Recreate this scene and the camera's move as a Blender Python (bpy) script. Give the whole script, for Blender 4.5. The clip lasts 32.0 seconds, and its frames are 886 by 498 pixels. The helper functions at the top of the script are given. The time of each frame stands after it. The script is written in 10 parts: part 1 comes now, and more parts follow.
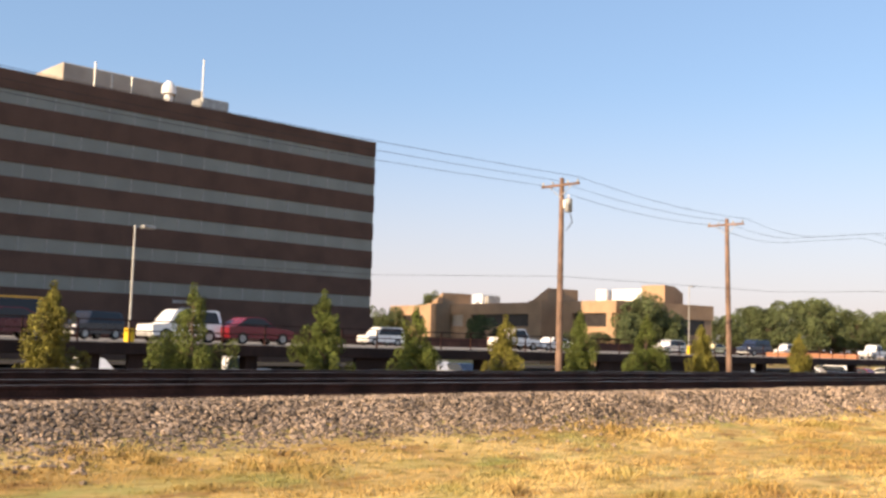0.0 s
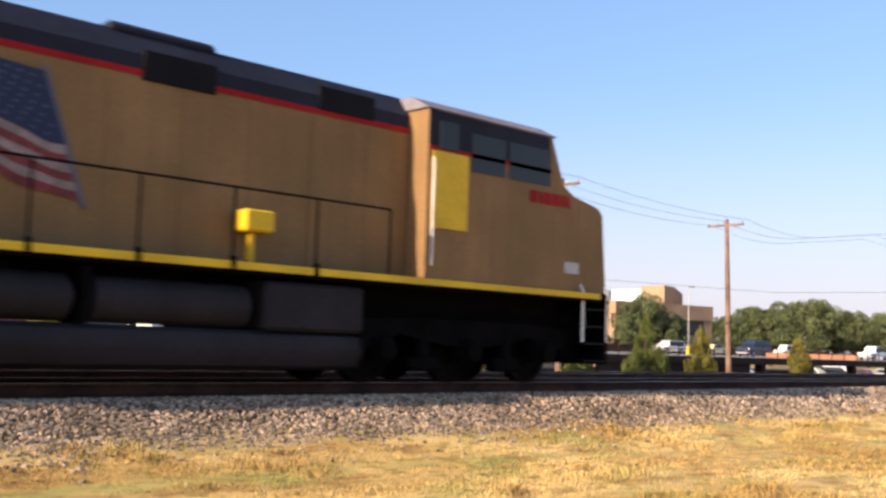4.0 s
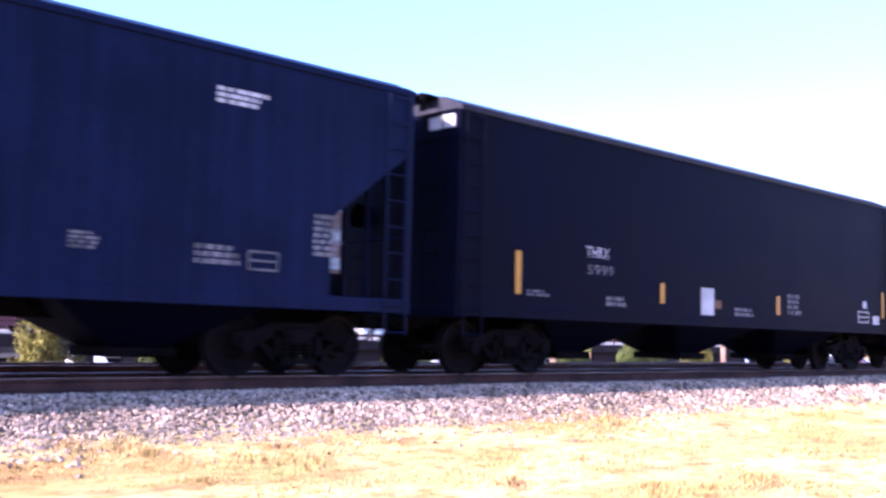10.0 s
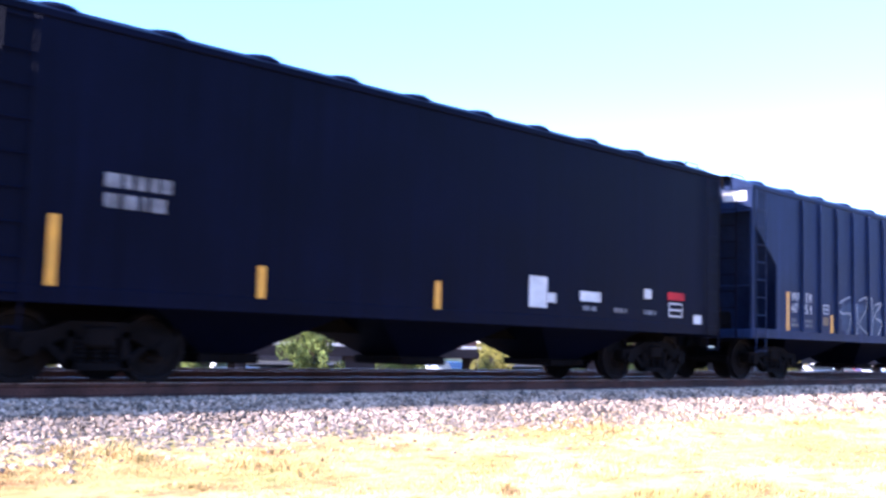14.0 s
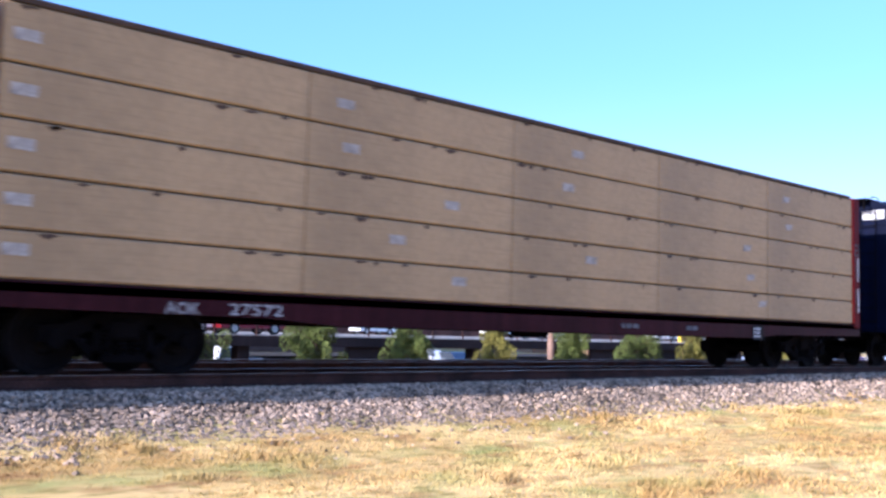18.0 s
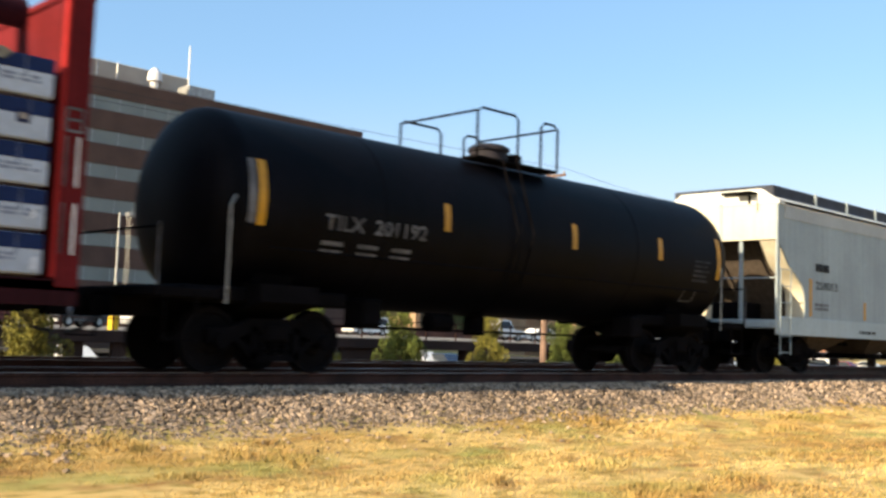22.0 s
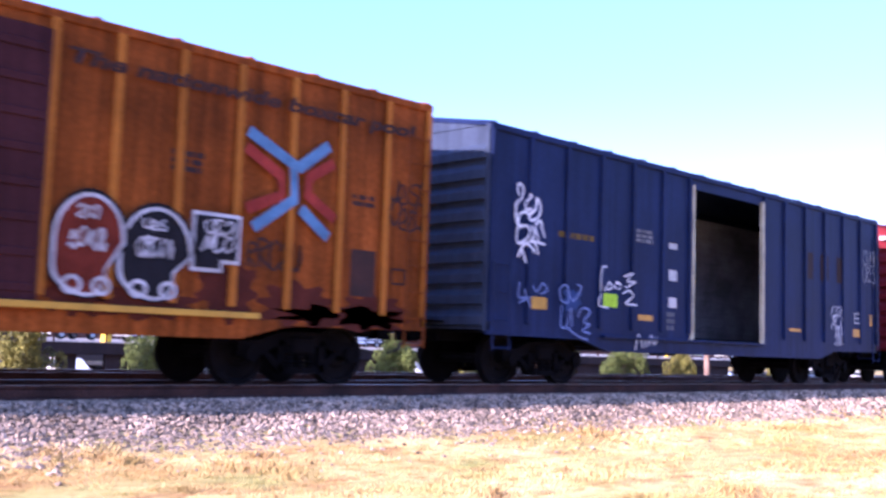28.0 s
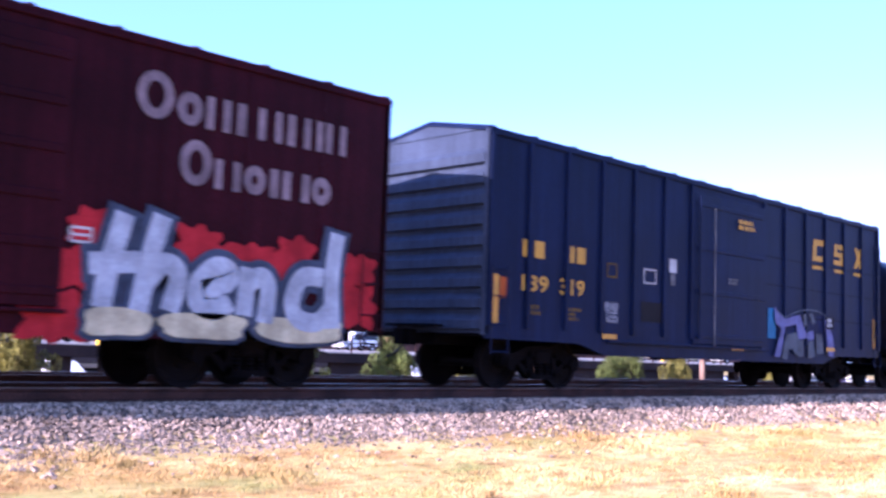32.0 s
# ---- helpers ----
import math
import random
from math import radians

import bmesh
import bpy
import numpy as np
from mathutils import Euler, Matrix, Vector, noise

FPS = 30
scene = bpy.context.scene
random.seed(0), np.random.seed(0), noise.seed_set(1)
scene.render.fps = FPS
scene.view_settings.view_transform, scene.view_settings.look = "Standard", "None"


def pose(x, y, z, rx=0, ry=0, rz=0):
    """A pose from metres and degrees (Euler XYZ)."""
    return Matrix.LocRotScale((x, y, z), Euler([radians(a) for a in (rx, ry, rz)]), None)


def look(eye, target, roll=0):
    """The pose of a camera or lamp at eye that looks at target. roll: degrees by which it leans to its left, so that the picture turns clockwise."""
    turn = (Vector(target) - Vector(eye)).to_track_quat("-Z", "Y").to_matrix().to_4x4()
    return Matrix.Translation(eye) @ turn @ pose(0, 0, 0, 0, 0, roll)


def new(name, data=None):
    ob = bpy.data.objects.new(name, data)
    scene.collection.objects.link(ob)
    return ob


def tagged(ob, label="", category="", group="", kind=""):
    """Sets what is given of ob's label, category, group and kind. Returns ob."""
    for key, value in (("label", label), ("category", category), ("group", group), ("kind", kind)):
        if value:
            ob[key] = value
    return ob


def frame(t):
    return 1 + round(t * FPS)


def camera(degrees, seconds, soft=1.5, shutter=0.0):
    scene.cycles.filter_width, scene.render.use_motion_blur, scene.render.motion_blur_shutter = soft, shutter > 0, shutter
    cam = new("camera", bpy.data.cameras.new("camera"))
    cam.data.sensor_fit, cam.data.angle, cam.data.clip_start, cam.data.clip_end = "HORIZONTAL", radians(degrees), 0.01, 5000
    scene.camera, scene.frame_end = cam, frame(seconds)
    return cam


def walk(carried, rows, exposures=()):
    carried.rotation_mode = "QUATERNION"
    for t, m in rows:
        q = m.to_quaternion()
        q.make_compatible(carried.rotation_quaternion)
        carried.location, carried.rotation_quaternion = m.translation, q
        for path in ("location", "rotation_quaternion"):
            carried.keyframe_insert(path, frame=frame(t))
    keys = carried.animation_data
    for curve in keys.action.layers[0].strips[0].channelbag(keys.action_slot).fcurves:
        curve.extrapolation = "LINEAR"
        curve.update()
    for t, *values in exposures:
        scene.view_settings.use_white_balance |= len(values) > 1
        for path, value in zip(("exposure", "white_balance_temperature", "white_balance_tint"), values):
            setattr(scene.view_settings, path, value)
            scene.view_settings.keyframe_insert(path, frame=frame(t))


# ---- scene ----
# camera: held by hand beside the line, it only turns
EYE = (0.0, -13.259, 0.631)

cam = camera(46.5, 32.0, soft=2.8, shutter=0.2)

TURNS = [
    (0.0, 95.29, -1.63, -43.40),
    (0.5, 95.21, -1.70, -43.39),
    (1.0, 94.97, -1.81, -43.32),
    (1.5, 94.98, -1.77, -43.36),
    (2.0, 95.10, -1.76, -43.44),
    (2.5, 95.03, -1.74, -43.43),
    (4.5, 95.36, -1.87, -43.46),
    (5.0, 95.40, -1.90, -43.50),
    (5.5, 95.28, -1.74, -43.48),
    (6.0, 95.11, -1.65, -43.44),
    (6.5, 95.10, -1.61, -43.52),
    (7.0, 95.40, -1.68, -43.65),
    (7.5, 95.37, -1.59, -43.62),
    (8.0, 95.32, -1.58, -43.58),
    (8.5, 95.39, -1.54, -43.59),
    (9.0, 95.35, -1.57, -43.76),
    (9.5, 95.18, -1.57, -43.76),
    (10.0, 94.84, -1.36, -43.68),
    (10.5, 94.76, -1.47, -43.76),
    (11.0, 94.97, -1.55, -43.83),
    (11.5, 95.03, -1.51, -43.87),
    (12.0, 95.28, -1.52, -43.90),
    (12.5, 95.29, -1.58, -43.95),
    (13.0, 95.24, -1.60, -43.96),
    (13.5, 95.22, -1.63, -43.98),
    (15.5, 95.16, -1.80, -44.03),
    (16.0, 95.09, -1.82, -44.03),
    (16.5, 95.04, -1.72, -44.02),
    (17.0, 95.02, -1.62, -44.01),
    (17.5, 94.93, -1.56, -43.97),
    (18.0, 94.69, -1.38, -43.84),
    (18.5, 94.57, -1.26, -43.77),
    (19.0, 94.88, -1.31, -43.97),
    (19.5, 94.96, -1.31, -43.98),
    (20.0, 94.99, -1.28, -43.98),
    (20.5, 95.01, -1.48, -44.01),
    (21.0, 95.08, -1.74, -44.17),
    (21.5, 94.74, -1.79, -44.27),
    (22.0, 94.79, -2.06, -44.23),
    (22.5, 94.70, -2.23, -44.22),
    (23.0, 95.04, -2.23, -44.40),
    (23.5, 95.04, -2.25, -44.46),
    (24.0, 94.94, -2.08, -44.43),
    (24.5, 94.80, -2.04, -44.41),
    (25.0, 94.76, -2.04, -44.38),
    (25.5, 94.55, -1.96, -44.37),
    (27.5, 95.16, -1.95, -44.53),
    (28.0, 95.43, -1.91, -44.55),
    (28.5, 95.70, -1.83, -44.69),
    (29.0, 95.63, -1.95, -44.63),
    (29.5, 95.78, -2.18, -44.74),
    (30.0, 95.49, -2.16, -44.64),
    (30.5, 95.36, -2.23, -44.49),
    (31.0, 95.68, -2.17, -44.68),
    (31.5, 95.70, -2.12, -44.77),
    (32.0, 95.64, -2.08, -44.79),
]
EXPOSURES = [
    (0, 0.97, 7750, 19), (2.5, 0.97, 7750, 19), (4.5, 1.15, 6300, 23), (5, 1.62, 5550, 36), (6, 1.55, 5050, 31), (7, 1.7, 5100, 45), (8, 1.68, 6300, 18),
    (8.6, 1.42, 6350, 17), (9.4, 1.66, 5800, 25), (10, 2.38, 5200, 47), (11, 2.6, 4850, 38), (12, 2.63, 4900, 38), (13, 2.6, 5000, 32), (16.4, 2.66, 4950, 28), (17, 2.66, 5200, 32), (17.5, 2.1, 5100, 26),
    (18, 1.54, 5050, 25), (19.4, 1.46, 6050, 20), (20.2, 1.66, 7300, 8), (20.8, 1.07, 7650, 16), (21.6, 1.12, 7300, 10), (22.2, 1.2, 7100, 9), (22.5, 1.24, 6650, 11),
    (23.2, 1.23, 6400, 12), (24.1, 1.05, 7050, 10), (24.6, 1.27, 7300, 16), (25.5, 1.84, 7400, 20), (27.5, 2.06, 5150, 46), (28.2, 2.13, 5150, 48), (29.2, 2.15, 5900, 35),
    (30, 1.86, 6250, 25), (31, 1.9, 5500, 42), (32, 2.0, 5100, 47)]
walk(cam, [(t, pose(*EYE, rx, ry, rz)) for t, rx, ry, rz in TURNS], EXPOSURES)

# ---- light: low sun along the line, from behind the left, a little on the far side ----
SUN_EL, SUN_AZ = 22.0, 2.6
sun_dir = Vector((-math.cos(radians(SUN_EL)) * math.cos(radians(SUN_AZ)), math.cos(radians(SUN_EL)) * math.sin(radians(SUN_AZ)), math.sin(radians(SUN_EL))))
sun = new("sun", bpy.data.lights.new("sun", "SUN"))
sun.data.energy, sun.data.angle, sun.data.color = 4.8, radians(0.53), (1.0, 0.84, 0.62)
sun.matrix_world = look(sun_dir * 60, (0, 0, 0))
world = bpy.data.worlds.new("sky")
scene.world = world
world.use_nodes = True
wn = world.node_tree.nodes
sky = wn.new("ShaderNodeTexSky")
sky.sky_type, sky.sun_disc, sky.sun_elevation = "NISHITA", False, radians(SUN_EL)
sky.sun_rotation = math.atan2(sun_dir.x, sun_dir.y)
sky.air_density, sky.dust_density, sky.ozone_density = 1.0, 1.4, 3.0
haze = wn.new("ShaderNodeMix")
haze.data_type = "RGBA"
haze.inputs["Factor"].default_value = 0.35
haze.inputs[7].default_value = (1.25, 3.00, 5.60, 1)
world.node_tree.links.new(sky.outputs[0], haze.inputs[6])
# a pale dusty layer that thickens towards the horizon
up = wn.new("ShaderNodeSeparateXYZ")
world.node_tree.links.new(wn.new("ShaderNodeTexCoord").outputs["Generated"], up.inputs[0])
low = wn.new("ShaderNodeMapRange")
low.interpolation_type = "SMOOTHSTEP"
low.inputs[1].default_value, low.inputs[2].default_value, low.inputs[3].default_value, low.inputs[4].default_value = -0.05, 0.26, 0.75, 0.0
world.node_tree.links.new(up.outputs[2], low.inputs[0])
dust = wn.new("ShaderNodeMix")
dust.data_type = "RGBA"
dust.inputs[7].default_value = (4.2, 3.9, 4.2, 1)
world.node_tree.links.new(low.outputs[0], dust.inputs["Factor"])
world.node_tree.links.new(haze.outputs[2], dust.inputs[6])
world.node_tree.links.new(dust.outputs[2], wn["Background"].inputs[0])
wn["Background"].inputs[1].default_value = 0.105

# ---- materials ----


def mat(name, color, rough=0.6, metal=0.0, vary=0.15, scale=3.0, grain=40.0, bump=0.15, streak=0.0, spec=0.3, tint=None, island=0.0, obj=0.0, grainline=0.0):
    """A painted or natural surface: broad stains, fine grain, relief, optional rain streaks and piece-to-piece change."""
    m = bpy.data.materials.new(name)
    m.use_nodes = True
    n, l = m.node_tree.nodes, m.node_tree.links
    b = n["Principled BSDF"]
    tc = n.new("ShaderNodeTexCoord")
    big = n.new("ShaderNodeTexNoise")
    big.inputs["Scale"].default_value, big.inputs["Detail"].default_value = scale, 5
    l.new(tc.outputs["Object"], big.inputs["Vector"])
    small = n.new("ShaderNodeTexNoise")
    small.inputs["Scale"].default_value, small.inputs["Detail"].default_value = grain, 3
    l.new(tc.outputs["Object"], small.inputs["Vector"])
    dark = n.new("ShaderNodeRGB")
    dark.outputs[0].default_value = (*(tint or [c * (1 - 2 * vary) for c in color]), 1)
    base = n.new("ShaderNodeRGB")
    base.outputs[0].default_value = (*[min(1, c * (1 + vary * 0.5)) for c in color], 1)
    ramp = n.new("ShaderNodeMapRange")
    ramp.inputs[1].default_value, ramp.inputs[2].default_value = 0.35, 0.65
    l.new(big.outputs["Fac"], ramp.inputs[0])
    mix = n.new("ShaderNodeMix")
    mix.data_type = "RGBA"
    l.new(ramp.outputs[0], mix.inputs["Factor"])
    l.new(dark.outputs[0], mix.inputs[6])
    l.new(base.outputs[0], mix.inputs[7])
    col = mix.outputs[2]

    def multiply(col, fac, lo, hi, a=0.3, z=0.7):
        r = n.new("ShaderNodeMapRange")
        r.inputs[1].default_value, r.inputs[2].default_value, r.inputs[3].default_value, r.inputs[4].default_value = a, z, lo, hi
        l.new(fac, r.inputs[0])
        v = n.new("ShaderNodeVectorMath")
        v.operation = "SCALE"
        l.new(col, v.inputs[0])
        l.new(r.outputs[0], v.inputs["Scale"])
        return v.outputs[0]

    col = multiply(col, small.outputs["Fac"], 1 - vary, 1 + vary * 0.6)
    if streak:
        mp = n.new("ShaderNodeMapping")
        mp.inputs["Scale"].default_value = (9, 9, 0.35)
        l.new(tc.outputs["Object"], mp.inputs[0])
        st = n.new("ShaderNodeTexNoise")
        st.inputs["Scale"].default_value, st.inputs["Detail"].default_value = 1.0, 4
        l.new(mp.outputs[0], st.inputs["Vector"])
        col = multiply(col, st.outputs["Fac"], 1 - streak, 1 + streak * 0.5)
    if grainline:
        mp = n.new("ShaderNodeMapping")
        mp.inputs["Scale"].default_value = (0.9, 3, 26)
        l.new(tc.outputs["Object"], mp.inputs[0])
        st = n.new("ShaderNodeTexNoise")
        st.inputs["Scale"].default_value, st.inputs["Detail"].default_value = 1.0, 5
        l.new(mp.outputs[0], st.inputs["Vector"])
        col = multiply(col, st.outputs["Fac"], 1 - grainline, 1 + grainline * 0.3, 0.28, 0.5)
    if island:
        g = n.new("ShaderNodeNewGeometry")
        col = multiply(col, g.outputs["Random Per Island"], 1 - island, 1 + island, 0, 1)
    if obj:
        g = n.new("ShaderNodeObjectInfo")
        col = multiply(col, g.outputs["Random"], 1 - obj, 1 + obj, 0, 1)
    l.new(col, b.inputs["Base Color"])
    rr = n.new("ShaderNodeMapRange")
    rr.inputs[3].default_value, rr.inputs[4].default_value = max(0.05, rough - 0.1), min(1, rough + 0.12)
    l.new(big.outputs["Fac"], rr.inputs[0])
    l.new(rr.outputs[0], b.inputs["Roughness"])
    b.inputs["Metallic"].default_value = metal
    b.inputs["Specular IOR Level"].default_value = spec
    if bump:
        bp = n.new("ShaderNodeBump")
        bp.inputs["Strength"].default_value, bp.inputs["Distance"].default_value = bump, 0.02
        l.new(small.outputs["Fac"], bp.inputs["Height"])
        l.new(bp.outputs[0], b.inputs["Normal"])
    return m


def glass_mat(name, color, rough=0.05):
    m = bpy.data.materials.new(name)
    m.use_nodes = True
    b = m.node_tree.nodes["Principled BSDF"]
    b.inputs["Base Color"].default_value = (*color, 1)
    b.inputs["Roughness"].default_value = rough
    b.inputs["Specular IOR Level"].default_value = 0.2
    return m


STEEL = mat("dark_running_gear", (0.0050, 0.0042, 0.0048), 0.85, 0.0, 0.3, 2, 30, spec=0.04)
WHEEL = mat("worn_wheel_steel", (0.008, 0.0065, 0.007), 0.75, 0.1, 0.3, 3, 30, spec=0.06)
RAIL_TOP = mat("polished_rail", (0.34, 0.32, 0.30), 0.35, 0.8, 0.15, 2, 30, 0.05)
RAIL_SIDE = mat("rusty_rail", (0.075, 0.032, 0.022), 0.85, 0.2, 0.3, 2, 30)
TIE = mat("creosote_tie", (0.045, 0.028, 0.021), 0.9, 0, 0.3, 3, 30, 0.5)
STONE = mat("ballast_stone", (0.328, 0.246, 0.176), 0.85, 0, 0.2, 1.2, 60, 0.4, island=0.75)
BED = mat("ballast_bed", (0.075, 0.056, 0.044), 0.95, 0, 0.4, 14, 60, 1.0)


def grass_mat(name, gain, island):
    """Dry mown grass: gold, tan and olive patches over two scales, with bare brown spots."""
    m = bpy.data.materials.new(name)
    m.use_nodes = True
    n, l = m.node_tree.nodes, m.node_tree.links
    b = n["Principled BSDF"]
    tc = n.new("ShaderNodeTexCoord")

    def field(scale, detail, lo, hi, off):
        mp = n.new("ShaderNodeMapping")
        mp.inputs["Location"].default_value, mp.inputs["Scale"].default_value = (off, off, 0), (0.75, 1.25, 0.0)
        l.new(tc.outputs["Object"], mp.inputs[0])
        t = n.new("ShaderNodeTexNoise")
        t.inputs["Scale"].default_value, t.inputs["Detail"].default_value = scale, detail
        l.new(mp.outputs[0], t.inputs["Vector"])
        r = n.new("ShaderNodeMapRange")
        r.inputs[1].default_value, r.inputs[2].default_value = lo, hi
        l.new(t.outputs["Fac"], r.inputs[0])
        return r.outputs[0]

    def blend(fac, a, c):
        x = n.new("ShaderNodeMix")
        x.data_type = "RGBA"
        l.new(fac, x.inputs["Factor"])
        for k, v in ((6, a), (7, c)):
            if isinstance(v, tuple):
                x.inputs[k].default_value = (*[q * gain for q in v], 1)
            else:
                l.new(v, x.inputs[k])
        return x.outputs[2]
    col = blend(field(0.35, 4, 0.40, 0.60, 0), (0.45, 0.288, 0.100), (0.66, 0.475, 0.195))
    col = blend(field(0.9, 5, 0.50, 0.70, 7.0), col, (0.33, 0.32, 0.105))
    col = blend(field(1.6, 5, 0.52, 0.72, 13.0), col, (0.29, 0.16, 0.06))
    col = blend(field(4.5, 4, 0.50, 0.72, 3.0), col, (0.24, 0.185, 0.05))
    if island:
        g = n.new("ShaderNodeNewGeometry")
        r = n.new("ShaderNodeMapRange")
        r.inputs[3].default_value, r.inputs[4].default_value = 1 - island, 1 + island
        l.new(g.outputs["Random Per Island"], r.inputs[0])
        v = n.new("ShaderNodeVectorMath")
        v.operation = "SCALE"
        l.new(col, v.inputs[0])
        l.new(r.outputs[0], v.inputs["Scale"])
        col = v.outputs[0]
    l.new(col, b.inputs["Base Color"])
    b.inputs["Roughness"].default_value, b.inputs["Specular IOR Level"].default_value = 0.9, 0.1
    return m


SOIL = grass_mat("dry_ground", 0.92, 0.0)
BLADE = grass_mat("dry_grass_blade", 0.86, 0.12)
CONCRETE = mat("weathered_concrete", (0.34, 0.31, 0.27), 0.9, 0, 0.2, 0.6, 20, 0.2, streak=0.2)
BRICK = mat("brown_brick", (0.115, 0.065, 0.048), 0.85, 0, 0.12, 0.3, 25, 0.15, streak=0.06)
BAND = mat("tinted_window_band", (0.19, 0.205, 0.18), 0.35, 0.0, 0.1, 0.2, 8, 0.0, spec=0.6)
TAN = mat("tan_stucco", (0.38, 0.25, 0.155), 0.9, 0, 0.1, 0.3, 20, 0.1, streak=0.08)
WOOD = mat("pole_wood", (0.24, 0.155, 0.115), 0.85, 0, 0.25, 1.5, 30, 0.4, streak=0.3)
GREYMETAL = mat("galvanised_metal", (0.42, 0.42, 0.40), 0.5, 0.5, 0.15, 2, 20, 0.05)
BARK = mat("bark", (0.14, 0.10, 0.07), 0.9, 0, 0.3, 4, 30, 0.6)
PINE = mat("pine_needles", (0.115, 0.145, 0.035), 0.7, 0, 0.3, 1.5, 12, 0, island=0.5, spec=0.2)
PINEDRY = mat("yellowed_needles", (0.20, 0.185, 0.040), 0.7, 0, 0.3, 1.5, 12, 0, island=0.5, spec=0.2)
LEAF = mat("tree_leaves", (0.12, 0.15, 0.065), 0.7, 0, 0.3, 0.3, 5, 0, island=0.5, spec=0.2)
WHITE = mat("white_paint", (0.78, 0.78, 0.76), 0.5, 0, 0.06, 1, 20, 0.03)
BLACK = mat("black_paint", (0.008, 0.007, 0.009), 0.6, 0, 0.2, 1, 20, 0.03, spec=0.12)
YELLOW = mat("yellow_paint", (0.72, 0.46, 0.02), 0.5, 0, 0.1, 1, 20, 0.03)
GLASS = glass_mat("dark_glass", (0.03, 0.035, 0.04))
CABLE = mat("black_cable", (0.03, 0.03, 0.03), 0.7, 0, 0.1)

# ---- mesh building ----


class Mesh:
    """Collects vertices and faces of one part."""

    def __init__(self):
        self.v, self.f = [], []

    def add(self, vs, fs):
        k = len(self.v)
        self.v += [tuple(p) for p in vs]
        self.f += [tuple(i + k for i in f) for f in fs]
        return self

    def box(self, x0, x1, y0, y1, z0, z1, e=0.0):
        x0, x1, y0, y1, z0, z1 = min(x0, x1), max(x0, x1), min(y0, y1), max(y0, y1), min(z0, z1), max(z0, z1)
        e = min(e, (x1 - x0) / 3, (y1 - y0) / 3, (z1 - z0) / 3)
        if e <= 0:
            vs = [(x, y, z) for x in (x0, x1) for y in (y0, y1) for z in (z0, z1)]
            return self.add(vs, [(0, 1, 3, 2), (4, 6, 7, 5), (0, 4, 5, 1), (2, 3, 7, 6), (0, 2, 6, 4), (1, 5, 7, 3)])
        bm = bmesh.new()
        bmesh.ops.create_cube(bm, size=1)
        for w in bm.verts:
            w.co = Vector(((x0 + x1) / 2 + w.co.x * (x1 - x0), (y0 + y1) / 2 + w.co.y * (y1 - y0), (z0 + z1) / 2 + w.co.z * (z1 - z0)))
        bmesh.ops.bevel(bm, geom=bm.edges[:], offset=e, segments=1, affect="EDGES")
        bm.verts.index_update()
        self.add([w.co for w in bm.verts], [[w.index for w in f.verts] for f in bm.faces])
        bm.free()
        return self

    def tube(self, points, r, n=8, caps=True):
        """A round bar along points; r may be a list."""
        pts = [Vector(p) for p in points]
        rs = r if isinstance(r, (list, tuple)) else [r] * len(pts)
        rings = []
        for i, p in enumerate(pts):
            d = (pts[min(i + 1, len(pts) - 1)] - pts[max(i - 1, 0)]).normalized()
            up = Vector((0, 0, 1)) if abs(d.z) < 0.9 else Vector((0, 1, 0))
            a = d.cross(up).normalized()
            b = d.cross(a)
            rings.append([p + (a * math.cos(2 * math.pi * k / n) + b * math.sin(2 * math.pi * k / n)) * rs[i] for k in range(n)])
        vs = [q for ring in rings for q in ring]
        fs = [(i * n + k, i * n + (k + 1) % n, (i + 1) * n + (k + 1) % n, (i + 1) * n + k) for i in range(len(pts) - 1) for k in range(n)]
        if caps:
            fs += [tuple(range(n - 1, -1, -1)), tuple(range(len(vs) - n, len(vs)))]
        return self.add(vs, fs)

    def prism(self, poly, a0, a1, axis="y"):
        """A polygon (in the two other axes, in order) drawn out from a0 to a1 along an axis."""
        n = len(poly)

        def at(p, a):
            return (p[0], a, p[1]) if axis == "y" else (a, p[0], p[1]) if axis == "x" else (p[0], p[1], a)
        vs = [at(p, a0) for p in poly] + [at(p, a1) for p in poly]
        fs = [(i, (i + 1) % n, n + (i + 1) % n, n + i) for i in range(n)] + [tuple(range(n - 1, -1, -1)), tuple(range(n, 2 * n))]
        return self.add(vs, fs)

    def lathe(self, prof, n=24, axis="x", centre=(0, 0, 0)):
        """A profile of (along, radius) turned round an axis."""
        vs, c = [], Vector(centre)
        for a, r in prof:
            for k in range(n):
                u, w = r * math.cos(2 * math.pi * k / n), r * math.sin(2 * math.pi * k / n)
                vs.append(c + (Vector((a, u, w)) if axis == "x" else Vector((u, a, w)) if axis == "y" else Vector((u, w, a))))
        fs = [(i * n + k, i * n + (k + 1) % n, (i + 1) * n + (k + 1) % n, (i + 1) * n + k) for i in range(len(prof) - 1) for k in range(n)]
        fs += [tuple(range(n - 1, -1, -1)), tuple(range(len(vs) - n, len(vs)))]
        return self.add(vs, fs)

    def data(self, name, material, smooth=False):
        me = bpy.data.meshes.new(name)
        me.from_pydata([tuple(p) for p in self.v], [], self.f)
        bm = bmesh.new()
        bm.from_mesh(me)
        bmesh.ops.recalc_face_normals(bm, faces=bm.faces[:])
        bm.to_mesh(me)
        bm.free()
        me.materials.append(material)
        if smooth:
            me.shade_smooth()
            me.set_sharp_from_angle(angle=radians(40))
        return me


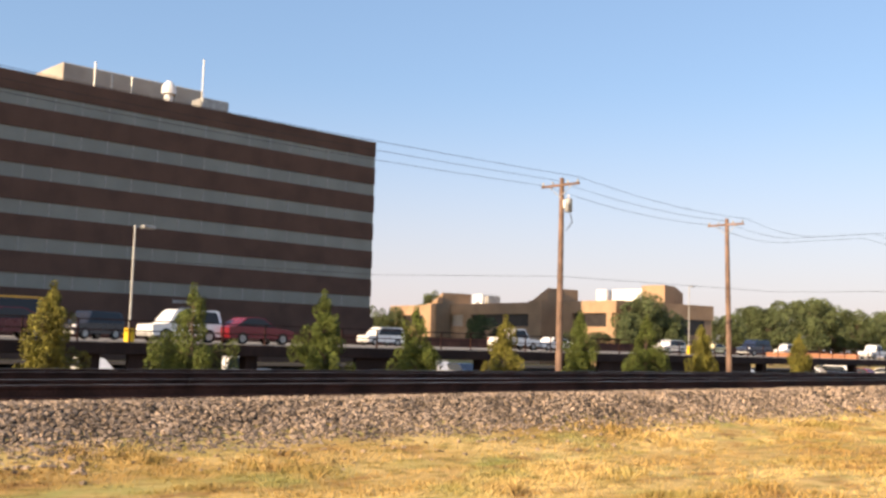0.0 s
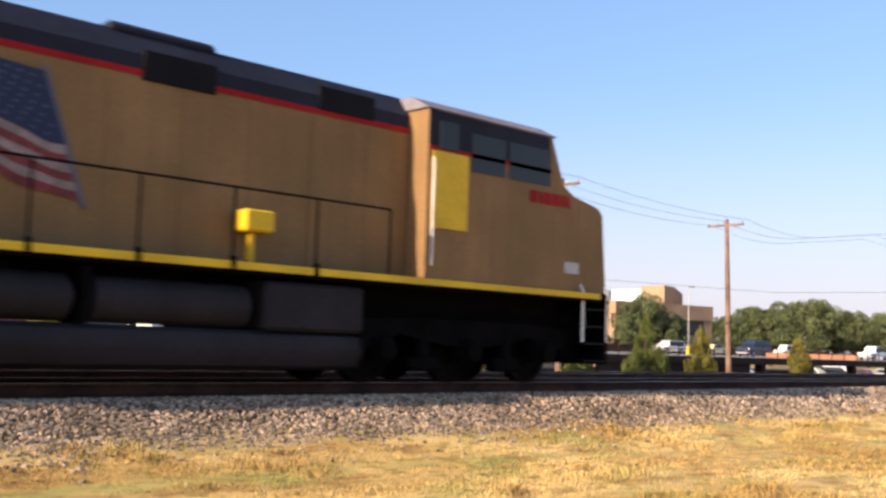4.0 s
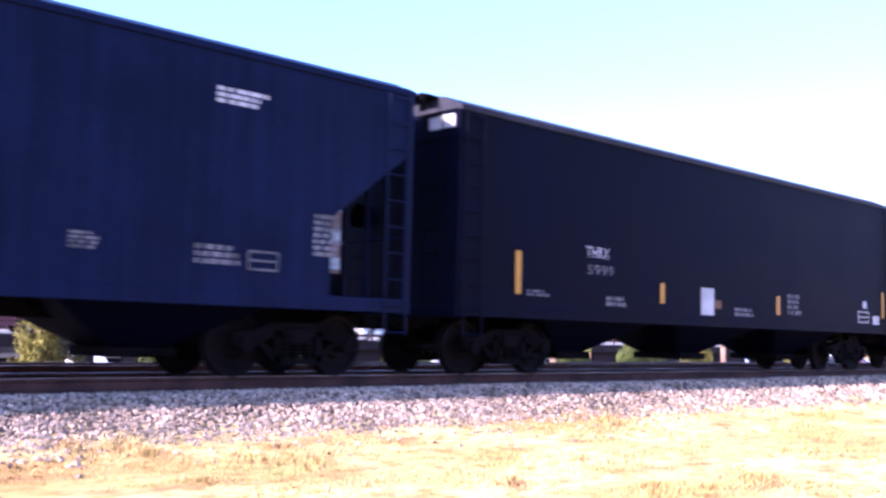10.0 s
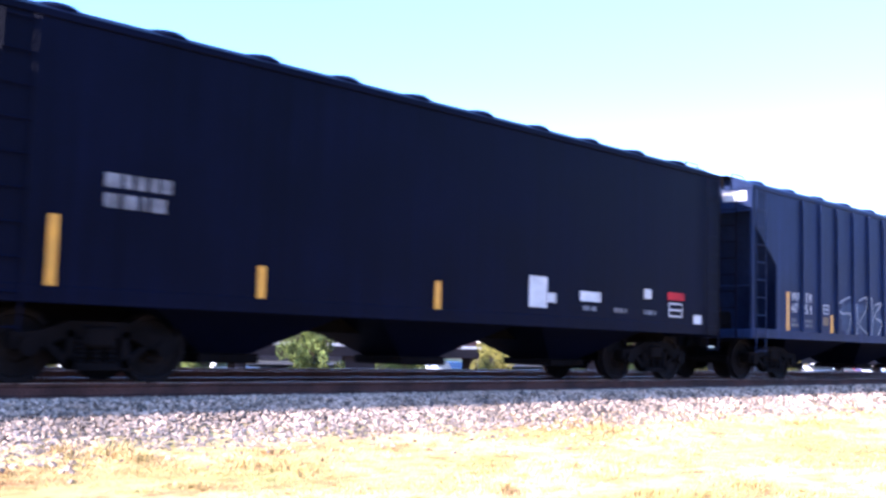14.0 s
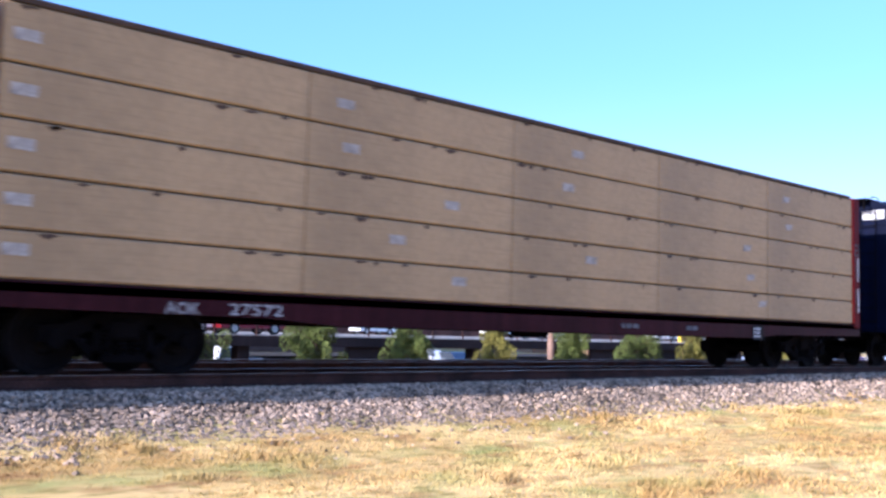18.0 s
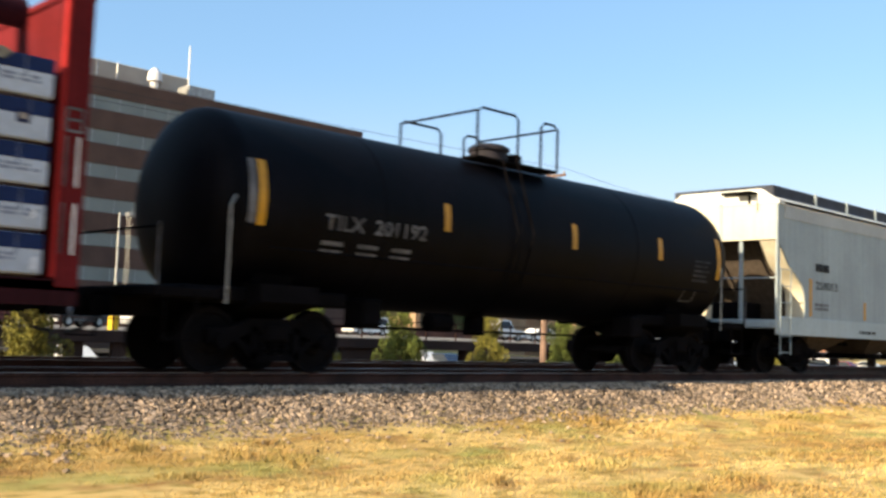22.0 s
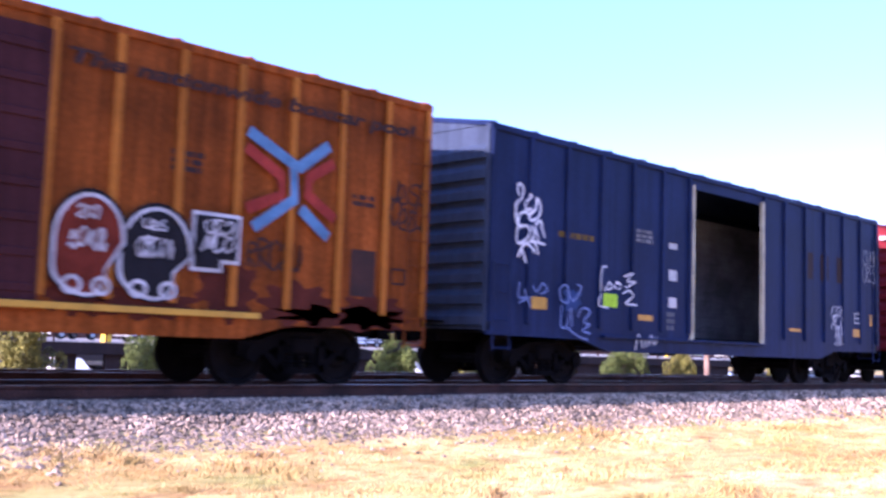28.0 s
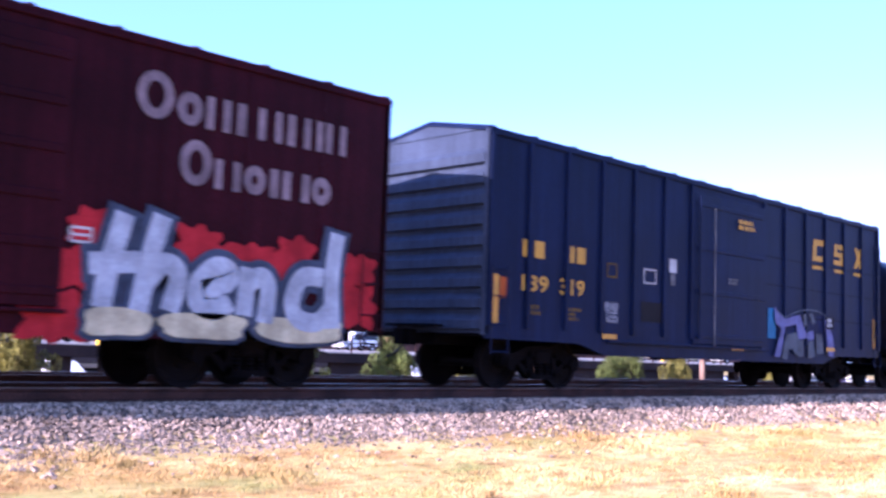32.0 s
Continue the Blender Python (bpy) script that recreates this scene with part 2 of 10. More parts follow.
def part(name, shape, material, parent=None, label="", smooth=False, m=None):
    """One mesh object under a thing or a part."""
    me = shape.data(name, material, smooth) if isinstance(shape, Mesh) else shape
    ob = new(name, me)
    ob.parent = parent
    if m is not None:
        ob.matrix_basis = m
    if label:
        ob["label"] = label
    return ob


def thing(name, label, category, group="", kind="", m=None):
    ob = new(name)
    if m is not None:
        ob.matrix_basis = m
    return tagged(ob, label, category, group, kind)


def single(name, shape, material, label, category, kind="", group="", smooth=False, m=None):
    return tagged(part(name, shape, material, None, "", smooth, m), label, category, group, kind)


# ---- ground, ballast and track ----
def profile(y):
    """Height of the ground across the line."""
    pts = [(-4000, -1.05), (-40, -1.05), (-14, -0.98), (-8, -0.92), (-4.2, -0.80), (-2.95, -0.66), (-1.75, -0.215), (6.4, -0.215), (8.2, -0.75), (13, -1.0), (20, -2.2), (4000, -2.2)]
    return float(np.interp(y, [p[0] for p in pts], [p[1] for p in pts]))


xs = sorted({*np.linspace(-60, 140, 101).tolist(), -4000, -1200, -400, -150, 250, 500, 1200, 4000})
ys = sorted({*np.linspace(-16, 22, 96).tolist(), -4000, -1000, -300, -100, -40, 30, 60, 120, 300, 1000, 4000, -1.75, -2.95, 6.4})
gm = Mesh()
gv = [(x, y, profile(y) + (0.03 * noise.noise((x * 0.5, y * 0.5, 0)) + 0.02 * noise.noise((x * 2, y * 2, 3)) if -16 < y < -3 else 0)) for x in xs for y in ys]
gm.add(gv, [(i * len(ys) + j, (i + 1) * len(ys) + j, (i + 1) * len(ys) + j + 1, i * len(ys) + j + 1) for i in range(len(xs) - 1) for j in range(len(ys) - 1)])
single("ground", gm, SOIL, "dry yellow mown grass ground falling away from the line", "ground", "structure")

bed = Mesh()
bed.prism([(-3.1, -0.75), (-1.75, -0.19), (6.4, -0.19), (8.3, -0.8)], -150, 200, "x")
single("ballast_bed", bed, BED, "grey crushed stone ballast bed under two tracks", "ballast", "structure")


def rail_profile(y, z):
    h = [(-0.036, 0), (0.036, 0), (0.036, -0.035), (0.012, -0.05), (0.010, -0.14), (0.07, -0.165), (0.07, -0.18), (-0.07, -0.18), (-0.07, -0.165), (-0.010, -0.14), (-0.012, -0.05), (-0.036, -0.035)]
    return [(y + a, z + b) for a, b in h]


tie_mesh = Mesh().box(-0.115, 0.115, -1.3, 1.3, -0.15, 0.0, 0.012).data("tie", TIE)
for tname, yc in (("near_track", 0.0), ("far_track", 4.25)):
    track = thing(tname, "steel railway track on dark timber ties in ballast", "railway track", kind="structure")
    for s in (-1, 1):
        part("rail", Mesh().prism(rail_profile(yc + s * 0.7535, 0.0), -150, 200, "x"), RAIL_SIDE, track)
        part("rail_head", Mesh().box(-150, 200, yc + s * 0.7535 - 0.03, yc + s * 0.7535 + 0.03, 0.0, 0.003), RAIL_TOP, track, "bright worn running surface")
    for i in range(-10, 130 if yc == 0 else 80):
        ob = part("tie", tie_mesh, TIE, track, m=pose(i * 0.52, yc + random.uniform(-0.04, 0.04), -0.175, 0, 0, random.uniform(-1, 1)))


def scatter_stones():
    rng = np.random.default_rng(4)
    vs, fs = [], []
    cube = np.array([(x, y, z) for x in (-1, 1) for y in (-1, 1) for z in (-1, 1)], float) / 1.5
    faces = np.array([(0, 1, 3), (0, 3, 2), (4, 6, 7), (4, 7, 5), (0, 4, 5), (0, 5, 1), (2, 3, 7), (2, 7, 6), (0, 2, 6), (0, 6, 4), (1, 5, 7), (1, 7, 3)])
    count = 0
    for x0, x1, dens, size in ((2.5, 12, 860, 0.0245), (12, 22, 480, 0.030), (22, 45, 190, 0.042), (45, 90, 50, 0.06)):
        n = int((x1 - x0) * 3.0 * dens)
        x = rng.uniform(x0, x1, n)
        y = rng.uniform(-4.1, -1.1, n)
        edge = np.array([0.3 * noise.noise((a * 0.8, 0, 2)) + 0.15 * noise.noise((a * 2.6, 0, 6)) for a in x])
        keep = rng.uniform(0, 1, n) < np.where(y + edge > -2.85, 1.0, np.clip(np.exp((y + edge + 2.85) * 9.0) * 0.8, 0.006, 1))
        for px, py in zip(x[keep], y[keep]):
            z = float(np.interp(py, [-3.1, -1.75, -1.0], [-0.75, -0.19, -0.185])) if py > -3.1 else profile(py)
            r = size * rng.uniform(0.55, 1.35)
            q = cube * (1 + rng.uniform(-0.38, 0.38, (8, 3)))
            a, b = rng.uniform(0, 6.28, 2)
            ca, sa, cb, sb = math.cos(a), math.sin(a), math.cos(b), math.sin(b)
            q = q @ np.array([[ca, -sa, 0], [sa, ca, 0], [0, 0, 1]]) @ np.array([[1, 0, 0], [0, cb, -sb], [0, sb, cb]])
            vs.append(q * r * np.array([1.15, 1.0, 0.85]) + (px, py, z + r * 0.35))
            fs.append(faces + 8 * count)
            count += 1
    me = bpy.data.meshes.new("ballast_stones")
    me.from_pydata(np.concatenate(vs).tolist(), [], np.concatenate(fs).tolist())
    me.materials.append(STONE)
    return tagged(new("ballast_stones", me), "loose grey and pinkish crushed ballast stones", "ballast", kind="stuff")


scatter_stones()


def scatter_grass():
    rng = np.random.default_rng(7)
    vs, fs = [], []
    k = 0
    for x0, x1, y0, y1, dens, h, w in ((2, 6, -5.5, -2.6, 1700, 0.030, 0.007), (5, 10, -9.6, -2.6, 1000, 0.032, 0.009), (10, 22, -11, -2.6, 420, 0.036, 0.014), (22, 60, -12.4, -2.6, 80, 0.04, 0.035)):
        n = int((x1 - x0) * (y1 - y0) * dens)
        for px, py in zip(rng.uniform(x0, x1, n), rng.uniform(y0, y1, n)):
            clump = noise.noise((px * 0.7, py * 1.3, 5)) + 0.5 * noise.noise((px * 2.5, py * 3, 9))
            if rng.uniform() > (-py - 2.62 + 0.3 * noise.noise((px * 0.8, 0, 2))) / 0.35:
                continue
            hh = h * (0.5 + rng.uniform(0, 0.7) + max(0, clump) * 1.5)
            if clump > 0.42:
                hh *= 1.7
            a = rng.uniform(0, 6.28)
            dx, dy = math.cos(a) * w, math.sin(a) * w
            lx, ly = rng.normal(0, hh * 0.6, 2)
            z = profile(py) - 0.01
            vs += [(px - dx, py - dy, z), (px + dx, py + dy, z), (px + lx, py + ly, z + hh)]
            fs.append((k, k + 1, k + 2))
            k += 3
    me = bpy.data.meshes.new("grass")
    me.from_pydata(vs, [], fs)
    me.materials.append(BLADE)
    return tagged(new("grass", me), "short dry golden and green mown grass", "grass", kind="stuff")


scatter_grass()

# ---- the far side: parking deck, office block, low tan building, poles, trees ----
D0 = -EYE[1]


def at(k, dist):
    """A place on the far side: k metres along the line per metre of distance from the camera's line."""
    return k * dist, dist - D0


PENT = mat("pale_stucco", (0.42, 0.37, 0.31), 0.9, 0, 0.1, 0.3, 20, 0.1)


def office():
    ob = thing("office_building", "seven-storey dark brown brick office block with long grey window bands", "office building")
    x0, x1, y0, y1 = -40.0, 90.1, 96.7, 135.0
    top, floor_h = 28.4, 3.88
    part("wall", Mesh().box(x0, x1, y0 + 0.35, y1, -2.2, top), BRICK, ob)
    mull = Mesh().box(0, 0.07, 0, 0.04, 0, 1.56).data("mullion", GREYMETAL)
    z_bands = [top - 2.08 - i * floor_h for i in range(6)]
    for i, zb in enumerate(z_bands):
        zt = z_bands[i - 1] - 1.56 if i else top
        part("spandrel", Mesh().box(x0, x1, y0, y0 + 0.34, zb + 0.0, zt, 0.03), BRICK, ob)
        w = part("window_band", Mesh().box(x0, x1, y0 + 0.16, y0 + 0.3, zb - 1.56, zb), BAND, ob, "grey reflective ribbon window")
        for j in range(1, int((x1 - 20.0) / 3.1)):
            part("mullion", mull, GREYMETAL, w, m=pose(20.0 + j * 3.1, y0 + 0.12, zb - 1.56))
    part("spandrel", Mesh().box(x0, x1, y0, y0 + 0.34, -2.2, z_bands[-1] - 1.56), BRICK, ob)
    part("side_wall", Mesh().box(x1, x1 + 2.2, y0 + 2, y1, -2.2, 4.1), BRICK, ob)
    bars(ob, 60.0, 4.5, 4.8, 0.5, 1, GREYMETAL, y0 - 0.02, "pale wall sign letters too far to read")
    bars(ob, 61.0, 3.8, 1.6, 0.4, 1, GREYMETAL, y0 - 0.02, "pale wall sign letters too far to read")
    pent = part("penthouse", Mesh().box(48.2, 66.6, 103.7, 112.0, top, 32.3, 0.1), PENT, ob, "pale tan rooftop plant room")
    part("roof_unit", Mesh().box(64.4, 68.2, 99.7, 102.5, top, 30.5, 0.1), GREYMETAL, pent)
    part("dish_mount", Mesh().lathe([(0, 0.5), (1.6, 0.5), (1.6, 0.9), (2.6, 0.8), (3.2, 0.3)], 12, "z", (59.8, 99.8, top)), WHITE, pent)
    part("antenna_mast", Mesh().tube([(64.2, 99.5, top), (64.2, 99.5, 35.2)], 0.09, 6), GREYMETAL, pent)
    for x, z in ((50.4, 32.0), (52.5, 31.0), (55.0, 31.2), (60.6, 30.6)):
        part("vent_pipe", Mesh().tube([(x, 99.8, top), (x, 99.8, z)], 0.12, 6), GREYMETAL, pent)



DARKWIN = mat("dark_window", (0.035, 0.03, 0.028), 0.5, 0, 0.2, 1, 10, 0)


def tan_building():
    ob = thing("low_building", "low tan stucco building with sloped clerestory monitors", "building")
    top = 8.4

    def block(name, x0, x1, d0, d1, z0, z1, mt, label=""):
        return part(name, Mesh().box(x0, x1, d0 - D0, d1 - D0, z0, z1, 0.06), mt, ob, label)

    # the long sunlit front runs away from the corner, turned a little from the line
    c8, s8 = math.cos(radians(8)), math.sin(radians(8))

    def turned(name, s0, s1, q0, q1, z0, z1, mt, label=""):
        """A block along the front: s metres from the corner, q metres in from the front."""
        pts = [(131.8 + s8 * s + c8 * q, 100.0 - D0 + c8 * s - s8 * q) for s, q in ((s0, q0), (s0, q1), (s1, q1), (s1, q0))]
        return part(name, Mesh().prism(pts, z0, z1, "z"), mt, ob, label)

    def wedge(s0, s1, q0, q1, z):
        """A clerestory: upright at s0, sloping down to the roof at s1."""
        p = [(131.8 + s8 * s + c8 * q, 100.0 - D0 + c8 * s - s8 * q) for s, q in ((s0, q0), (s0, q1), (s1, q1), (s1, q0))]
        m = Mesh().add([(*p[0], top - 0.3), (*p[1], top - 0.3), (*p[1], z), (*p[0], z), (*p[2], top - 0.3), (*p[3], top - 0.3)], [(0, 1, 2, 3), (3, 2, 4, 5), (0, 3, 5), (1, 4, 2), (0, 5, 4, 1)])
        part("roof_monitor", m, TAN, ob, "sloped tan clerestory roof")
    turned("wall", 0, 66, 0.6, 23, -2.2, top - 0.1, TAN)
    turned("parapet", -0.2, 66.2, 0, 0.6, 6.4, top, TAN)
    turned("parapet", -0.2, 0.6, 0.6, 23.2, 6.0, top + 0.02, TAN)
    turned("plinth", -0.1, 66, 0.1, 0.6, -2.2, 4.2, TAN)
    for s0, s1 in ((0.8, 2.0), (10.0, 12.5), (18.5, 20.5), (38.0, 40.5), (52.0, 54.0)):
        turned("pier", s0, s1, 0.05, 0.6, 4.2, 6.4, TAN)
    for s0, s1 in ((2.0, 10.0), (20.5, 28.5), (29.0, 38.0), (54.0, 64.0)):
        turned("window", s0, s1, 0.50, 0.62, 4.2, 6.4, DARKWIN, "dark recessed window strip")
    for s0, s1 in ((12.6, 13.8), (40.6, 44.3)):
        turned("bright_reveal", s0, s1, 0.4, 0.6, 4.2, 6.4, PENT, "pale sunlit recess")
    for s0 in (13.9, 44.5):
        turned("buttress", s0, s0 + 3.2, -3.45, 0.0, -2.2, top + 0.05, TAN)
        wedge(s0 + 0.1, s0 + 5.0, -1.9, 5.0, top + 2.2)
    turned("window", -0.02, 0.58, 3.0, 21.0, 3.4, 5.9, DARKWIN, "dark recessed window strip")
    turned("roof_unit", 44.0, 47.0, 7.2, 11.0, top - 0.1, 10.7, WHITE, "white rooftop equipment")
    turned("roof_unit", 43.0, 44.0, 8.0, 11.0, top - 0.1, 10.4, GREYMETAL)
    block("roof_unit", 148.0, 151.0, 106.7, 113.0, top - 0.1, 11.2, WHITE, "white rooftop equipment")
    block("roof_unit", 147.0, 149.0, 113.6, 115.8, top - 0.1, 11.2, WHITE, "white rooftop equipment")
    part("roof_block", Mesh().prism([(148.0, top - 0.1), (153.5, top - 0.1), (153.5, 10.6), (151.0, 11.7), (148.0, 11.8)], 101.9 - D0, 106.6 - D0, "y"), TAN, ob)


tan_building()

DECK_Z = 0.33
# dark brown for the deck's edge beam, columns and wall panels
DARKBEAM = mat("dark_brown_beam", (0.045, 0.024, 0.018), 0.9, 0, 0.25, 0.5, 20, 0.1, streak=0.2)
BRICKRED = mat("orange_brick", (0.33, 0.15, 0.085), 0.9, 0, 0.15, 0.6, 25, 0.2)
RUSTCON = mat("red_brown_parapet", (0.11, 0.048, 0.035), 0.9, 0, 0.2, 0.5, 20, 0.1, streak=0.2)


def parking_deck():
    y0 = 45.0 - D0
    deck = thing("parking_deck", "two-level concrete parking deck with a dark brown edge beam", "parking deck", kind="structure")
    part("deck_slab", Mesh().box(-30, 190, y0, y0 + 7, DECK_Z - 0.3, DECK_Z), CONCRETE, deck)
    part("deck_slab", Mesh().box(-30, 190, y0 + 13, y0 + 48, DECK_Z - 0.3, DECK_Z), CONCRETE, deck)
    part("edge_beam", Mesh().box(-30, 190, y0 - 0.25, y0, DECK_Z - 0.58, DECK_Z - 0.02, 0.03), DARKBEAM, deck, "dark brown edge beam")
    part("back_parapet", Mesh().box(-30, 190, y0 + 48, y0 + 48.3, DECK_Z - 0.9, DECK_Z + 1.15), RUSTCON, deck, "brown rear parapet")
    part("deck_slab", Mesh().box(108.8, 113, y0 + 7, y0 + 13, DECK_Z - 0.3, DECK_Z), CONCRETE, deck)
    part("end_wall", Mesh().box(108.8, 109.1, y0 + 5.2, y0 + 16.0, DECK_Z - 0.35, DECK_Z + 0.5, 0.02), BRICKRED, deck, "orange-brown brick wall catching the sun")
    for i in range(16):
        x = 12 + i * 8.5
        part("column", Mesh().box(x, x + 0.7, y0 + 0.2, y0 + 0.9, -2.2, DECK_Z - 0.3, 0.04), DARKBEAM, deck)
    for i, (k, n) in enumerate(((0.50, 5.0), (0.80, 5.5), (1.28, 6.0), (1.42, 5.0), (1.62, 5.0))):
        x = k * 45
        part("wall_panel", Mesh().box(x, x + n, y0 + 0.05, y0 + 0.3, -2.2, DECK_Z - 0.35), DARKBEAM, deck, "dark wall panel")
    for i in range(46):
        part("guard_post", Mesh().box(10 + i * 2.5, 10.07 + i * 2.5, y0 + 0.1, y0 + 0.17, DECK_Z, DECK_Z + 1.0), RAIL_SIDE, deck)
    for z in (0.5, 0.98):
        part("guard_rail", Mesh().box(10, 125, y0 + 0.1, y0 + 0.16, DECK_Z + z, DECK_Z + z + 0.06), RAIL_SIDE, deck)


parking_deck()
ASPHALT = mat("asphalt", (0.045, 0.043, 0.042), 0.9, 0, 0.2, 0.4, 30, 0.2)
single("lower_lot", Mesh().box(-40, 220, 20.0, 94.0, -2.3, -2.17), ASPHALT, "dark asphalt lot under and around the parking deck", "pavement", "structure")


def car_mesh(kind, L, H):
    """Side outlines of body and cabin, and where the wheels are."""
    if kind == "pickup":
        body = [(0, .38), (.02, .50), (.30, .54), (.32, .56), (.62, .56), (.63, .58), (.99, .57), (1, .30), (.985, .22), (.02, .22)]
        cab = [(.28, .55), (.36, .97), (.40, 1.0), (.60, 1.0), (.635, .95), (.64, .56)]
    elif kind == "suv":
        body = [(0, .34), (.015, .52), (.25, .57), (.99, .58), (1, .30), (.985, .20), (.015, .20)]
        cab = [(.22, .56), (.34, .95), (.38, 1.0), (.93, 1.0), (.97, .95), (.995, .57)]
    else:
        body = [(0, .36), (.02, .52), (.10, .58), (.34, .63), (.97, .66), (1, .60), (1, .30), (.985, .22), (.02, .22)]
        cab = [(.30, .62), (.44, .97), (.50, 1.0), (.66, 1.0), (.72, .97), (.90, .65)]
    return [(a * L, b * H) for a, b in body], [(a * L, b * H) for a, b in cab]


TYRE = mat("tyre", (0.02, 0.02, 0.02), 0.9, 0, 0.1)


def parked_car(kind, paint, label, x, y, z, L=4.8, H=1.5, rz=0):
    ob = thing("parked_car" if kind == "sedan" else kind, label, "car" if kind == "sedan" else kind, "parked cars", m=pose(x, y, z, 0, 0, rz))
    body, cab = car_mesh(kind, L, H)
    W = 0.92

    def solid(poly, w0, w1):
        me = Mesh()
        zs = [p[1] for p in poly]
        lo, hi = min(zs), max(zs)
        n = len(poly)
        wid = [w0 + (w1 - w0) * (p[1] - lo) / (hi - lo) for p in poly]
        vs = [(p[0] - L / 2, -w, p[1]) for p, w in zip(poly, wid)] + [(p[0] - L / 2, w, p[1]) for p, w in zip(poly, wid)]
        me.add(vs, [(i, (i + 1) % n, n + (i + 1) % n, n + i) for i in range(n)] + [tuple(range(n - 1, -1, -1)), tuple(range(n, 2 * n))])
        return me
    b = part("body", solid(body, W, W * 0.97), paint, ob)
    c = part("cabin", solid(cab, W * 0.95, W * 0.72), paint, ob)
    lo, hi = min(p[1] for p in cab), max(p[1] for p in cab)
    cx = sum(p[0] for p in cab) / len(cab)
    win = [(cx + (p[0] - cx) * 0.88 , lo + 0.04 + (p[1] - lo) * 0.84) for p in cab]
    wm = solid(win, W * 0.955, W * 0.765)
    part("window", wm, GLASS, c, "dark tinted side window")
    for u in (0.19, 0.80):
        for s in (-1, 1):
            r = 0.33 if kind == "sedan" else 0.37
            wh = part("wheel", Mesh().lathe([(-0.11, r * 0.8), (-0.11, r), (0.11, r), (0.11, r * 0.8)], 16, "y", (0, 0, 0)), TYRE, ob, m=pose((u - 0.5) * L, s * (W - 0.1), r))
            part("rim", Mesh().lathe([(-0.115, r * 0.1), (-0.125, r * 0.6), (0.125, r * 0.6), (0.115, r * 0.1)], 12, "y"), GREYMETAL, wh)
    part("bumper", Mesh().box(-L / 2 - 0.03, -L / 2 + 0.1, -W * 0.9, W * 0.9, 0.3, 0.5, 0.03), GREYMETAL, ob)
    part("headlamp", Mesh().box(-L / 2 - 0.01, -L / 2 + 0.12, -W * 0.98, -W * 0.6, H * 0.42, H * 0.5, 0.02), WHITE, ob)
    part("tail_lamp", Mesh().box(L / 2 - 0.1, L / 2 + 0.012, -W * 0.98, -W * 0.75, H * 0.42, H * 0.55, 0.02), REDPAINT, ob)
    return ob


def car_paint(name, c):
    return mat(name, c, 0.25, 0.1, 0.05, 0.5, 10, 0, spec=0.6)


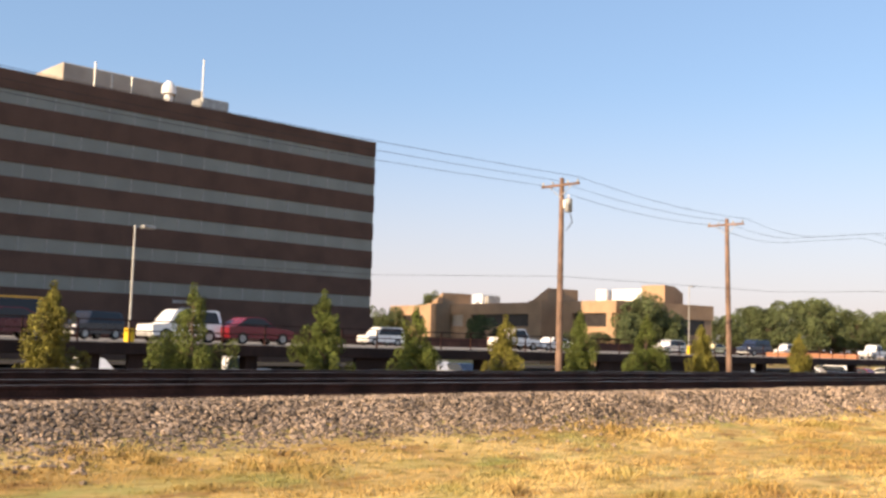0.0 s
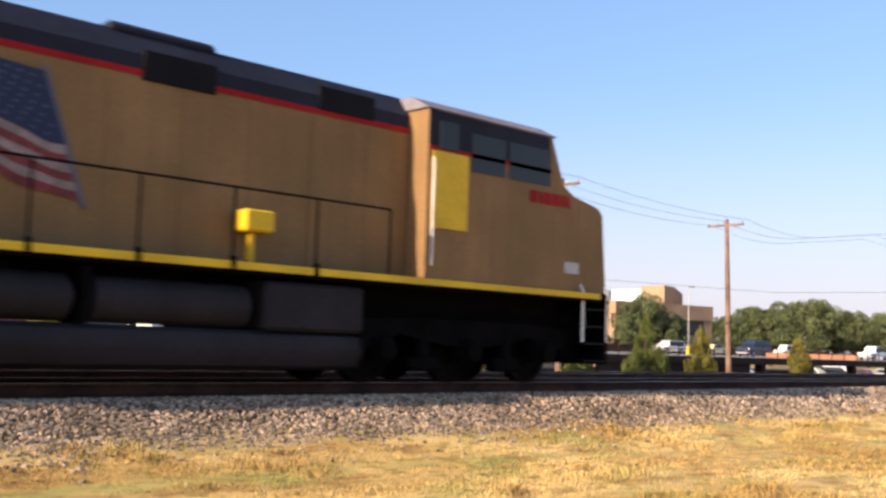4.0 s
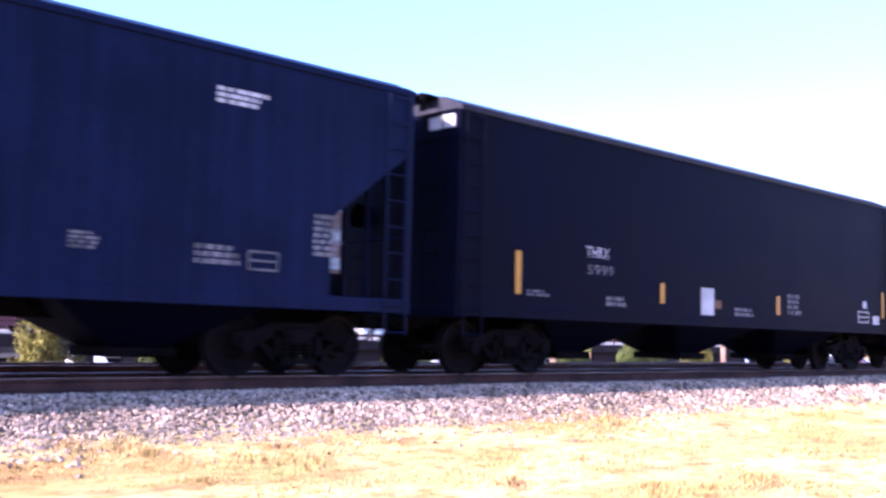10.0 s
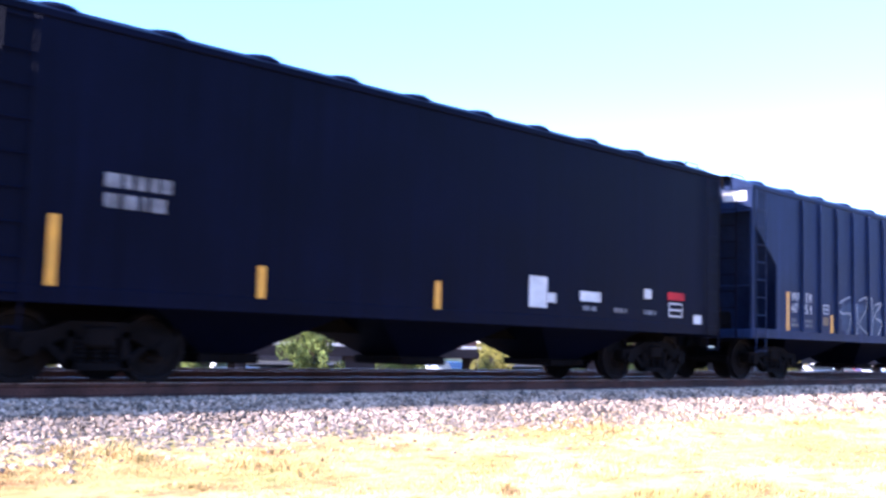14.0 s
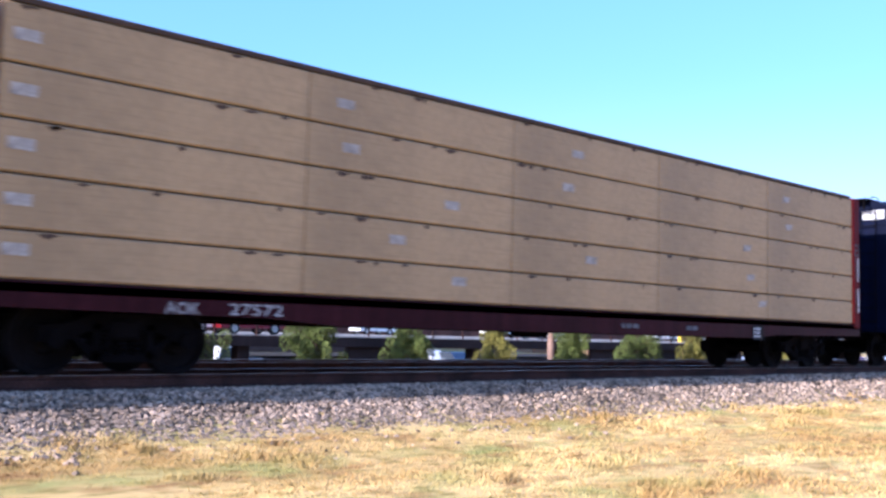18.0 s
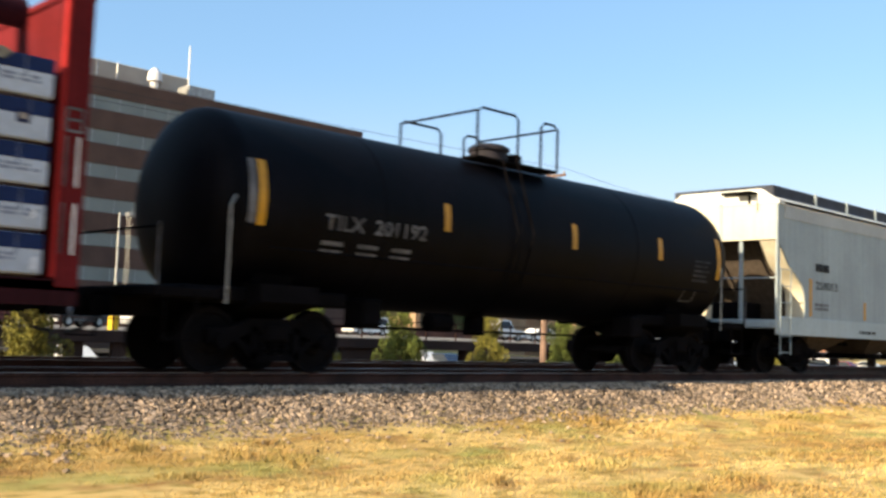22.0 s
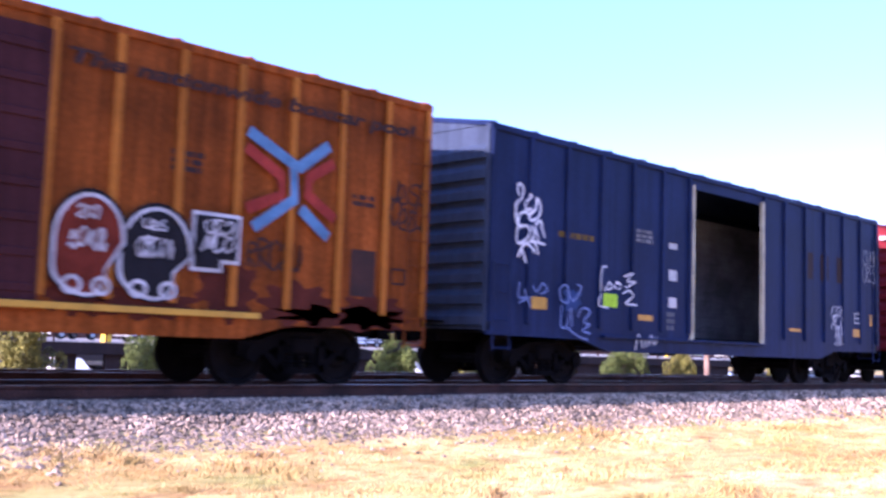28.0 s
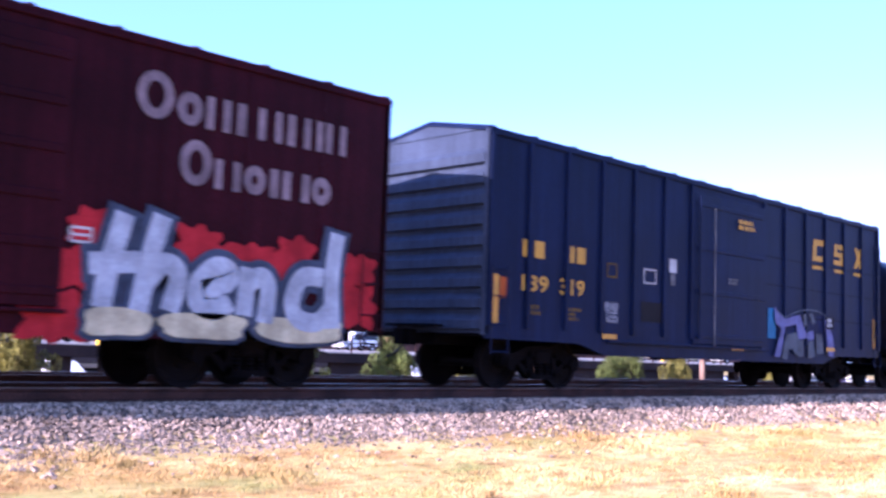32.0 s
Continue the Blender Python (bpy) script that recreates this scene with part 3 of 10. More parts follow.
REDPAINT = car_paint("red_car_paint", (0.17, 0.010, 0.016))
CWHITE, CBLACK, CMAROON, CBLUE = car_paint("white_car_paint", (0.8, 0.8, 0.78)), car_paint("black_car_paint", (0.015, 0.015, 0.02)), car_paint("maroon_car_paint", (0.10, 0.015, 0.018)), car_paint("dark_blue_car_paint", (0.02, 0.03, 0.06))
CYELLOW = car_paint("cream_car_paint", (0.75, 0.68, 0.40))
for kind, paint, label, k, dist, z, L, H, rz in (
        ("sedan", CMAROON, "dark maroon sedan parked on the upper deck", 0.365, 48, DECK_Z, 4.7, 1.45, 0),
        ("suv", car_paint("bus_yellow_paint", (0.55, 0.28, 0.03)), "yellow shuttle van parked behind the cars on the deck", 0.368, 66, DECK_Z, 5.2, 2.6, 0),
        ("suv", CBLACK, "black estate car with a shiny roof on the upper deck", 0.457, 64, DECK_Z, 4.3, 1.80, 20),
        ("suv", CWHITE, "white sport utility vehicle parked on the upper deck", 0.557, 50.4, DECK_Z, 4.2, 1.78, 0),
        ("sedan", REDPAINT, "dark red sedan parked on the upper deck", 0.650, 49.5, DECK_Z, 4.3, 1.5, 180),
        ("suv", CWHITE, "white sport utility vehicle parked on the deck", 0.838, 80, DECK_Z, 4.8, 1.85, 0),
        ("pickup", CWHITE, "white pickup truck parked on the deck", 1.085, 66, DECK_Z, 5.4, 1.95, 180),
        ("sedan", CWHITE, "white low sedan parked on the deck", 1.165, 66, DECK_Z, 4.7, 1.35, 0),
        ("suv", CWHITE, "white estate car parked on the deck", 1.467, 72, DECK_Z, 4.7, 1.6, 0),
        ("sedan", CYELLOW, "cream sedan parked beside a yellow lamp base", 1.60, 72, DECK_Z, 4.8, 1.4, 0),
        ("suv", CBLUE, "dark blue van parked on the deck", 1.74, 64, DECK_Z, 5.0, 1.9, 0),
        ("suv", CWHITE, "white van parked on the deck", 1.86, 88, DECK_Z, 5.2, 2.0, 0),
        ("pickup", CWHITE, "white pickup truck parked on the deck", 2.245, 62, DECK_Z, 5.8, 1.85, 0),
        ("pickup", CWHITE, "white pickup truck on the sunlit lower level", 0.624, 55.6, -2.2, 4.6, 1.75, 0),
        ("sedan", CBLUE, "dark blue car on the lower level", 0.985, 55, -2.2, 4.7, 1.5, 90),
        ("sedan", CWHITE, "white car on the lower level", 1.98, 55, -2.2, 4.8, 1.5, 90),
        ("suv", CWHITE, "white car on the lower level", 2.09, 56, -2.2, 4.8, 1.7, 90),
        ("sedan", CWHITE, "white car on the lower level", 0.46, 57, -2.2, 4.8, 1.5, 90),
        ("sedan", CWHITE, "white car on the lower level", 0.94, 56.5, -2.2, 4.4, 1.6, 90),
        ("sedan", CWHITE, "white car on the lower level", 1.70, 56, -2.2, 4.8, 1.5, 90),
        ("sedan", REDPAINT, "red car on the lower level", 2.20, 54, -2.2, 4.8, 1.5, 90),
        ("sedan", CWHITE, "white car on the lower level", 2.32, 55, -2.2, 4.8, 1.5, 90)):
    x, y = at(k, dist)
    parked_car(kind, paint, label, x, y, z, L, H, rz)


def lot_lamp(k, dist, top, base_h):
    x, y = at(k, dist)
    ob = thing("lot_lamp", "tall slim parking lot lamp on a yellow concrete base", "street lamp", "lot lamps", m=pose(x, y, DECK_Z))
    part("base", Mesh().lathe([(0, 0.25), (base_h, 0.25), (base_h + 0.03, 0.22)], 16, "z"), YELLOW, ob, "yellow painted concrete base", True)
    part("pole", Mesh().tube([(0, 0, base_h), (0, 0, top)], [0.065, 0.05], 8), GREYMETAL, ob)
    part("lamp_arm", Mesh().tube([(0, 0, top - 0.1), (0.5, 0, top - 0.05)], 0.04, 6), GREYMETAL, ob)
    part("lamp_head", Mesh().box(0.35, 1.0, -0.2, 0.2, top - 0.13, top + 0.04, 0.03), GREYMETAL, ob)


lot_lamp(0.499, 46.5, 5.65, 0.62)
lot_lamp(1.525, 70, 8.2, 0.9)


def utility_pole(k, dist, top, lean, gear):
    x, y = at(k, dist)
    g = profile(y)
    ob = thing("utility_pole", "weathered wooden utility pole with a crossarm and insulators", "utility pole", "utility poles", m=pose(x, y, g, 0, lean, 0))
    h = top - g
    part("pole", Mesh().tube([(0, 0, -0.3), (0, 0, h * 0.5), (0, 0, h)], [0.19, 0.16, 0.12], 10), WOOD, ob, smooth=True)
    arm = part("crossarm", Mesh().box(-0.18, -0.08, -1.25, 1.25, h - 0.45, h - 0.33, 0.01), WOOD, ob)
    for yy in (-1.15, -0.5, 0.5, 1.15):
        part("insulator", Mesh().lathe([(0, 0.03), (0.06, 0.06), (0.12, 0.06), (0.16, 0.03)], 8, "z", (-0.13, yy, h - 0.33)), GREYMETAL, arm)
    for s in (-1, 1):
        part("brace", Mesh().tube([(-0.13, s * 0.75, h - 0.42), (-0.12, 0, h - 1.0)], 0.02, 5), GREYMETAL, ob)
    if gear:
        t = part("transformer", Mesh().lathe([(0, 0.18), (0.05, 0.2), (0.65, 0.2), (0.7, 0.15)], 12, "z", (0.25, -0.25, h - 1.75)), GREYMETAL, ob, "grey transformer can", True)
        part("bushing", Mesh().tube([(0.25, -0.25, h - 1.05), (0.25, -0.25, h - 0.85)], 0.04, 6), WHITE, t)
        part("cutout", Mesh().box(-0.3, -0.16, -0.5, -0.35, h - 1.6, h - 1.2, 0.01), WHITE, ob)
        part("riser_cable", Mesh().tube([(0.3, -0.3, h - 1.7), (0.32, -0.45, h - 2.3), (0.15, -0.2, h - 2.7)], 0.025, 6), CABLE, ob)
    return x, y, top


PD = 34.0
pole_tops = [(-2.0, PD - D0, 9.3), utility_pole(1.183, PD, 9.30, 0.0, True), utility_pole(1.656, PD, 8.85, -2.0, False), (2.289 * 28.7, 28.7 - D0, 8.6), (95.0, 22.0 - D0, 8.5)]
for j, (dy, dz, sag) in enumerate(((-1.15, -0.05, 0.3), (0.5, -0.05, 0.3), (1.15, -0.3, 0.35))):
    w = Mesh()
    pts = []
    for (xa, ya, za), (xb, yb, zb) in zip(pole_tops, pole_tops[1:]):
        for i in range(12):
            f = i / 12
            pts.append((xa + (xb - xa) * f, ya + dy, za + (zb - za) * f + dz - 4 * sag * f * (1 - f)))
    w.tube(pts, 0.010, 4)
    single("power_line", w, CABLE, "thin black overhead power line between wooden poles", "power line", "structure")


single("power_line", Mesh().tube([(20.0, 46.0 - D0, 4.2), (34.8, 42.0 - D0, 4.2), (40.2, PD - D0, 4.25), (56.3, 31.0 - D0, 4.3), (57.8, 25.0 - D0, 4.3), (70.0, 20.0 - D0, 4.4)], 0.009, 4), CABLE, "thin black lower cable between wooden poles", "power line", "structure")


def leaf_cloud(rng, centres, count, size, squash=1.0, thin=0.5):
    """Many small leaf quads round the given (centre, radius) clumps."""
    vs, fs, k = [], [], 0
    tot = sum(r ** 2 for _, r in centres)
    for c, r in centres:
        n = max(4, int(count * r ** 2 / tot))
        d = rng.normal(0, 1, (n, 3))
        d /= np.linalg.norm(d, axis=1)[:, None]
        rad = r * rng.uniform(0.55, 1.05, n) ** 0.6
        p = np.array(c) + d * rad[:, None] * np.array([1, 1, squash])
        a = rng.normal(0, 1, (n, 3))
        a /= np.linalg.norm(a, axis=1)[:, None]
        b = np.cross(a, rng.normal(0, 1, (n, 3)))
        b /= np.linalg.norm(b, axis=1)[:, None]
        s = size * rng.uniform(0.6, 1.4, n)[:, None]
        quad = np.stack([p - a * s, p + b * s * thin, p + a * s, p - b * s * thin], 1)
        vs.append(quad.reshape(-1, 3))
        fs += [(k + 4 * i, k + 4 * i + 1, k + 4 * i + 2, k + 4 * i + 3) for i in range(n)]
        k += 4 * n
    return np.concatenate(vs).tolist(), fs


def young_pine(k, dist, top, width, dry, seed):
    rng = np.random.default_rng(seed)
    x, y = at(k, dist)
    g = profile(y)
    h = top - g
    ob = thing("young_pine", "bushy young pine tree with yellowing needles" if dry else "bushy young green pine tree beside the tracks", "tree", "row of young pines", m=pose(x, y, g))
    tr = Mesh().tube([(0, 0, -0.1), (0.03, 0, h * 0.4), (0, 0, h * 0.93)], [0.07, 0.05, 0.012], 7)
    centres = []
    lean = [rng.uniform(-0.12, 0.12), rng.uniform(-0.12, 0.12)]
    bulge = rng.uniform(0.82, 1.18, 9)
    for i in range(90):
        f = rng.uniform(0.0, 1) ** 1.15
        w = 1.75 * width * (1 - f) ** 0.62 * float(np.interp(f, np.linspace(0, 1, 9), bulge)) * (0.72 + 0.28 * min(1, f * 4))
        a = rng.uniform(0, 6.28)
        e = w * rng.uniform(0.25, 1.1)
        c = (math.cos(a) * e + lean[0] * f, math.sin(a) * e + lean[1] * f, h * (0.05 + 0.9 * f) + 0.12 * e)
        centres.append((c, 0.10 + 0.15 * (1 - f) * rng.uniform(0.5, 1.3)))
        if i % 2 == 0:
            tr.tube([(0, 0, c[2] * 0.85), (c[0] * 0.9, c[1] * 0.9, c[2])], [0.02, 0.006], 4, False)
    part("trunk", tr, BARK, ob)
    centres += [((0, 0, h * f), 0.10) for f in (0.9, 0.95, 1.0)]
    vs, fs = leaf_cloud(rng, centres, 17000, 0.055, 1.5, 0.22)
    me = bpy.data.meshes.new("crown")
    me.from_pydata(vs, [], fs)
    me.materials.append(PINEDRY if dry else PINE)
    part("crown", me, None, ob)


TD = 26.0
for i, (k, zk, wd, dry) in enumerate(((0.417, .0475, .52, True), (0.571, .0540, .74, False), (0.748, .0567, .56, False), (0.897, .0440, .52, False), (1.066, .0395, .50, True), (1.231, .0529, .50, False), (1.401, .0540, .58, False), (1.562, .042, .48, True), (1.913, .034, .44, True))):
    young_pine(k, TD, EYE[2] + zk * TD, wd, dry, 20 + i)


def big_tree(k, dist, top, rad, seed, name="tree", base=-2.2):
    rng = np.random.default_rng(seed)
    x, y = at(k, dist)
    h = top - base
    ob = thing(name, "broad dense green shade tree behind the parking deck", "tree", "background trees", m=pose(x, y, base))
    tr = Mesh().tube([(0, 0, -0.2), (0.1, 0, h * 0.3), (0.2, 0.1, h * 0.7)], [rad * 0.08, rad * 0.06, rad * 0.02], 7)
    centres = []
    for i in range(38):
        a, f = rng.uniform(0, 6.28), rng.uniform(0, 1)
        e = rad * math.sqrt(max(0, 1 - (2 * f - 1) ** 2)) * rng.uniform(0.3, 0.85)
        c = (math.cos(a) * e, math.sin(a) * e, h * (0.3 + 0.62 * f))
        centres.append((c, rad * rng.uniform(0.14, 0.32)))
        tr.tube([(0.1, 0, h * 0.35), (c[0] * 0.8, c[1] * 0.8, c[2])], [rad * 0.03, rad * 0.008], 4, False)
    part("trunk", tr, BARK, ob)
    vs, fs = leaf_cloud(rng, centres, 12000, rad * 0.034)
    me = bpy.data.meshes.new("crown")
    me.from_pydata(vs, [], fs)
    me.materials.append(LEAF)
    part("crown", me, None, ob)


for i, (k, dist, zk, rad) in enumerate(((1.35, 96, .030, 3.2), (1.405, 96, .046, 4.4), (1.46, 95, .034, 3.6), (1.015, 112, .024, 3.2), (1.06, 112, .016, 2.6), (1.20, 100, .014, 2.2), (1.28, 98, .016, 2.4),
        (0.835, 165, .047, 6), (0.88, 170, .040, 6), (0.93, 180, .074, 5), (1.65, 120, .034, 5), (1.72, 130, .046, 6), (1.80, 125, .043, 6), (1.88, 135, .052, 7), (1.97, 128, .058, 7), (2.06, 135, .055, 6), (2.15, 130, .049, 6), (2.22, 128, .046, 6), (2.32, 135, .050, 6), (2.42, 132, .050, 6), (2.54, 140, .052, 7), (2.7, 140, .052, 7), (2.0, 150, .056, 8), (2.25, 150, .05, 8), (1.75, 150, .04, 7))):
    big_tree(k, dist, EYE[2] + zk * dist * (1.95 if k > 1.3 else 1.7 if dist < 120 else 1.0), rad * (1.15 if k > 1.3 else 1.0), 60 + i)

# ---- the train: shared parts ----
SPEED_T = (0, 5, 9, 13, 17, 21, 25, 29, 32)
SPEED_V = (15.229, 15.227, 15.108, 14.773, 14.329, 13.897, 13.565, 13.331, 13.137)


def run(t):
    """Metres that the train has gone at t seconds, as it slows."""
    s = 0.0
    for a, b, va, vb in zip(SPEED_T, SPEED_T[1:], SPEED_V, SPEED_V[1:]):
        if t <= a:
            break
        e = min(t, b)
        ve = va + (vb - va) * (e - a) / (b - a)
        s += (va + ve) / 2 * (e - a)
    return s


MOVING = []  # (thing, place along the line at the start, side offset, height, turn)
SPINNING = []  # (wheelset, its pose on the truck, wheel radius, car's place)


def rolls(ob, u, y=0.0, z=0.0):
    MOVING.append((ob, u, y, z))
    ob.matrix_basis = pose(u, y, z)
    return ob


def wheelset_mesh(r):
    m = Mesh()
    for s in (-1, 1):
        y = s * 0.75
        m.lathe([(-0.065, r * 0.2), (-0.065, r * 0.35), (-0.02, r * 0.45), (-0.02, r * 0.8), (-0.065, r * 0.85), (-0.065, r), (0.05, r), (0.05, r * 0.85), (0.02, r * 0.8), (0.02, r * 0.4), (0.09, r * 0.3), (0.09, r * 0.2)], 24, "y", (0, y, 0))
        m.lathe([(-0.02, r + 0.028), (0.015, r + 0.028)], 24, "y", (0, y - s * 0.055, 0))
    m.tube([(0, -1.02, 0), (0, 1.02, 0)], 0.085, 12)
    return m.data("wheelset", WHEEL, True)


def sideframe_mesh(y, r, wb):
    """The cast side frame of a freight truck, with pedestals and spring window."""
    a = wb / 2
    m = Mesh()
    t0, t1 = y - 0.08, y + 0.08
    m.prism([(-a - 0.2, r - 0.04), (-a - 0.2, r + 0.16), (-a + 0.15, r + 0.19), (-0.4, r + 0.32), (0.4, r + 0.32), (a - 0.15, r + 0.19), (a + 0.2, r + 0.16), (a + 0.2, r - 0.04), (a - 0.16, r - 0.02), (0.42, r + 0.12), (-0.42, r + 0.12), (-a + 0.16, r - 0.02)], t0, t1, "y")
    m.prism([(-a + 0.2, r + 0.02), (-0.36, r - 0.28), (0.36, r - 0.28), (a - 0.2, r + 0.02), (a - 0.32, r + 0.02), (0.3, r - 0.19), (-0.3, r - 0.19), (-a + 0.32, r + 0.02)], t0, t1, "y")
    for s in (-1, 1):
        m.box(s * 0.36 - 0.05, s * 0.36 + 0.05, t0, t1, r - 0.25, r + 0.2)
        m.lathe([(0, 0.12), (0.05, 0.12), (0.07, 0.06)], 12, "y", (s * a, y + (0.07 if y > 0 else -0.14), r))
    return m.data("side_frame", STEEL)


def spring_mesh(y, r):
    """One coil spring, as a ribbed column."""
    prof = [(0, 0.06)]
    for j in range(5):
        prof += [(j * 0.06 + 0.01, 0.085), (j * 0.06 + 0.03, 0.085), (j * 0.06 + 0.045, 0.06)]
    return Mesh().lathe(prof, 10, "z", (0, y, r - 0.19)).data("spring", STEEL)


WR = 0.455
WHEELSET = wheelset_mesh(WR)
SIDE = {s: sideframe_mesh(s * 1.02, WR, 1.78) for s in (-1, 1)}
SPRING = {s: spring_mesh(s * 1.02, WR) for s in (-1, 1)}
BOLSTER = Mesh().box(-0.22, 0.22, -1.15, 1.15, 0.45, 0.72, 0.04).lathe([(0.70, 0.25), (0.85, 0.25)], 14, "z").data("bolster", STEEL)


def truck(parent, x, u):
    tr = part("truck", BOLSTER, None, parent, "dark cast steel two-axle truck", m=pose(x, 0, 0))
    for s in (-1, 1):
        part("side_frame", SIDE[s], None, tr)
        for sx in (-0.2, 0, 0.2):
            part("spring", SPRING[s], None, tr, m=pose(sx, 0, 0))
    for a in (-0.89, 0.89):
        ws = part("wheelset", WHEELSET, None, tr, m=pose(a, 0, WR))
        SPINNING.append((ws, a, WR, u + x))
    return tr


COUPLER = Mesh().box(-0.62, 0.05, -0.07, 0.07, 0.78, 0.94, 0.02).prism([(0.0, -0.16), (0.30, -0.14), (0.34, 0.02), (0.22, 0.04), (0.2, 0.16), (0.0, 0.14)], 0.72, 1.0, "z").data("coupler", STEEL)


def couplers(ob, half):
    part("coupler", COUPLER, None, ob, m=pose(half + 0.2, 0, 0))
    part("coupler", COUPLER, None, ob, m=pose(-half - 0.2, 0, 0, 0, 0, 180))
    for s in (-1, 1):
        part("air_hose", Mesh().tube([(s * half, 0.35, 0.8), (s * (half + 0.25), 0.36, 0.55), (s * (half + 0.5), 0.3, 0.5)], 0.025, 6), CABLE, ob)


def ladder(ob, x, y, z0, z1, along="x", w=0.42, mt=None, step=0.38):
    """Two stiles and rungs, standing off a car's side or end."""
    m = Mesh()
    for s in (-1, 1):
        o = s * w / 2
        p = (x + o, y) if along == "x" else (x, y + o)
        m.tube([(*p, z0), (*p, z1)], 0.014, 5)
    n = int((z1 - z0) / step)
    for i in range(n + 1):
        z = z0 + 0.05 + i * (z1 - z0 - 0.1) / max(1, n)
        a, b = ((x - w / 2, y, z), (x + w / 2, y, z)) if along == "x" else ((x, y - w / 2, z), (x, y + w / 2, z))
        m.tube([a, b], 0.012, 5)
    return part("ladder", m, mt or STEEL, ob)


def lettering(parent, text, x, z, h, mt, y, width=None, label="", shear=0.0, bold=0.0, name="lettering", turn=0.0, spacing=1.0):
    """Raised lettering in the built-in font on a near side; x, z is its lower left corner."""
    cu = bpy.data.curves.new("lettering", "FONT")
    cu.body, cu.size, cu.extrude, cu.offset, cu.shear, cu.space_character = text, 1.0, 0.0, bold, shear, spacing
    cu.resolution_u = 3
    tmp = bpy.data.objects.new("lettering", cu)
    me = bpy.data.meshes.new_from_object(tmp)
    bpy.data.objects.remove(tmp)
    bpy.data.curves.remove(cu)
    co = np.array([v.co for v in me.vertices])
    lo, hi = co.min(0), co.max(0)
    k = h / (hi[1] - lo[1])
    kx = width / (hi[0] - lo[0]) if width else k
    c, s = math.cos(radians(turn)), math.sin(radians(turn))
    for v in me.vertices:
        a, b = (v.co.x - lo[0]) * kx, (v.co.y - lo[1]) * k
        v.co = (x + a * c - b * s, y, z + a * s + b * c)
    me.materials.append(mt)
    return tagged(part(name, me, None, parent, label), label or "painted lettering", "", "", "stuff")


def bars(parent, x, z, w, h, rows, mt, y, label="", fill=0.85, seed=0, name="stencil"):
    """Writing too small to read: short painted bars in rows."""
    rng = random.Random(int(x * 100) + int(z * 1000) + seed)
    m = Mesh()
    rh = h / rows
    for i in range(rows):
        a, end = x, x + w * rng.uniform(0.7, 1.0)
        while a < end - 0.03:
            b = min(end, a + rng.uniform(0.06, 0.22))
            m.add([(a, y, z + h - (i + 1) * rh + rh * 0.2), (b, y, z + h - (i + 1) * rh + rh * 0.2), (b, y, z + h - i * rh - rh * 0.1), (a, y, z + h - i * rh - rh * 0.1)], [(0, 1, 2, 3)])
            a = b + rng.uniform(0.02, 0.05) / fill
    return tagged(part(name, m, mt, parent, label), label or "rows of small faded stencilled marks", "", "", "stuff")


office()


def plate(parent, name, x0, x1, z0, z1, mt, y, label="", t=0.004):
    return part(name, Mesh().box(x0, x1, y - t, y + 0.002, z0, z1), mt, parent, label)


def frame_mark(parent, x0, x1, z0, z1, mt, y, mid=True):
    """A stencilled inspection box."""
    m, t = Mesh(), 0.03
    for a, b, c, d in ((x0, x1, z0, z0 + t), (x0, x1, z1 - t, z1), (x0, x0 + t, z0, z1), (x1 - t, x1, z0, z1)) + (((x0, x1, (z0 + z1) / 2 - t / 2, (z0 + z1) / 2 + t / 2),) if mid else ()):
        m.box(a, b, y - 0.004, y, c, d)
    return part("stencil_box", m, mt, parent, "white stencilled inspection box")


def paint_mat(name, c, rough=0.5, streak=0.25, vary=0.14, spec=0.045):
    return mat(name, c, rough, 0.0, vary, 0.7, 18, 0.04, streak=streak, spec=spec)


RED_BOX = paint_mat("mineral_red_paint", (0.044, 0.0026, 0.0068), 0.5, 0.3, 0.18)
MAROON_BOX = paint_mat("dark_maroon_paint", (0.026, 0.0032, 0.0068), 0.5, 0.3, 0.18)
# blue and red ends: lighter copies of the side paint, standing for sunlight
END_BLUE = paint_mat("sunlit_blue_end_paint", (0.042, 0.055, 0.088))
END_PINK = paint_mat("sunlit_pinkish_red_end_paint", (0.21, 0.030, 0.040))
END_RED = paint_mat("sunlit_red_end_paint", (0.145, 0.014, 0.018))
RED_BRIGHT = paint_mat("faded_red_paint", (0.30, 0.035, 0.032))
BROWN_BOX = paint_mat("oxide_brown_paint", (0.068, 0.0082, 0.0100), 0.5, 0.35, 0.2)
NAVY = paint_mat("navy_car_paint", (0.0072, 0.0128, 0.040), 0.45)
FADEDNAVY = paint_mat("faded_navy_paint", (0.0125, 0.0205, 0.062), 0.45)
SLATE = paint_mat("slate_blue_grey_paint", (0.0128, 0.0208, 0.055), 0.45)
CARBLACK = paint_mat("sooty_black_paint", (0.0018, 0.0025, 0.0098), 0.5, spec=0.03)
# grey lighter than the side, for a hopper's roof and top chord
TOPGREY = paint_mat("mid_grey_roof_edge_paint", (0.035, 0.035, 0.045))
ORANGE = paint_mat("weathered_orange_paint", (0.215, 0.054, 0.0085), 0.6, 0.45, 0.24)
# orange side paint brightened for the sunlit end
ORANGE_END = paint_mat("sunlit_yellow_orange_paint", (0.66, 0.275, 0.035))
# pale end paint that carries the low sun on the dark hoppers
END_PALE = paint_mat("sunlit_pale_end_paint", (0.17, 0.18, 0.20))
ORANGE_RIB = paint_mat("yellow_orange_post_paint", (0.33, 0.112, 0.014))
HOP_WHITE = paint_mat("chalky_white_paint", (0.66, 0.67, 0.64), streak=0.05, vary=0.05)
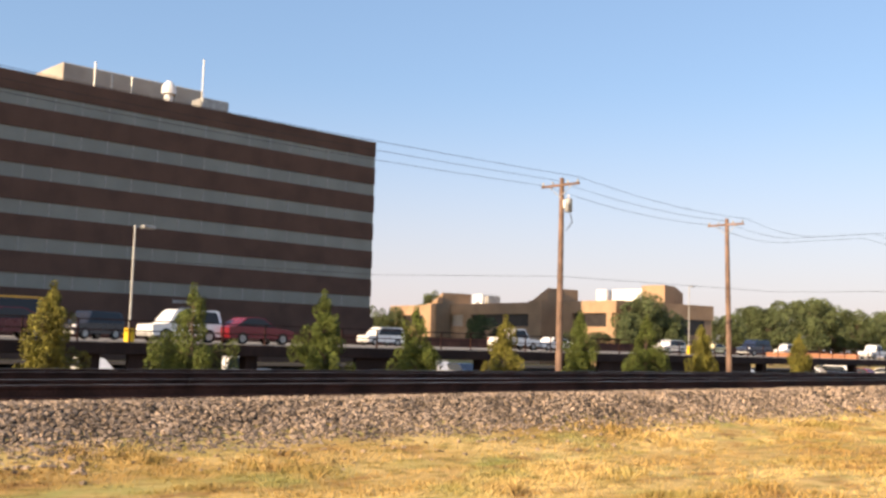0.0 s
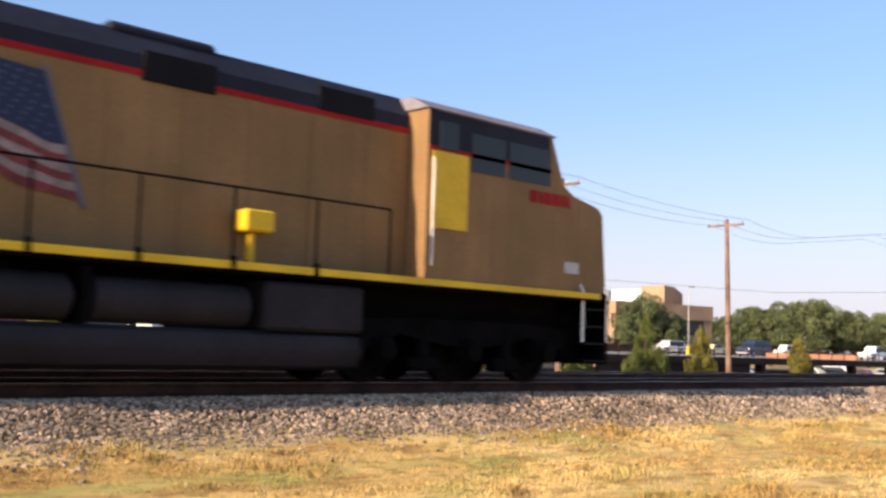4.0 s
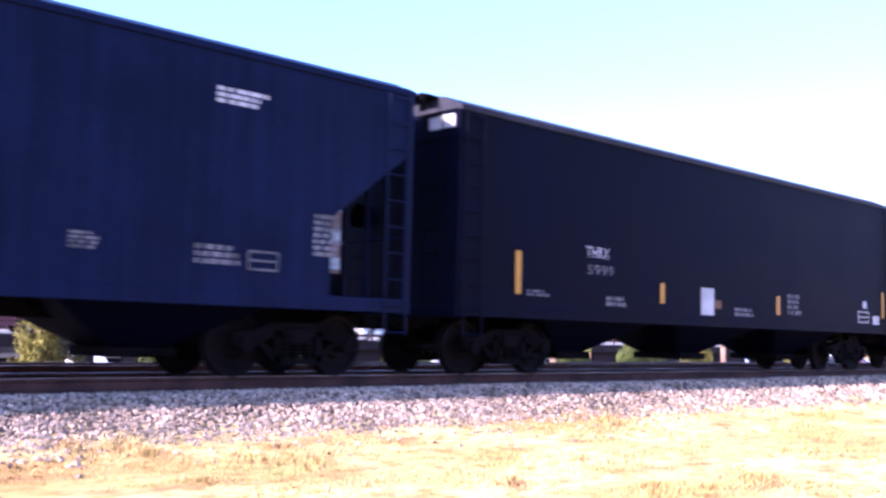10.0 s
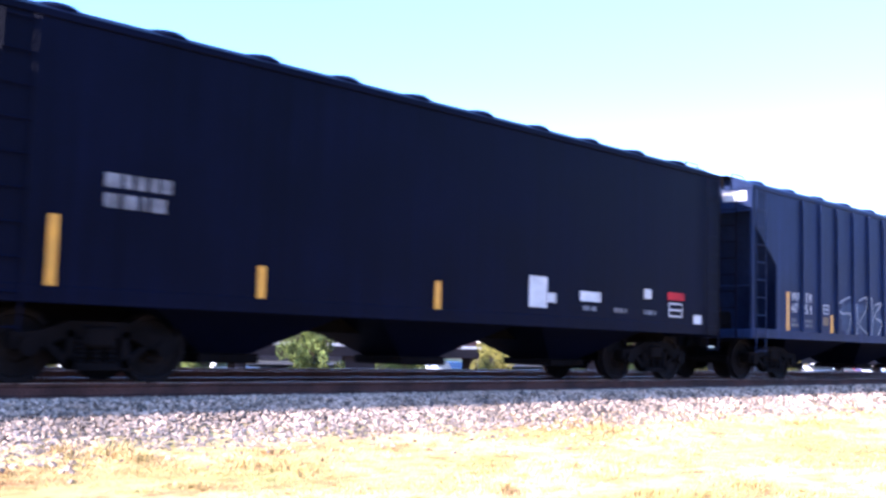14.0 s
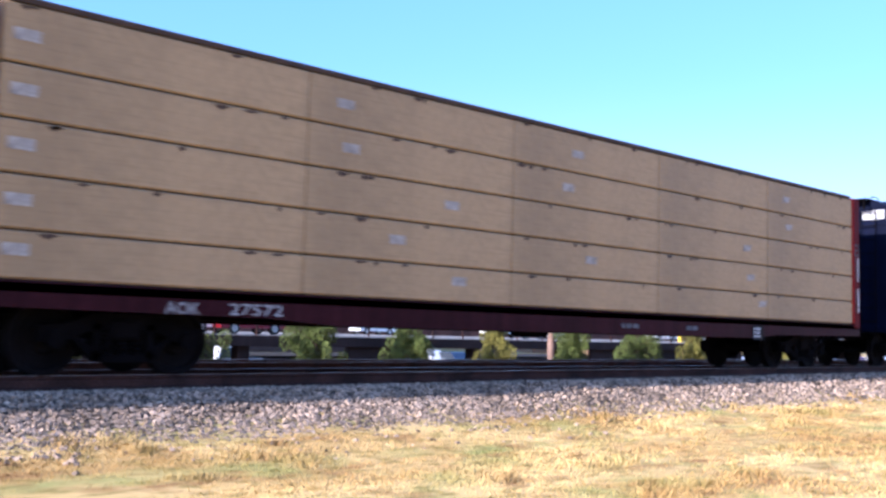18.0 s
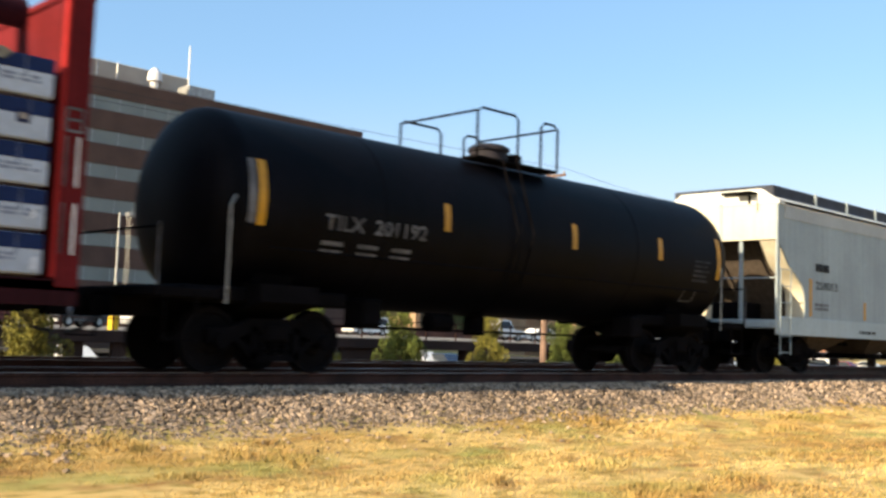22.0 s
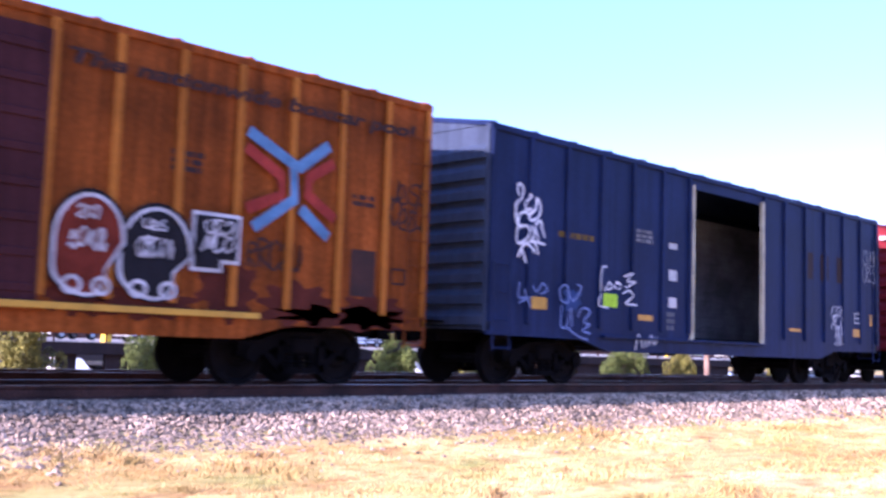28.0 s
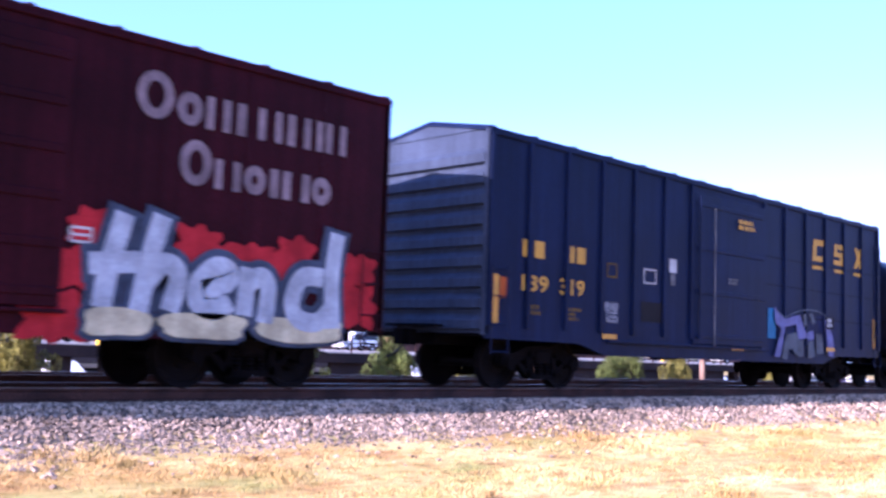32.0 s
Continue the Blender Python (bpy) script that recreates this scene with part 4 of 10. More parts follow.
# cream stands for sun on the grey hopper's ends
HOP_CREAM = paint_mat("sunlit_cream_end_paint", (0.62, 0.57, 0.44), streak=0.08, vary=0.06)
GREY_HOP = paint_mat("pale_grey_paint", (0.330, 0.385, 0.405), streak=0.10, vary=0.07)
HOP_SILL = paint_mat("pale_blue_grey_paint", (0.40, 0.465, 0.48), streak=0.06, vary=0.06)
HOP_TAN = paint_mat("warm_grey_paint", (0.395, 0.42, 0.425), streak=0.04, vary=0.06)
UPYELLOW = paint_mat("armour_yellow_paint", (0.25, 0.130, 0.012), 0.45, 0.05, 0.1, spec=0.12)
DUSTYEL = paint_mat("road_dusted_yellow_paint", (0.25, 0.150, 0.070), 0.6, 0.08, 0.1, spec=0.1)
UPGREY = paint_mat("locomotive_grey_paint", (0.026, 0.029, 0.045), 0.5, 0.15)
UPRED = paint_mat("red_stripe_paint", (0.36, 0.02, 0.025), 0.5, 0.1)
MARK = mat("white_marking", (0.45, 0.45, 0.45), 0.7, 0, 0.12, 3, 30, 0)
MARKDIM = mat("faded_marking", (0.14, 0.14, 0.15), 0.8, 0, 0.3, 3, 30, 0)
REFLECT = mat("yellow_reflector", (0.50, 0.24, 0.015), 0.4, 0, 0.1, 3, 30, 0)
GOLD = mat("gold_marking", (0.45, 0.24, 0.02), 0.6, 0, 0.12, 3, 30, 0)


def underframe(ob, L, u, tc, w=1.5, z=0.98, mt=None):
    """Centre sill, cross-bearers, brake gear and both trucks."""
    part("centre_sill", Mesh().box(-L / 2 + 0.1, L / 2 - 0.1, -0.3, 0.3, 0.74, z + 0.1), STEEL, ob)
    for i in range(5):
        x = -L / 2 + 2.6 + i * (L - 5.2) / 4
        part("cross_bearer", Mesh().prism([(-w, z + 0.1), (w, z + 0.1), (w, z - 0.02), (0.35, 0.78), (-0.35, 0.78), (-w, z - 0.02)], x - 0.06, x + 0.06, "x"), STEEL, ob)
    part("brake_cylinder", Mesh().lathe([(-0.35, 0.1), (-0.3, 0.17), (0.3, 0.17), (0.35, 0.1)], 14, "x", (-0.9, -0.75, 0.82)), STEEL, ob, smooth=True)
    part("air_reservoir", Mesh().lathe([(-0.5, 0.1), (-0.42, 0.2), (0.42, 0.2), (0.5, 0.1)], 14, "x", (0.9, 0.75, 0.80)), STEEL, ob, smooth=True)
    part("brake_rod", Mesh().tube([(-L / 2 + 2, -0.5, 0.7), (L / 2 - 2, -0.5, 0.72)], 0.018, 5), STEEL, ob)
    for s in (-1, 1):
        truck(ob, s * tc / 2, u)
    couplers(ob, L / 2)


def corrugated_end(ob, L, W, z0, z1, s, mt, ribs=9, name="end_wall", upper=0.3):
    """An end sheet with deep pressed horizontal ribs; s: +1 front, -1 rear."""
    m = Mesh()
    prof = [(z0, 0.0)]
    pitch = (z1 - z0 - upper) / ribs
    for i in range(ribs):
        b = z0 + i * pitch
        prof += [(b + 0.12 * pitch, 0.0), (b + 0.20 * pitch, 0.09), (b + 0.62 * pitch, 0.09), (b + 0.92 * pitch, 0.0)]
    prof += [(z1, 0.0)]
    e = L / 2
    outer = [(s * (e - 0.06 + d), z) for z, d in prof]
    poly = outer + [(s * (e - 0.16), z1), (s * (e - 0.16), z0)]
    m.prism(poly, -W / 2 + 0.06, W / 2 - 0.06, "y")
    ob2 = part(name, m, mt, ob)
    for sy in (-1, 1):
        part("corner_post", Mesh().box(s * (e - 0.13), s * e, sy * W / 2 - sy * 0.09, sy * W / 2, z0 - 0.03, z1, 0.012), mt, ob2)
    return ob2


def boxcar(label, u0, u1, paint, W=3.04, zb=0.95, zt=4.45, peak=0.26, posts=0, post_mt=None, door=(-1.5, 1.5), door_mt=None, door_ribs=8, open_door=False, roof_mt=None, end_mt=None, sill_drop=0.20, tc=None, sill_mt=None, name="boxcar", ribs=7):
    """A freight boxcar: sides with posts, door, corrugated ends, low peaked roof, sills, ladders and running gear."""
    u, L = (u0 + u1) / 2, abs(u0 - u1)
    e = L / 2
    ob = rolls(thing(name, label, "boxcar", "train"), u)
    door_mt, end_mt, roof_mt, post_mt, sill_mt = door_mt or paint, end_mt or paint, roof_mt or paint, post_mt or paint, sill_mt or paint
    y = W / 2
    d0, d1 = door
    for sy in (-1, 1):
        ya, yb = sorted((sy * y, sy * (y - 0.06)))
        for a, b in ((-e + 0.05, d0), (d1, e - 0.05)):
            w = part("side_wall", Mesh().box(a, b, ya, yb, zb, zt - 0.04), paint, ob)
            n = max(1, int(round((b - a) * posts / 10.0))) if posts else 0
            for i in range(n + 1 if posts else 0):
                px = a + (b - a) * i / n
                px = min(max(px, a + 0.05), b - 0.05)
                part("side_post", Mesh().box(px - 0.055, px + 0.055, sy * y, sy * (y + 0.055), zb + 0.12, zt - 0.1, 0.012), post_mt, w)
            if not posts:
                k = max(2, int((b - a) / 1.25))
                for i in range(1, k):
                    px = a + (b - a) * i / k
                    part("panel_seam", Mesh().box(px - 0.03, px + 0.03, sy * y, sy * (y + 0.008), zb + 0.1, zt - 0.12, 0.003), paint, w)
        part("door_lintel", Mesh().box(d0, d1, ya, yb, zt - 0.32, zt - 0.04), paint, ob)
        if not (open_door and sy < 0):
            dr = part("door", Mesh().box(d0 - 0.02, d1 + 0.02, sy * (y + 0.005), sy * (y + 0.06), zb + 0.02, zt - 0.26, 0.01), door_mt, ob)
            if door_ribs:
                for i in range(door_ribs):
                    z = zb + 0.2 + i * (zt - zb - 0.7) / (door_ribs - 1)
                    part("door_rib", Mesh().box(d0 + 0.06, d1 - 0.06, sy * (y + 0.06), sy * (y + 0.085), z - 0.05, z + 0.05, 0.012), door_mt, dr)
            part("lock_rod", Mesh().tube([(d0 + 0.16, sy * (y + 0.10), zb + 0.1), (d0 + 0.16, sy * (y + 0.10), zt - 0.35)], 0.022, 6), door_mt, dr)
        part("door_track", Mesh().box(d0 - (d1 - d0), d1 + 0.1, sy * (y + 0.004), sy * (y + 0.10), zb - 0.05, zb + 0.0, 0.008), sill_mt, ob)
        part("side_sill", Mesh().prism([(-e + 0.05, zb), (e - 0.05, zb), (e - 0.05, zb - 0.08), (e - 2.6, zb - 0.10), (e - 3.4, zb - 0.10 - sill_drop), (-e + 3.4, zb - 0.10 - sill_drop), (-e + 2.6, zb - 0.10), (-e + 0.05, zb - 0.08)], sy * y, sy * (y - 0.05), "y"), sill_mt, ob)
        part("eave", Mesh().box(-e + 0.02, e - 0.02, sy * (y - 0.05), sy * (y + 0.045), zt - 0.12, zt, 0.012), roof_mt, ob)
        for sx, zl in ((-1, 2.1), (1, 3.9 if posts else 2.1)):
            ladder(ob, sx * (e - 0.32), sy * (y + 0.09), zb - 0.35, zl, "x", 0.42, paint)
    for s in (-1, 1):
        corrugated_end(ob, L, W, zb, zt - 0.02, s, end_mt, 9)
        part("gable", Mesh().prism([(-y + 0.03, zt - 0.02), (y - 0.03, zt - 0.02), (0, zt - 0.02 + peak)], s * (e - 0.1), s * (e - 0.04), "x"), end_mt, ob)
        ladder(ob, s * (e + 0.07), -s * (y - 0.35), zb - 0.3, 2.3, "y", 0.42, paint)
        part("end_platform", Mesh().box(s * e, s * (e + 0.28), -0.6, 0.6, 1.05, 1.09), STEEL, ob)
    roof = part("roof", Mesh().prism([(-y - 0.03, zt - 0.01), (0, zt + peak), (y + 0.03, zt - 0.01), (y, zt - 0.06), (0, zt + peak - 0.06), (-y, zt - 0.06)], -e + 0.02, e - 0.02, "x"), roof_mt, ob)
    k = int(L / 1.1)
    for i in range(k + 1):
        x = -e + 0.12 + i * (L - 0.24) / k
        part("roof_rib", Mesh().prism([(-y - 0.02, zt + 0.0), (0, zt + peak), (y + 0.02, zt + 0.0), (y + 0.02, zt + 0.03), (0, zt + peak + 0.035), (-y - 0.02, zt + 0.03)], x - 0.045, x + 0.045, "x"), roof_mt, roof)
    part("floor", Mesh().box(-e + 0.1, e - 0.1, -y + 0.08, y - 0.08, zb - 0.04, zb + 0.04), STEEL, ob)
    underframe(ob, L, u, tc or L - 4.1, y - 0.05, zb - 0.06)
    return ob, u, L, -(y + (0.0 if not posts else 0.0))


# brown that paints in the shade on pale bays and end slopes
BAYSHADE = paint_mat("shaded_brown_bay_paint", (0.10, 0.08, 0.065), 0.9)


def hopper(label, u0, u1, paint, W=3.04, zb=1.12, zt=4.38, ribs=0, cut=1.55, bays=3, top_mt=None, hatch="round", name="covered_hopper", post_mt=None, end_mt=None, cuts=(0, 0), sill=None, sill_mt=None, cutz=(2.29, 3.43), rounded=False, rung_top=None):
    """A covered hopper: side sheets cut back over sloping end sheets, discharge bays, hatches and a roof walk."""
    u, L = (u0 + u1) / 2, abs(u0 - u1)
    e, y = L / 2, W / 2
    ob = rolls(thing(name, label, "covered hopper", "train"), u)
    top_mt, post_mt, end_mt = top_mt or paint, post_mt or paint, end_mt or paint
    zc, zs = cutz
    edge = [(0.05, zs), (cut, zc), (cut, zb)]
    if rounded:
        edge = [(0.05, zs), (0.30, zs - 0.30), (0.58, zs - 0.62), (0.95, zc + 0.20), (1.22, zc), (1.36, zc - 0.20), (cut, zc - 0.42), (cut - 0.02, zb)]
    front = [(e - a, z) for a, z in edge] if cuts[1] else [(e - 0.05, zb)]
    rear = [(-e + a, z) for a, z in reversed(edge)] if cuts[0] else [(-e + 0.05, zb)]
    if rounded:
        for s in (-1, 1):
            for sy in (-1, 1):
                m = Mesh()
                m.add([(s * (e - a), sy * yy, z) for a, z in edge for yy in (y - 0.03, y - 0.5)], [(2 * i, 2 * i + 1, 2 * i + 3, 2 * i + 2) for i in range(len(edge) - 1)])
                part("end_flare", m, end_mt, ob, "curved sheet round the cut-back side", True)
    poly = [(-e + 0.05, zt), (e - 0.05, zt)] + front + rear
    s0, s1 = sill or (zb - 0.16, zb + 0.05)
    for sy in (-1, 1):
        w = part("side_sheet", Mesh().prism(poly, sy * y, sy * (y - 0.04), "y"), paint, ob)
        for i in range(ribs):
            x = -5.42 + i * 11.76 / max(1, ribs - 1)
            part("side_rib", Mesh().box(x - 0.05, x + 0.05, sy * y, sy * (y + 0.07), zb + 0.03, zt - 0.1, 0.012), paint, w)
        part("side_sill", Mesh().box(-e + 0.05, e - 0.05, sy * (y - 0.06), sy * (y + 0.012), s0, s1, 0.01), sill_mt or paint, ob)
        part("top_chord", Mesh().box(-e + 0.02, e - 0.02, sy * (y - 0.05), sy * (y + 0.03), zt - 0.08, zt + 0.02, 0.01), top_mt, ob)
        for s in (-1, 1):
            part("end_post", Mesh().box(s * (e - 0.16), s * (e - 0.02), sy * (y - 0.05), sy * (y + 0.006), zb - 0.1, zt - 0.05, 0.01), post_mt, ob)
            ladder(ob, s * (e - 0.35), sy * (y + 0.05), zb - (0.78 if rounded else 0.5), rung_top or zt - 0.1, "x", 0.5 if rounded else 0.42, post_mt)
    rise = 0.30 if hatch == "trough" else 0.20
    roofp = [(-y, zt), (-y * 0.72, zt + rise), (y * 0.72, zt + rise), (y, zt), (y - 0.05, zt - 0.05), (-y + 0.05, zt - 0.05)]
    roof = part("roof", Mesh().prism(roofp, -e + 0.03, e - 0.03, "x"), top_mt, ob)
    for s in (-1, 1):
        # the rounded hopper's slope is coloured dark, as in shade
        part("slope_sheet", Mesh().prism([(s * (e - 0.25), zs + 0.35), (s * (e - 0.25), zt - 0.05), (s * (e - 0.32), zt - 0.05), (s * (e - 0.35), zs + 0.35), (s * (e - cut - 1.3), zb - 0.1), (s * (e - cut - 1.2), zb - 0.1)], -y + 0.05, y - 0.05, "y"), BAYSHADE if rounded else paint, ob)
        if rounded:
            part("end_sheet", Mesh().box(s * (e - 0.05), s * (e - 0.12), -y + 0.02, y - 0.02, zs - 0.05, zt), end_mt, ob)
        else:
            part("end_sheet", Mesh().box(s * (e - 0.05), s * (e - 0.12), -y + 0.02, -0.45, zt - 0.5, zt), paint, ob)
            part("end_sheet", Mesh().box(s * (e - 0.05), s * (e - 0.12), -0.45, y - 0.02, zt - 0.5, zt), end_mt, ob)
            part("end_label", Mesh().box(s * (e - 0.05), s * (e - 0.042), -y + 0.15, -y + 0.75, zt - 0.34, zt - 0.12), MARK, ob, "white label on the end")
            part("end_sheet", Mesh().box(s * (e - 0.07), s * (e - 0.12), -y + 0.02, y - 0.02, zs + 0.2, zt - 0.5), paint, ob)
        part("end_walk", Mesh().box(s * (e - 0.1), s * (e + 0.34), -1.0, -0.5, zt + 0.17, zt + 0.21).box(s * (e + 0.28), s * (e + 0.34), -1.0, -0.96, zt - 0.1, zt + 0.17), STEEL, roof, "roof walk end platform")
        if rounded:
            part("end_seam", Mesh().box(s * (e - 0.05), s * (e - 0.03), -0.06, 0.02, zs - 0.05, zt), post_mt, ob)
        for yy in (1.25,) if rounded else (-0.95, 0.95):
            ladder(ob, s * (e + 0.03), yy, zb - 0.3, zt - 0.1, "y", 0.42, STEEL if not rounded else post_mt)
        part("brake_wheel", Mesh().lathe([(-0.02, 0.22), (0.02, 0.22), (0.02, 0.18), (-0.02, 0.18), (-0.02, 0.22)], 16, "x", (s * (e + 0.08), 0.9, zb + 1.6)).tube([(s * (e - 0.1), 0.9, zb + 1.6), (s * (e + 0.08), 0.9, zb + 1.6)], 0.03, 6), STEEL, ob)
        if not cuts[(s + 1) // 2]:
            part("end_bulkhead", Mesh().box(s * (e - 0.06), s * (e - 0.13), -y + 0.03, -0.2, zb, zs + 0.3), paint, ob)
            # far half takes the end paint, which some hoppers have paled as sunlit
            part("end_bulkhead", Mesh().box(s * (e - 0.06), s * (e - 0.13), -0.2, y - 0.03, zb, zs + 0.3), end_mt, ob, "far end panel, paled on some hoppers as if sunlit")
        part("end_sill", Mesh().box(s * (e - 0.25), s * e, -y, y, zb - 0.18, zb + 0.02, 0.02), paint, ob)
        part("end_deck", Mesh().box(s * (e - cut), s * (e - 0.2), -y + 0.1, y - 0.1, zb - 0.1, zb - 0.05), STEEL, ob)
        for yy in (-0.55, 0.55):
            part("end_strut", Mesh().box(s * (e - 0.14), s * (e - 0.08), yy - 0.04, yy + 0.04, zb, zs + 0.4), post_mt, ob)
        part("end_rail", Mesh().tube([(s * (e - 0.08), -y + 0.1, zb + 1.0), (s * (e - 0.08), y - 0.1, zb + 1.0)], 0.02, 6), post_mt, ob)
        part("brake_gear", Mesh().box(s * (e - cut + 0.2), s * (e - 0.5), -0.5, 0.5, zb - 0.05, zb + 0.45, 0.05), STEEL, ob)
    if hatch == "round":
        for i in range(10):
            x = -e + 1.0 + i * (L - 2.0) / 9
            for sy in (-1, 1):
                part("hatch", Mesh().lathe([(0, 0.36), (0.10, 0.36), (0.16, 0.28), (0.18, 0.05)], 14, "z", (x, sy * 0.9, zt + 0.075)), top_mt, roof, smooth=True)
    elif hatch == "low":
        for i in range(12):
            x = -e + 1.0 + i * (L - 2.0) / 11
            part("hatch", Mesh().box(x - 0.55, x + 0.55, -0.5, 0.5, zt + 0.19, zt + 0.27, 0.03), top_mt, roof)
    walk_y = (-0.75, 0.75) if hatch == "round" else (-0.3,)
    for i, yy in enumerate(walk_y):
        part("roof_walk", Mesh().box(-e - 0.1, e + 0.1, yy - 0.2, yy + 0.2, zt + 0.19, zt + 0.25), STEEL, roof)
        for s in (-1, 1):
            part("roof_grab", Mesh().tube([(s * (e - 0.55), yy - 0.25, zt + 0.19), (s * (e - 0.55), yy - 0.25, zt + 0.30), (s * (e - 0.05), yy - 0.25, zt + 0.30), (s * (e - 0.05), yy - 0.25, zt + 0.19)], 0.014, 5), STEEL, roof)
    pitch = (L - 2 * cut - 1.0) / bays
    for i in range(bays):
        x = (i - (bays - 1) / 2) * pitch
        m = Mesh()
        a, b, zz = pitch * 0.47, 0.42, zb - 0.72
        vs = [(x - a, -y + 0.08, zb), (x + a, -y + 0.08, zb), (x + a, y - 0.08, zb), (x - a, y - 0.08, zb), (x - b, -0.5, zz), (x + b, -0.5, zz), (x + b, 0.5, zz), (x - b, 0.5, zz)]
        m.add(vs, [(0, 1, 5, 4), (1, 2, 6, 5), (2, 3, 7, 6), (3, 0, 4, 7), (4, 5, 6, 7), (0, 3, 2, 1)])
        # the grey hopper's pale bays get the shade colour
        bay = part("discharge_bay", m, CARBLACK if paint is not GREY_HOP else BAYSHADE, ob)
        part("outlet_gate", Mesh().box(x - 0.5, x + 0.5, -0.62, 0.62, zz - 0.14, zz, 0.02), STEEL, bay)
    part("centre_sill", Mesh().box(-e, e, -0.25, 0.25, 0.75, zb - 0.1), STEEL, ob)
    for s in (-1, 1):
        truck(ob, s * (e - 1.75), u)
    couplers(ob, e)
    return ob, u, L, -y


def tank_car(label, u0, u1, r=1.42, zc=2.42, name="tank_car", paint=None, trim=0.0):
    """A black tank car: welded barrel with dished heads, saddles, dome platform and handrails."""
    paint = paint or CARBLACK_GLOSS
    u, L = (u0 + u1) / 2, abs(u0 - u1)
    e = L / 2
    ob = rolls(thing(name, label, "tank car", "train"), u)
    prof = [(-e, 0.02)]
    n = 7
    hd = 0.62
    for i in range(1, n):
        a = i / n * math.pi / 2
        prof.append((-e + hd * (1 - math.cos(a)), r * math.sin(a)))
    rings = [(-e + hd, r), (-e + hd + 0.06, r), (-e * 0.5 - 0.05, r), (-e * 0.5, r), (-e * 0.5 + 0.02, r + 0.006), (-e * 0.5 + 0.08, r), (-e * 0.5 + 0.14, r), (-0.41, r), (-0.35, r), (-0.34, r + 0.012), (-0.22, r + 0.012), (-0.21, r), (-0.15, r), (e * 0.45 - 0.05, r), (e * 0.45, r), (e * 0.45 + 0.02, r + 0.006), (e * 0.45 + 0.08, r), (e * 0.45 + 0.14, r), (e - hd - 0.06, r), (e - hd, r)]
    prof += rings + [(-x, q) for x, q in reversed(prof[0:n])]
    prof = [(x + trim if x < -e * 0.6 else x, q) for x, q in prof]
    part("barrel", Mesh().lathe(prof, 48, "x", (0, 0, zc)), paint, ob, "glossy sooty black tank barrel", True)
    part("manway", Mesh().lathe([(0, 0.36), (0.30, 0.36), (0.32, 0.40), (0.38, 0.40), (0.44, 0.3)], 18, "z", (0.25, 0, zc + r - 0.06)), TANKGREY, ob, smooth=True)
    dk = part("dome_platform", Mesh().box(-1.1, 1.08, -1.0, -0.62, zc + r - 0.12, zc + r - 0.08), STEEL, ob)
    part("dome_platform", Mesh().box(-1.1, 1.08, 0.62, 1.0, zc + r - 0.12, zc + r - 0.08), STEEL, ob)
    zt = zc + r - 0.1
    for yy in (-1.0, 1.0):
        for x0, x1 in ((-1.1, -0.05), (0.58, 1.05)):
            part("handrail", Mesh().tube([(x0, yy, zt), (x0, yy, zt + 0.78), (x0 + 0.1, yy, zt + 0.86), (x1 - 0.1, yy, zt + 0.86), (x1, yy, zt + 0.78), (x1, yy, zt)], 0.024, 6), STEEL, dk)
    part("handrail", Mesh().tube([(-1.1, -1.0, zt + 0.8), (-1.1, 1.0, zt + 0.8)], 0.022, 6), STEEL, dk)
    part("handrail", Mesh().tube([(1.05, -1.0, zt + 0.8), (1.05, 1.0, zt + 0.8)], 0.022, 6), STEEL, dk)
    part("valve_box", Mesh().lathe([(0, 0.16), (0.3, 0.16), (0.34, 0.1)], 10, "z", (0.95, 0, zc + r - 0.03)), STEEL, ob)
    part("side_ladder", Mesh().tube([(-0.5, -1.06, zt), (-0.5, -r - 0.08, zc), (-0.5, -r * 0.8, zc - r * 0.75)], 0.016, 5).tube([(-0.1, -1.06, zt), (-0.1, -r - 0.08, zc), (-0.1, -r * 0.8, zc - r * 0.75)], 0.016, 5), STEEL, ob)
    for s in (-1, 1):
        x = s * (e - 1.75)
        part("saddle", Mesh().prism([(-1.05, zc - 0.95), (1.05, zc - 0.95), (0.6, 0.95), (-0.6, 0.95)], x - 0.35, x + 0.35, "x"), STEEL, ob)
        part("stub_sill", Mesh().box(x - 0.9, s * (e + 0.35), -0.3, 0.3, 0.74, 1.06), STEEL, ob)
        part("body_bolster", Mesh().prism([(-1.40, 1.25), (1.40, 1.25), (1.42, 1.0), (0.5, 0.78), (-0.5, 0.78), (-1.42, 1.0)], x - 0.5, x + 0.5, "x"), STEEL, ob)
        part("shear_plate", Mesh().box(x - 1.5, x + 1.3, -1.05, 1.05, 0.98, 1.2, 0.03), STEEL, ob)
        part("brake_bracket", Mesh().box(x - s * 1.9, x - s * 1.5, -1.2, -0.7, 0.72, 1.15, 0.04), STEEL, ob)
        part("end_deck", Mesh().box(s * (e - 0.6), s * (e + 0.35), -1.42, 1.42, 1.0, 1.14, 0.02), STEEL, ob)
        part("end_grab", Mesh().tube([(s * (e + 0.33), -1.42, 1.14), (s * (e + 0.33), -1.42, 1.95)], 0.010, 6), MARKDIM, ob)
        for yy in (-1.42, 1.42):
            part("grab_post", Mesh().tube([(s * (e - 0.7), yy, 0.95), (s * (e - 0.7), yy, 2.28), (s * (e - 0.8), yy * 0.97, 2.42)], 0.011, 6), GREYMETAL, ob)
            part("step", Mesh().tube([(s * (e + 0.2), yy, 1.1), (s * (e + 0.2), yy, 0.45), (s * (e - 0.25), yy, 0.45), (s * (e - 0.25), yy, 1.1)], 0.02, 5), STEEL, ob)
